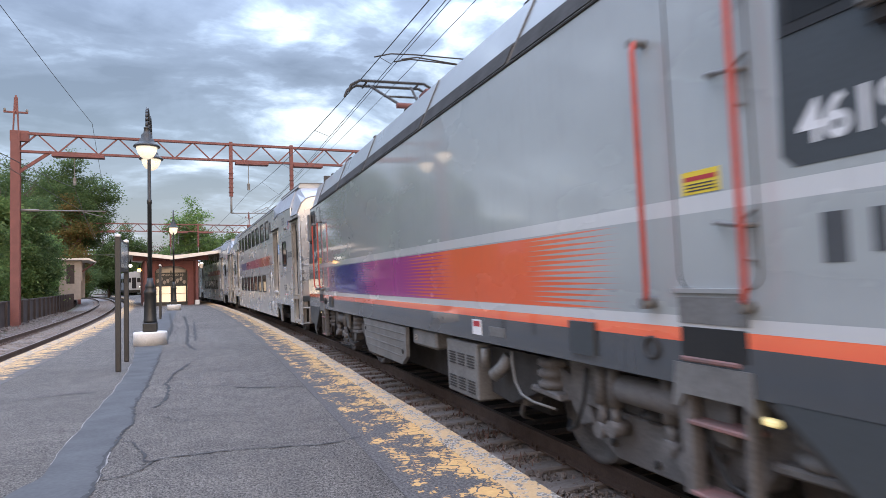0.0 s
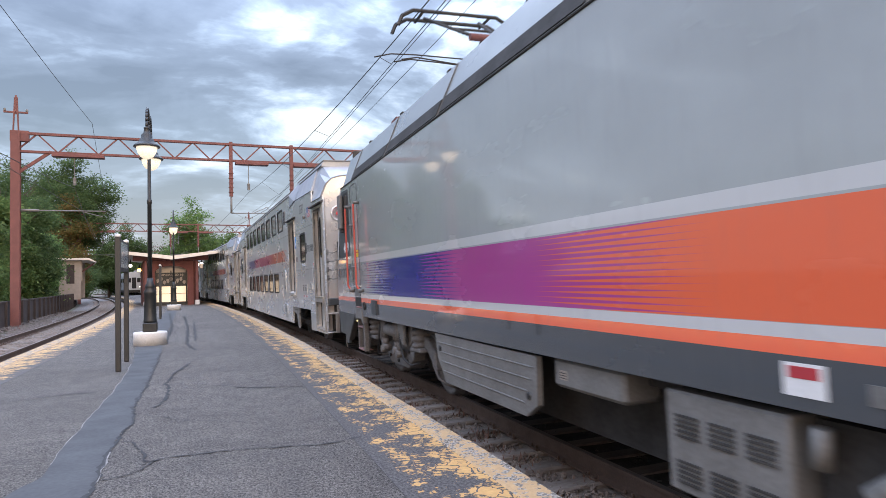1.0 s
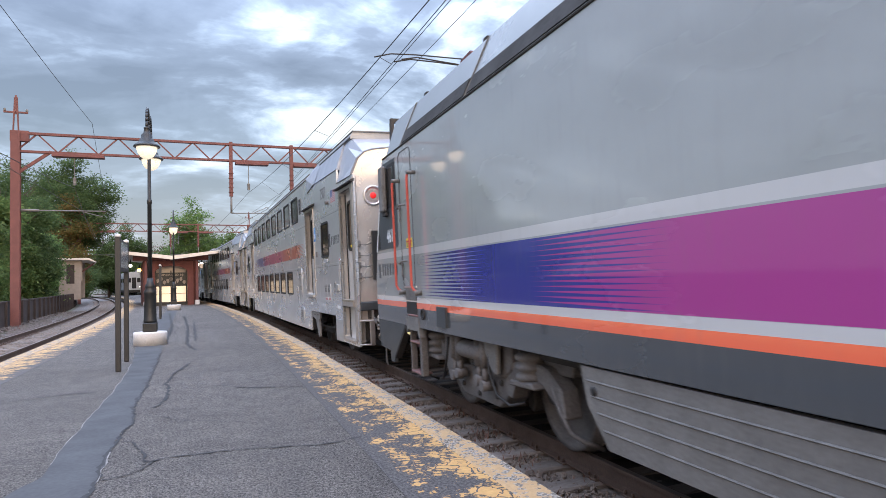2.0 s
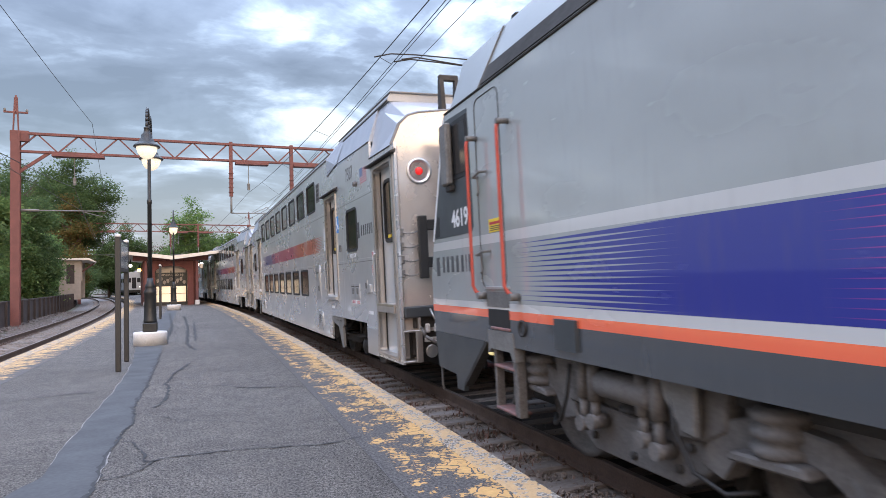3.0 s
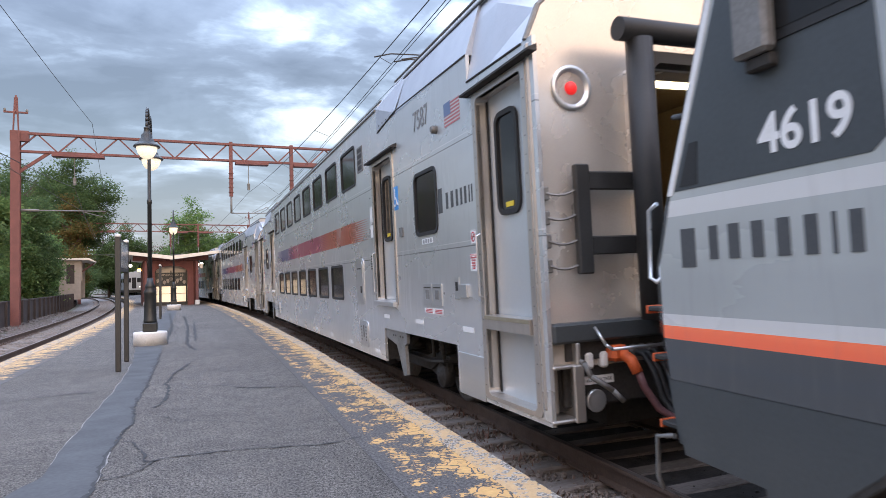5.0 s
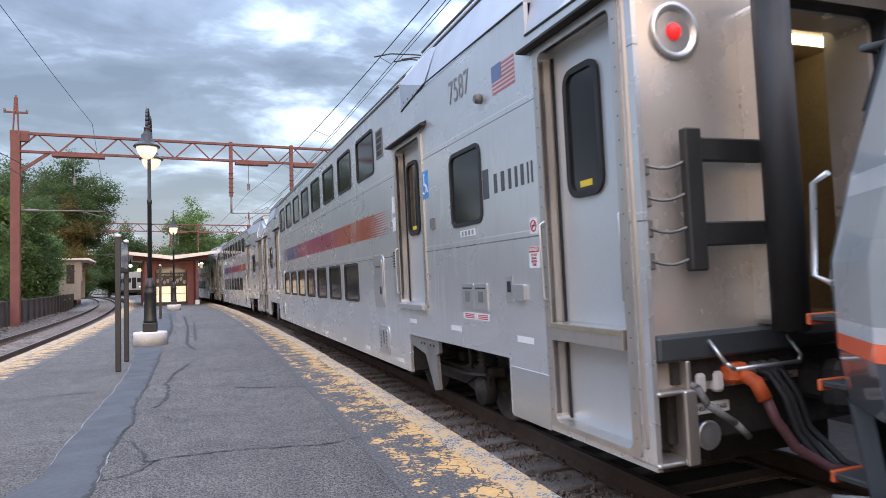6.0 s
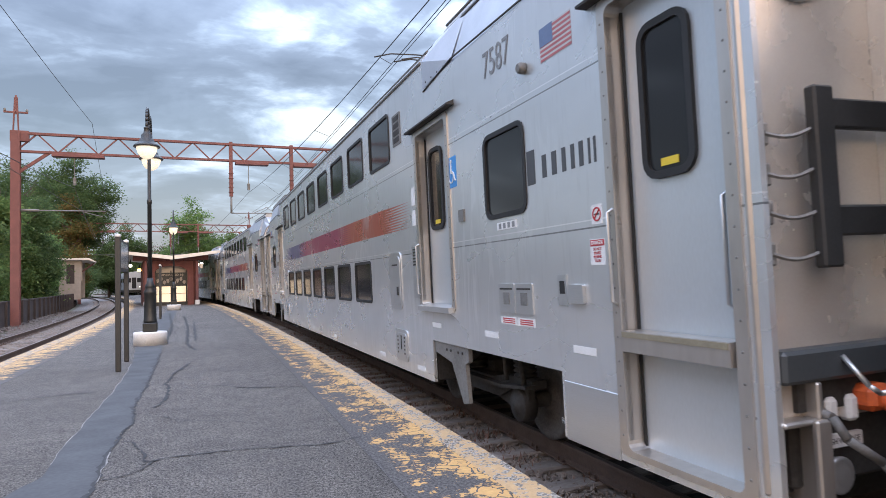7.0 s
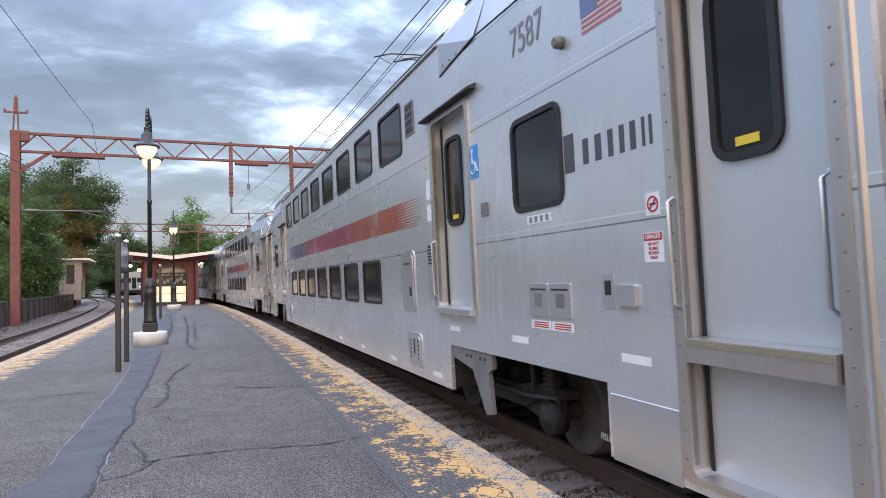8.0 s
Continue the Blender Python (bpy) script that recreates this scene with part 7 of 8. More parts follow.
# ---- lamps, signs, buildings ----
def build_lamp(m):
    g = thing("street_lamp", "black twin-arm cast-iron platform lamp, lit", "street lamp", m, group="platform lamps")
    bm = bmesh.new()
    lathe(bm, [(0.40, 0.0), (0.40, 0.30), (0.39, 0.325), (0.0, 0.33)], 28)
    part("plinth", bm, CONCRETE, g, "whitewashed round concrete plinth")
    bm = bmesh.new()
    soft_box(bm, -0.17, 0.17, -0.17, 0.17, 0.33, 0.56, 0.02)
    part("foot", bm, POST_BLACK, g)
    bm = bmesh.new()
    lathe(bm, [(0.16, 0.56), (0.16, 0.62), (0.145, 0.66), (0.135, 1.25), (0.15, 1.30), (0.15, 1.36), (0.11, 1.42), (0.12, 1.46), (0.12, 1.5), (0.085, 1.56), (0.07, 1.7)], 24)
    for v in bm.verts:
        if 0.64 < v.co.z < 1.27:
            k = round(math.atan2(v.co.y, v.co.x) / (2 * math.pi / 24))
            f = 1.04 if k % 2 else 0.93
            v.co.x, v.co.y = v.co.x * f, v.co.y * f
    part("base", bm, POST_BLACK, g, "fluted cast-iron base")
    bm = bmesh.new()
    lathe(bm, [(0.055, 1.68), (0.05, 3.6), (0.062, 3.62), (0.062, 3.7), (0.045, 3.72), (0.04, 5.1), (0.02, 5.6)], 16)
    part("shaft", bm, POST_BLACK, g)
    for sy in (-1, 1):
        bm = bmesh.new()
        pts = [(0, 0, 4.95)]
        for k in range(13):
            a = math.pi * k / 12
            pts.append((0, sy * (0.42 - 0.42 * math.cos(a)), 5.55 + 0.42 * math.sin(a)))
        pts.append((0, sy * 0.84, 5.38))
        bent_rod(bm, pts, 0.032, 8)
        part("arm", bm, POST_BLACK, g)
        hd = new("lantern")
        hd.parent = g
        hd.matrix_basis = pose(0, sy * 0.84, 0)
        bm = bmesh.new()
        lathe(bm, [(0.30, 4.90), (0.31, 4.915), (0.29, 4.95), (0.22, 5.0), (0.18, 5.04), (0.17, 5.09), (0.13, 5.12), (0.13, 5.2), (0.075, 5.26), (0.06, 5.36), (0.075, 5.38), (0.03, 5.42)], 24)
        part("hood", bm, POST_BLACK, hd)
        bm = bmesh.new()
        lathe(bm, [(0.235, 4.93), (0.24, 4.88), (0.215, 4.78), (0.15, 4.67), (0.06, 4.615), (0.01, 4.61)], 24)
        part("globe", bm, BULB, hd, "glowing frosted glass globe")
    return g


def build_sign_board(m, label):
    g = thing("notice_board", label, "notice board", m, group="platform notice boards")
    for y in (0.0, 1.62):
        bm = bmesh.new()
        soft_box(bm, -0.045, 0.045, y - 0.045, y + 0.045, 0, 2.38, 0.008)
        part("post", bm, POST_GREY, g)
        bm = bmesh.new()
        lathe(bm, [(0.055, 2.38), (0.05, 2.42), (0.02, 2.44)], 10, pose(0, y, 0))
        part("post_cap", bm, CONCRETE, g)
    bm = bmesh.new()
    soft_box(bm, -0.035, 0.035, 0.045, 1.575, 1.78, 2.36, 0.01)
    part("panel", bm, POST_GREY, g)
    for sx in (-1, 1):
        bm = bmesh.new()
        quad_box(bm, *sorted((sx * 0.035, sx * 0.04)), 0.12, 1.5, 1.84, 2.31)
        part("glazing", bm, material_pane(), g, "glazed pale notice panel")
    return g


def material_pane():
    if "pane" not in ONCE:
        ONCE["pane"] = glass_mat("notice_glazing", (0.22, 0.24, 0.25), 0.1)
    return ONCE["pane"]


def build_shelter(m):
    """Small brick waiting shelter with an arched front and a butterfly roof."""
    g = thing("waiting_shelter", "dark red waiting shelter with butterfly canopy roof", "shelter", m)
    # front wall with an arched opening: local x across, y away from the viewer
    bm = bmesh.new()
    w0, w1, top = -1.55, 1.55, 3.35
    arch = [(1.12, 0.0), (1.12, 2.45)] + [(1.12 * math.cos(radians(a)) , 2.45 + 0.5 * math.sin(radians(a))) for a in range(10, 180, 10)] + [(-1.12, 2.45), (-1.12, 0.0)]
    pts = [(w1, 0), (w1, top), (w0, top), (w0, 0)] + arch[::-1]
    prism(bm, pts, "y", 0, 0.25)
    part("front_wall", bm, BRICK_RED, g)
    bm = bmesh.new()
    quad_box(bm, -1.9, -1.7, 0.2, 12, 0, top)
    quad_box(bm, 1.6, 1.8, 0.2, 12, 0, top)
    quad_box(bm, -1.7, 1.6, 11.75, 12, 0, top)
    part("side_wall", bm, BRICK_RED, g)
    bm = bmesh.new()
    quad_box(bm, -1.4, 1.4, 0.6, 0.7, 0, 3.2)
    part("inner_wall", bm, PLASTER, g, "cream inner wall")
    bm = bmesh.new()
    quad_box(bm, -1.08, 1.08, 0.52, 0.56, 1.5, 2.45)
    part("sign_panel", bm, POST_BLACK, g, "black name board with pale lettering")
    m2 = Matrix(((1, 0, 0, 0), (0, 0, -1, 0), (0, 1, 0, 0), (0, 0, 0, 1)))
    writing("name_lettering", "MAPLEWOOD, NJ", 0.23, PLASTER, g, Matrix.Translation((0, 0.512, 2.27)) @ m2, "pale place-name lettering", 0.95)
    rnd = random.Random(9)
    for k in range(9):
        bm = bmesh.new()
        x, z = -0.92 + 0.23 * k, 1.85 + 0.15 * math.sin(k * 2.1)
        pl = [(x + 0.13 * math.cos(a) * rnd.uniform(0.6, 1.1), z + 0.2 * math.sin(a) * rnd.uniform(0.6, 1.1)) for a in [2 * math.pi * i / 9 for i in range(9)]]
        prism(bm, pl, "y", 0.508, 0.52)
        part("cut_out", bm, TAN_WALL, g)
    bm = bmesh.new()
    for x in (-1.1, -0.05, 1.02):
        quad_box(bm, x, x + 0.08, 0.46, 0.5, 0.15, 2.6)
    quad_box(bm, -1.1, 1.1, 0.46, 0.5, 1.42, 1.5)
    quad_box(bm, -1.1, 1.1, 0.46, 0.5, 0.85, 0.88)
    part("glazing_bar", bm, POST_GREY, g)
    for x in (-1.02, 0.03):
        bm = bmesh.new()
        quad_box(bm, x, x + 0.99, 0.47, 0.49, 0.25, 1.42)
        part("lit_panel", bm, LIT_PANEL, g, "back-lit cream panel")
    bm = bmesh.new()
    quad_box(bm, -1.25, 1.25, 0.40, 0.52, 0, 0.25)
    part("plinth", bm, POST_BLACK, g)
    for x in (-1.75, 1.75):
        bm = bmesh.new()
        soft_box(bm, x - 0.1, x + 0.1, -0.5, -0.3, 0.35, 3.3, 0.02)
        part("canopy_post", bm, RUST, g)
        bm = bmesh.new()
        soft_box(bm, x - 0.16, x + 0.16, -0.56, -0.24, 0, 0.35, 0.02)
        part("post_base", bm, CONCRETE, g)
    # butterfly roof, thin and wide
    for sx in (-1, 1):
        bm = bmesh.new()
        tip = 3.5 if sx < 0 else 3.35
        prism(bm, [(0, 3.42), (sx * tip, 3.88), (sx * tip, 4.02), (0, 3.62)], "y", -1.0, 14)
        part("roof_slab", bm, ROOF_WHITE, g, "pale boarded butterfly roof")
        bm = bmesh.new()
        prism(bm, [(0, 3.38), (sx * tip, 3.84), (sx * (tip + 0.04), 4.06), (0, 3.66)], "y", -1.08, -1.0)
        part("fascia", bm, ROOF_WHITE, g)
        bm = bmesh.new()
        prism(bm, [(sx * 0.1, 3.36), (sx * 2.6, 3.36), (sx * 2.6, 3.74), (sx * 0.1, 3.44)], "y", -0.2, 0.25)
        part("gable_infill", bm, BRICK_RED, g)
    for x, y, z, mat, lab in ((-2.15, 2.3, 2.73, BULB_ORANGE, "orange lamp under the canopy"), (-2.75, 5.0, 3.15, BULB_WHITE, "white lamp under the canopy"),
                              (1.98, 1.8, 3.08, BULB_WHITE, "white lamp under the canopy"), (2.5, 4.0, 3.2, BULB_WHITE, "white lamp under the canopy")):
        lp = new("canopy_lamp")
        lp.parent = g
        lp.matrix_basis = pose(x, y, z)
        tagged(lp, lab)
        bm = bmesh.new()
        lathe(bm, [(0.03, 0.14), (0.12, 0.06), (0.15, -0.02), (0.12, -0.10), (0.04, -0.14)], 12)
        part("globe", bm, mat, lp)
        bm = bmesh.new()
        lathe(bm, [(0.16, 0.10), (0.14, 0.15), (0.06, 0.18), (0.03, 0.5)], 12)
        part("shade", bm, POST_BLACK, lp)
    bm = bmesh.new()
    soft_box(bm, 1.95, 2.2, -0.32, 0.0, 2.7, 3.05, 0.03)
    part("loudspeaker", bm, ROOF_WHITE, g)
    return g


LIT_PANEL = glow("lit_panel", (1.0, 0.86, 0.62), 0.36)


def build_left_shelter(m):
    g = thing("trackside_shelter", "tan rendered trackside shelter with flat roof", "shelter", m)
    bm = bmesh.new()
    quad_box(bm, -2.6, -2.4, 0, 9, 0, 4.2)
    quad_box(bm, -2.4, -1.9, 0, 0.25, 0, 4.2)
    quad_box(bm, -1.15, -0.55, 0, 0.25, 0, 4.2)
    quad_box(bm, -1.9, -1.15, 0, 0.25, 0, 1.7)
    quad_box(bm, -1.9, -1.15, 0, 0.25, 3.7, 4.2)
    quad_box(bm, -2.4, -0.05, 8.75, 9, 0, 4.2)
    part("wall", bm, TAN_WALL, g)
    bm = bmesh.new()
    quad_box(bm, -1.9, -1.15, 0.1, 0.14, 1.7, 3.7)
    part("shutter", bm, WALL_DARK, g, "dark brown shutter")
    bm = bmesh.new()
    quad_box(bm, -0.62, -0.55, 0.25, 8.9, 0.0, 1.9)
    part("parapet", bm, TAN_WALL, g)
    for y in (0.3, 2.4, 4.5, 6.6, 8.7):
        bm = bmesh.new()
        soft_box(bm, -0.62, -0.42, y - 0.1, y + 0.1, 1.9, 4.2, 0.02)
        part("column", bm, TAN_WALL, g)
    for y in (1.4, 3.5, 5.6, 7.7):
        bm = bmesh.new()
        for k in range(6):
            rod(bm, (-0.5, y - 0.8 + 0.32 * k, 1.9), (-0.5, y - 0.8 + 0.32 * k, 2.7), 0.02, 5)
        rod(bm, (-0.5, y - 0.9, 2.7), (-0.5, y + 0.9, 2.7), 0.03, 5)
        part("railing", bm, POST_GREY, g)
    bm = bmesh.new()
    prism(bm, [(-3.0, 4.2), (0.2, 4.2), (0.9, 3.9), (0.9, 4.0), (0.2, 4.42), (-3.0, 4.42)], "y", -0.4, 9.4)
    part("roof", bm, ROOF_WHITE, g, "pale flat roof")
    for y in (0.2, 4.5, 8.8):
        bm = bmesh.new()
        rod(bm, (-0.45, y, 3.0), (0.75, y, 3.95), 0.05, 5)
        part("bracket", bm, RUST, g)
    return g


# ---- trees ----
def leaf_cloud(blobs, count, size, seed, flat=0.75):
    """Many small tilted leaves in clumps spread over ellipsoids (centre, radii)."""
    rnd = random.Random(seed)
    total = sum(b[1][0] * b[1][1] * b[1][2] for b in blobs) ** 1
    vs, fs = [], []
    for (c, r) in blobs:
        n = int(count * (r[0] * r[1] * r[2]) / total)
        nc = max(5, n // 26)
        for _ in range(nc):
            d = Vector((rnd.gauss(0, 1), rnd.gauss(0, 1), rnd.gauss(0, 1))).normalized()
            k = rnd.uniform(0.35, 1.05) ** 0.8
            if d.z < -0.55:
                d.z *= 0.4
            q = Vector((c[0] + d.x * r[0] * k, c[1] + d.y * r[1] * k, c[2] + d.z * r[2] * k))
            cr = size * rnd.uniform(2.0, 4.2)
            for _ in range(26):
                o = Vector((rnd.gauss(0, 0.5), rnd.gauss(0, 0.5), rnd.gauss(0, 0.36))) * cr
                s = size * rnd.uniform(0.6, 1.3)
                rot = Euler((rnd.uniform(-0.9, 0.9), rnd.uniform(-0.9, 0.9), rnd.random() * 6.3)).to_matrix()
                b = len(vs)
                for lx, ly, lz in ((-0.5, 0, 0), (0, -0.32, 0.06), (0.55, 0, 0), (0, 0.32, 0.06)):
                    p = q + o + rot @ Vector((lx * s, ly * s, lz * s))
                    vs.append(p[:])
                fs.append((b, b + 1, b + 2, b + 3))
    return vs, fs


def limbs(bm, base, top, r, seed, spread, n=6):
    rnd = random.Random(seed)
    base, top = Vector(base), Vector(top)
    pts = [base]
    k = 5
    for i in range(1, k + 1):
        pts.append(base.lerp(top, i / k) + Vector((rnd.uniform(-0.15, 0.15), rnd.uniform(-0.15, 0.15), 0)) * (spread * 0.25))
    for i in range(k):
        rod(bm, pts[i], pts[i + 1], r * (1 - 0.8 * i / k), 8, r * (1 - 0.8 * (i + 1) / k))
    for j in range(n):
        f = 0.4 + 0.55 * j / n
        p = base.lerp(top, f)
        a = rnd.random() * 6.28
        q = p + Vector((math.cos(a) * spread * rnd.uniform(0.5, 0.95), math.sin(a) * spread * rnd.uniform(0.5, 0.95), spread * rnd.uniform(0.25, 0.7)))
        mid = p.lerp(q, 0.5) + Vector((0, 0, -0.08 * spread))
        rod(bm, p, mid, r * 0.35, 6, r * 0.22)
        rod(bm, mid, q, r * 0.22, 6, r * 0.06)
        for _ in range(2):
            t = mid.lerp(q, rnd.uniform(0.3, 0.9))
            rod(bm, t, t + Vector((rnd.uniform(-1, 1), rnd.uniform(-1, 1), rnd.uniform(0.2, 1))) * spread * 0.35, r * 0.1, 5, r * 0.03)


def build_tree(x, y, z0, height, width, mat, seed, leaves, size, label, crown_from=0.35, blobs=None, name="tree", sparse=False):
    g = thing(name, label, "tree" if name == "tree" else "bush", pose(x, y, z0), group="trees beside the line")
    rnd = random.Random(seed)
    bm = bmesh.new()
    limbs(bm, (0, 0, 0), (rnd.uniform(-0.4, 0.4), 0, height * 0.74), max(0.12, height * 0.022), seed, width * 0.42, 7)
    part("trunk", bm, BARK, g)
    if blobs is None:
        blobs = []
        nb = 9 if not sparse else 7
        for k in range(nb):
            f = k / (nb - 1)
            zz = height * (crown_from + (0.98 - crown_from) * f)
            wr = width * 0.5 * math.sin(math.pi * min(0.92, 0.25 + 0.72 * f)) ** 0.8
            a = k * 2.4 + rnd.random()
            off = wr * rnd.uniform(0.25, 0.6)
            rr = wr * rnd.uniform(0.55, 0.8)
            blobs.append(((math.cos(a) * off, math.sin(a) * off, zz - rr * 0.5), (rr, rr, rr * 0.72)))
    vs, fs = leaf_cloud(blobs, leaves, size, seed)
    me = bpy.data.meshes.new("crown")
    me.from_pydata(vs, [], fs)
    me.materials.append(mat)
    o = new("crown", me)
    o.parent = g
    return g


def build_bush(x, y, z0, w, d, h, mat, seed, leaves, size, label):
    g = thing("bush", label, "bush", pose(x, y, z0), group="bushes on the bank")
    rnd = random.Random(seed)
    bm = bmesh.new()
    for k in range(5):
        a = rnd.random() * 6.28
        rod(bm, (0, 0, -0.3), (math.cos(a) * w * 0.3, math.sin(a) * d * 0.3, h * 0.7), 0.05, 5, 0.015)
    part("stems", bm, BARK, g)
    blobs = []
    for k in range(6):
        a = rnd.random() * 6.28
        f = rnd.uniform(0.1, 0.6)
        r = rnd.uniform(0.45, 0.7)
        blobs.append(((math.cos(a) * w * 0.5 * f, math.sin(a) * d * 0.5 * f, h * rnd.uniform(0.3, 0.65)), (w * 0.5 * r, d * 0.5 * r, h * 0.4 * r + 0.2)))
    vs, fs = leaf_cloud(blobs, leaves, size, seed)
    me = bpy.data.meshes.new("foliage")
    me.from_pydata(vs, [], fs)
    me.materials.append(mat)
    o = new("foliage", me)
    o.parent = g
    return g


# ---- the place, put together ----
build_ground()
build_platform()
build_track(XT, CANT, "rusty rails on weathered wooden ties")
build_track(XL, 0.0, "worn rails on grey ties, curving away")
stones("ballast_stones", 2.3, 3.2, 0.0, 30, 5200, -0.435, 0.032, BALLAST, "loose brown ballast stones between the ties", 5)
stones("ballast_stones", 3.35, 4.7, 0.0, 30, 3000, -0.425, 0.032, OILY_SHADE, "ballast stones between the rails, blackened by oil and painted shade", 6)
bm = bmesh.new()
# oil and shade between the rails; beyond them the train's shade, as colour
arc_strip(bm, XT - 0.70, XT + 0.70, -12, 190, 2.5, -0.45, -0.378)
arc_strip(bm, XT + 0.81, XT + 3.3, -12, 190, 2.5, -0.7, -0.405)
tagged(part("oil_and_shade_ballast", bm, OILY_SHADE), "ballast blackened by oil between the rails, by painted shade beyond", "ballast", kind="structure")
stones("ballast_stones", -9.0, -4.9, 14, 60, 6500, -0.42, 0.05, BALLAST_GREY, "loose grey ballast stones beside the rails", 7)

# dry weeds between the platform and the near rail
rnd = random.Random(31)
vs, fs = [], []
for _ in range(80):
    p = arc(rnd.uniform(2.6, 3.18), 2.5 + 22 * rnd.random() ** 1.3)
    for _ in range(16):
        h, a, lean = rnd.uniform(0.03, 0.09), rnd.random() * 6.3, rnd.uniform(0.3, 1.2)
        q = p + Vector((rnd.gauss(0, 0.06), rnd.gauss(0, 0.06), -0.41))
        tip = q + Vector((math.cos(a) * lean * h, math.sin(a) * lean * h, h))
        o = Vector((-math.sin(a), math.cos(a), 0)) * rnd.uniform(0.003, 0.007)
        k = len(vs)
        vs += [(q - o)[:], (q + o)[:], ((q + tip) / 2 + o * 1.6)[:], tip[:], ((q + tip) / 2 - o * 1.6)[:]]
        fs.append((k, k + 1, k + 2, k + 3, k + 4))
me = bpy.data.meshes.new("dry_weeds")
me.from_pydata(vs, [], fs)
me.materials.append(WEED)
tagged(new("dry_weeds", me), "dry reddish weeds among the ballast", "weeds", kind="stuff")

for s0, lab in ((40.0, "rust-red lattice portal over both tracks"), (95.0, "distant rust-red lattice portal"), (150.0, "distant rust-red lattice portal")):
    pt = build_portal(s0, -8.65, 12.6, 9.75, 0.97, 11, hangers=((2.15, 5.65, 2.1), (5.7, 5.65, -1.6)),
                      plates=((-7.0, -4.5), (2.4, 4.3), (5.8, 7.6)), droppers=((3.15, 6.95), (-5.95, 6.95)), label=lab)
    bm = bmesh.new()
    rod(bm, (-8.5, 0, 5.66), (-4.45, 0, 5.66), 0.03, 6)
    rod(bm, (-8.45, 0, 5.66), (-7.6, 0, 5.66), 0.07, 8)
    rod(bm, (-5.6, 0, 5.62), (-4.6, 0, 5.35), 0.02, 6)
    part("cantilever_arm", bm, UNDER_LIGHT, pt)


def span_wire(name, x, z, sag, r, label, lateral=0.0):
    """A wire that runs straight from portal to portal, hanging by its sag between them."""
    pts = []
    for k in range(-1, 3):
        a, b = arc(x + (lateral if k < 0 else 0), 40.0 + 55.0 * k), arc(x, 95.0 + 55.0 * k)
        for i in range(16):
            f = i / 16
            p = a.lerp(b, f)
            pts.append((p.x, p.y, z - sag * 4 * f * (1 - f)))
    return wire(name, pts, r, label)


span_wire("contact_wire", 4.20, 5.92, 0.05, 0.008, "dark overhead contact wire")
span_wire("contact_wire", 4.32, 5.98, 0.05, 0.007, "dark overhead contact wire")
span_wire("messenger_wire", 3.15, 6.92, 0.95, 0.010, "dark sagging messenger wire", 1.6)
span_wire("feeder_wire", 5.9, 7.6, 0.4, 0.008, "thin dark overhead wire")
span_wire("contact_wire", -5.6, 5.66, 0.05, 0.011, "dark overhead contact wire")
span_wire("messenger_wire", -5.95, 6.92, 0.95, 0.014, "dark sagging messenger wire")
span_wire("feeder_wire", -5.1, 10.5, 0.5, 0.012, "thin overhead feeder wire")
for k in range(-1, 2):
    for i in range(1, 8):
        f = i / 8
        for x, xm, lat in ((4.2, 3.15, 1.6), (-5.6, -5.95, 0.0)):
            a, b = arc(x, 40.0 + 55.0 * k), arc(x, 95.0 + 55.0 * k)
            c, e = arc(xm + (lat if k < 0 else 0), 40.0 + 55.0 * k), arc(xm, 95.0 + 55.0 * k)
            p, q = a.lerp(b, f), c.lerp(e, f)
            zs = 4 * f * (1 - f)
            zc = 5.92 if x > 0 else 5.66
            wire("dropper_wire", [(p.x, p.y, zc - 0.05 * zs), (q.x, q.y, 6.92 - 0.95 * zs)], 0.006, "thin vertical dropper wire")

# pull-off arms that hold the wires on the curve, on a mast beyond the track
po = thing("catenary_mast", "grey mast with curved pull-off arms", "catenary mast", arc_pose(0, 12.6))
bm = bmesh.new()
i_post(bm, 8.6, 0, -0.6, 8.2, 0.3)
part("mast", bm, RUST, po)
for z, x0, dy in ((6.02, 3.15, 0.0), (5.78, 3.42, -0.5), (5.70, 3.45, -0.9)):
    bm = bmesh.new()
    bent_rod(bm, [(x0, dy, z), (x0 + 0.35, dy * 0.9, z + 0.10), (x0 + 0.9, dy * 0.7, z + 0.13), (6.2, dy * 0.3, z + 0.15), (8.5, 0, z - 0.2)], 0.014, 6)
    part("pull_off_arm", bm, UNDER, po)

build_lamp(pose(-1.72, 18.0, 0, 0, 0, 2))
build_lamp(pose(-2.70, 42.0, 0, 0, 0, 4))
build_sign_board(pose(-1.73, 12.66, 0, 0, 0, 2.5), "dark framed notice board on two posts")
build_sign_board(pose(-2.58, 31.3, 0, 0, 0, 4), "small dark notice board further along the platform")
build_shelter(pose(-3.50, 52.0, 0, 0, 0, 7))
build_left_shelter(arc_pose(-7.7, 80, 0.25, 2))



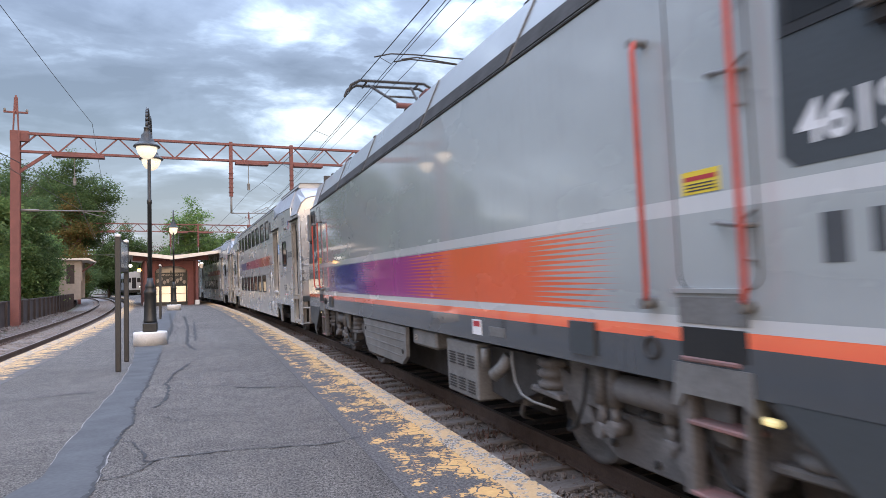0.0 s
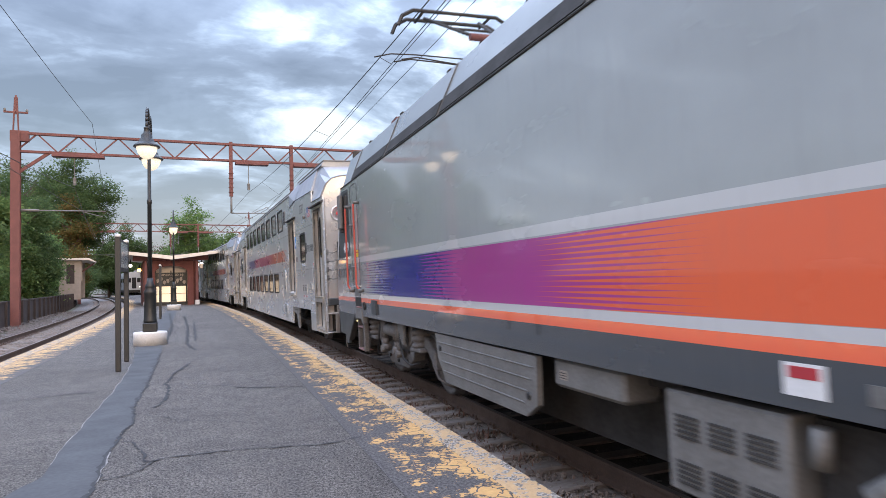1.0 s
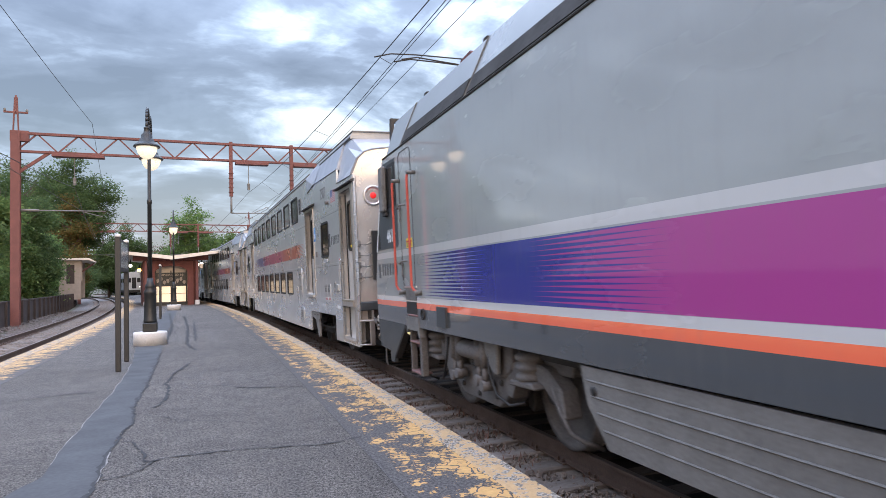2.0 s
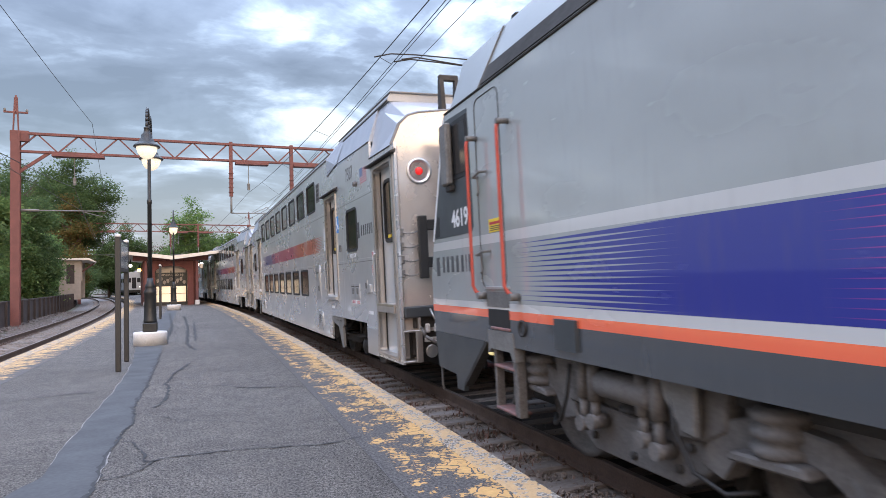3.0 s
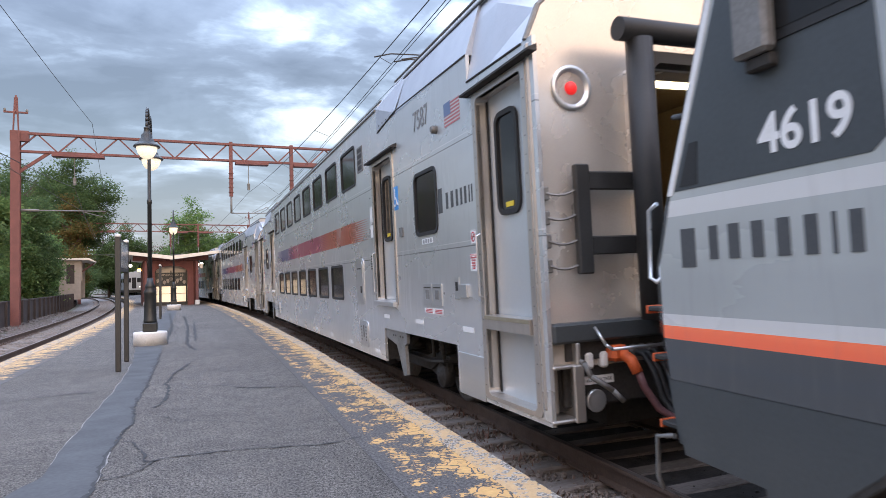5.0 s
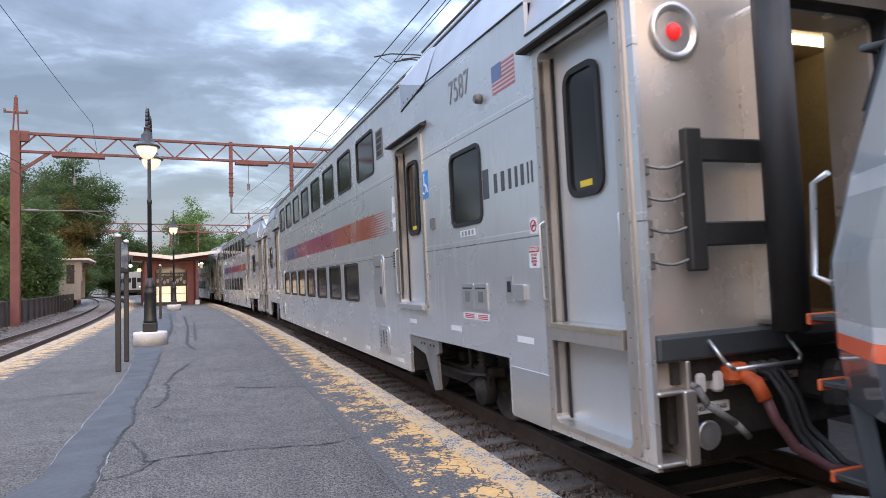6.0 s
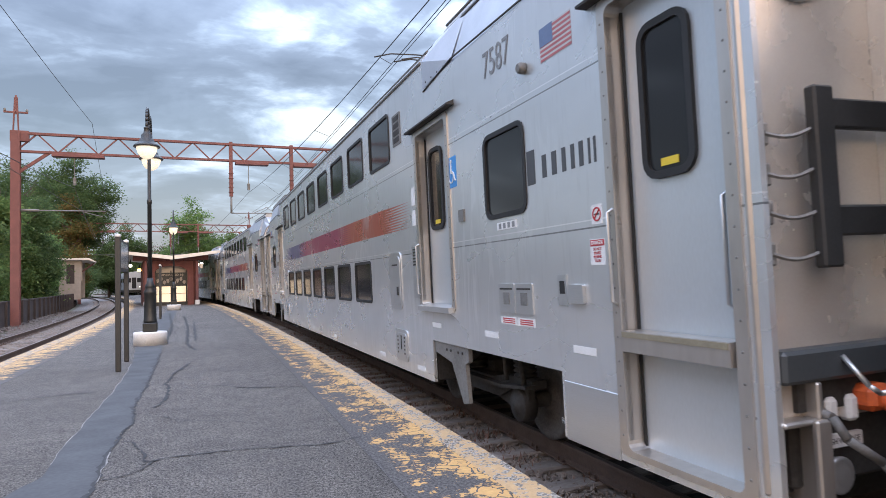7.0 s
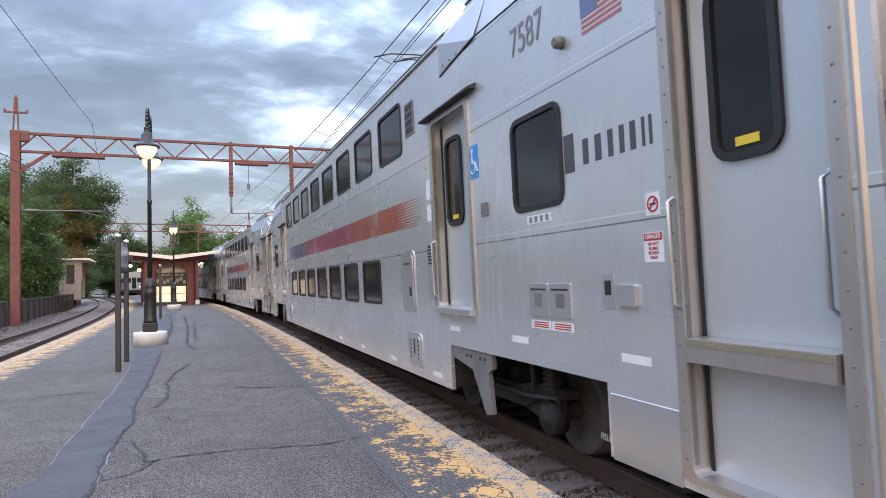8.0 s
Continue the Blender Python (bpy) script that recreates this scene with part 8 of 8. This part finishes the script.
def build_far_car(m):
    """Grey rail car that waits beyond the shelter."""
    g = thing("parked_rail_car", "pale grey rail car waiting far down the line", "train car", m)
    bm = bmesh.new()
    prism(bm, [(-1.5, 0.9), (1.5, 0.9), (1.52, 3.5), (1.2, 4.05), (0.6, 4.22), (-0.6, 4.22), (-1.2, 4.05), (-1.52, 3.5)], "y", 0, 24)
    part("body", bm, ROOF_STEEL, g)
    for x0, x1, z0, z1 in ((-1.3, -0.5, 2.3, 3.1), (0.5, 1.3, 2.3, 3.1), (-0.36, 0.36, 1.2, 3.2)):
        bm = bmesh.new()
        prism(bm, rounded(x0, x1, z0, z1, 0.08), "y", -0.03, 0.02)
        part("window" if z0 > 2 else "end_door", bm, GLASS, g)
    for sx in (-1, 1):
        for k in range(10):
            bm = bmesh.new()
            quad_box(bm, *sorted((sx * 1.49, sx * 1.53)), 1.5 + 2.2 * k, 3.1 + 2.2 * k, 2.3, 3.0)
            part("window", bm, GLASS, g)
        bm = bmesh.new()
        lathe(bm, [(0.09, 0.0), (0.09, 0.04), (0.05, 0.06)], 12, pose(sx * 0.95, 0, 1.5, 90))
        part("headlamp", bm, BULB_WHITE, g, "lit white headlamp")
        for y in (3, 5.5, 18.5, 21):
            bm = bmesh.new()
            lathe(bm, [(0.45, -0.07), (0.45, 0.07)], 16, pose(sx * 0.76, y, 0.45) @ Matrix.Rotation(radians(90), 4, "Y"))
            part("wheel", bm, UNDER, g)
    bm = bmesh.new()
    soft_box(bm, -1.35, 1.35, 0.2, 23.8, 0.45, 0.9, 0.05)
    part("underframe", bm, UNDER, g)
    return g


build_far_car(pose(-15.1, 130, -0.1, 0, 0, 14))

# wall along the far side of the other track
bm = bmesh.new()
arc_strip(bm, -9.2, -9.0, 10, 92, 2.0, -0.6, 0.82)
w = tagged(part("wall_west", bm, WALL_DARK), "low dark timber retaining wall", "wall", kind="structure")
bm = bmesh.new()
arc_strip(bm, -9.24, -8.96, 10, 92, 2.0, 0.82, 0.9)
part("wall_cap", bm, WALL_DARK, w)
bm = bmesh.new()
quad_box(bm, -0.06, 0.06, -0.07, 0.07, -0.6, 0.9)
first = part("wall_post", bm, WALL_DARK, w, "", arc_pose(-8.94, 10))
for k in range(1, 40):
    again(first, w, arc_pose(-8.94, 10 + 2.1 * k))

# plain wall added unseen beyond the main track, keeps light from under the train
bm = bmesh.new()
arc_strip(bm, 7.2, 7.5, -30, 120, 3.0, -0.62, 2.5)
tagged(part("light_block_east", bm, WALL_DARK), "plain dark wall, added unseen to block light under the train", "wall", kind="structure")

# wooded bank beyond the wall
bm = bmesh.new()
n = 50
rings = []
for i in range(n + 1):
    s = 0 + 190 * i / n
    rings.append([bm.verts.new((*arc(x, s).xy, z + 0.3 * math.sin(i * 1.7 + x))) for x, z in ((-9.3, 0.2), (-12, 1.2), (-17, 3.0), (-26, 5.0), (-60, 6.0))])
for a, b in zip(rings, rings[1:]):
    for k in range(4):
        bm.faces.new((a[k], a[k + 1], b[k + 1], b[k]))
tagged(part("bank", bm, EARTH), "overgrown earth bank", "bank", kind="structure")

rnd = random.Random(21)
for k in range(20):
    s0 = 33 + 1.9 * k
    p = arc(-11.9 - rnd.uniform(0, 1.2), s0)
    build_bush(p.x, p.y, 0.3, rnd.uniform(2.4, 3.6), rnd.uniform(2.4, 3.4), rnd.uniform(2.0, 3.4), (LEAF_PALE, LEAF, LEAF, LEAF_DARK)[k % 4], 100 + k, 8500, 0.145, "dense green bush above the wall")
for k, (x, y, z, h, w, mt, cf, lab) in enumerate((
        (-18.6, 96, 1.0, 18.7, 13.0, LEAF_DARK, 0.45, "tall broad dark green tree"), (-15.0, 57, 1.0, 10.5, 6.5, LEAF_DARK, 0.1, "dark green tree on the bank"),
        (-17.9, 90, 1.0, 12.2, 6.0, LEAF_RUST, 0.2, "tree with leaves turning rust-brown"), (-14.8, 49, 1.0, 9.4, 5.0, LEAF, 0.1, "leafy green tree on the bank"),
        (-15.4, 62, 0.8, 7.2, 4.8, LEAF_PALE, 0.1, "young bright green tree"), (-18.5, 70, 2.0, 12.0, 8.0, LEAF_DARK, 0.15, "dark green tree on the bank"),
        (-20.6, 76, 2.0, 11.0, 7.0, LEAF, 0.15, "leafy green tree on the bank"), (-14.5, 54, 0.8, 6.0, 4.0, LEAF, 0.1, "young green tree on the bank"),
        (-17.2, 71, 0.8, 8.4, 4.6, LEAF, 0.1, "leafy green tree by the shelter"), (-13.2, 42, 0.6, 7.0, 4.0, LEAF, 0.1, "leafy green tree on the bank"),
        (-20.5, 96, 1.0, 12.0, 9.0, LEAF_DARK, 0.1, "dark green tree on the bank"))):
    build_tree(x, y, z, h, w, mt, 300 + k, 62000 if h > 15 else 36000, 0.28 if h > 15 else 0.21, lab, cf)
for k, (x, y, h, w, mt, sp, lab) in enumerate((
        (-4.4, 108, 16.0, 9.5, LEAF_PALE, True, "tall pale green tree with open crown"), (-21.0, 142, 12.0, 8.0, LEAF_DARK, False, "dark tree behind the platform"),
        (-25.5, 128, 7.5, 9, LEAF_DARK, False, "dark tree behind the platform"), (-12.0, 150, 11, 10, LEAF_DARK, False, "dark tree behind the platform"),
        (1.5, 112, 11.0, 9, LEAF, False, "green tree beyond the tracks"), (6.5, 120, 10.5, 9, LEAF, False, "green tree beyond the tracks"),
        (12, 128, 10.5, 10, LEAF, False, "green tree beyond the tracks"), (-7.5, 126, 10.0, 9, LEAF, False, "green tree beyond the shelter"),
        (-32, 120, 8, 10, LEAF_DARK, False, "dark tree behind the platform"), (-18, 150, 10, 10, LEAF_DARK, False, "dark tree behind the platform"),
        (20, 140, 11, 12, LEAF, False, "green tree beyond the tracks"), (-18.3, 144, 15.5, 9.0, LEAF_DARK, False, "dark tree behind the platform"))):
    build_tree(x, y, -0.6, h, w, mt, 400 + k, 22000, 0.36, lab, 0.3, sparse=sp)

# far woods that close the place beside and behind the viewer
rnd = random.Random(77)
blobs = []
for k in range(70):
    a = radians(128 + 180 * k / 69)
    d = rnd.uniform(60, 85)
    h = rnd.uniform(7, 13)
    blobs.append(((d * math.cos(a), d * math.sin(a), h * 0.45 - 0.6), (rnd.uniform(4, 6.5), rnd.uniform(4, 6.5), h * 0.55)))
for k in range(26):
    a = radians(98 + 30 * k / 25)
    d = rnd.uniform(135, 165)
    h = rnd.uniform(10, 14)
    blobs.append(((d * math.cos(a), d * math.sin(a), h * 0.45 - 0.6), (rnd.uniform(5, 7.5), rnd.uniform(5, 7.5), h * 0.55)))
vs, fs = leaf_cloud(blobs, 52000, 0.8, 78)
me = bpy.data.meshes.new("far_woods")
me.from_pydata(vs, [], fs)
me.materials.append(LEAF_DARK)
tagged(new("far_woods", me), "dark line of distant woods", "woods", kind="stuff")

# ---- the train ----
loco = build_locomotive()
coaches = [build_coach()]
for k in range(5):
    coaches.append(copy_thing(coaches[0], Matrix.Identity(4)))
coaches[0]["label"] = "brushed steel double-deck coach numbered behind the locomotive"
writing("fleet_number", "7587", 0.36, NUM_GREY, coaches[0], on_side(3.31, 3.73, -1.5045), "grey fleet number", 0.8)

# arc length of the first coach's front coupling, over time
TRAVEL = ((0.0, 18.986), (0.5, 16.965), (1.0, 15.067), (1.5, 13.306), (3.0, 8.856), (3.5, 7.486), (4.0, 6.311), (4.5, 5.307),
          (6.0, 3.100), (6.5, 2.575), (7.0, 2.139), (7.5, 1.780), (8.0, 1.519))


def motions():
    walk(loco, [(t, vehicle_pose(s - LOCO_L, LOCO_L, LOCO_TC)) for t, s in TRAVEL])
    for k, c in enumerate(coaches):
        walk(c, [(t, vehicle_pose(s + k * COACH_L, COACH_L, COACH_TC)) for t, s in TRAVEL])


motions()
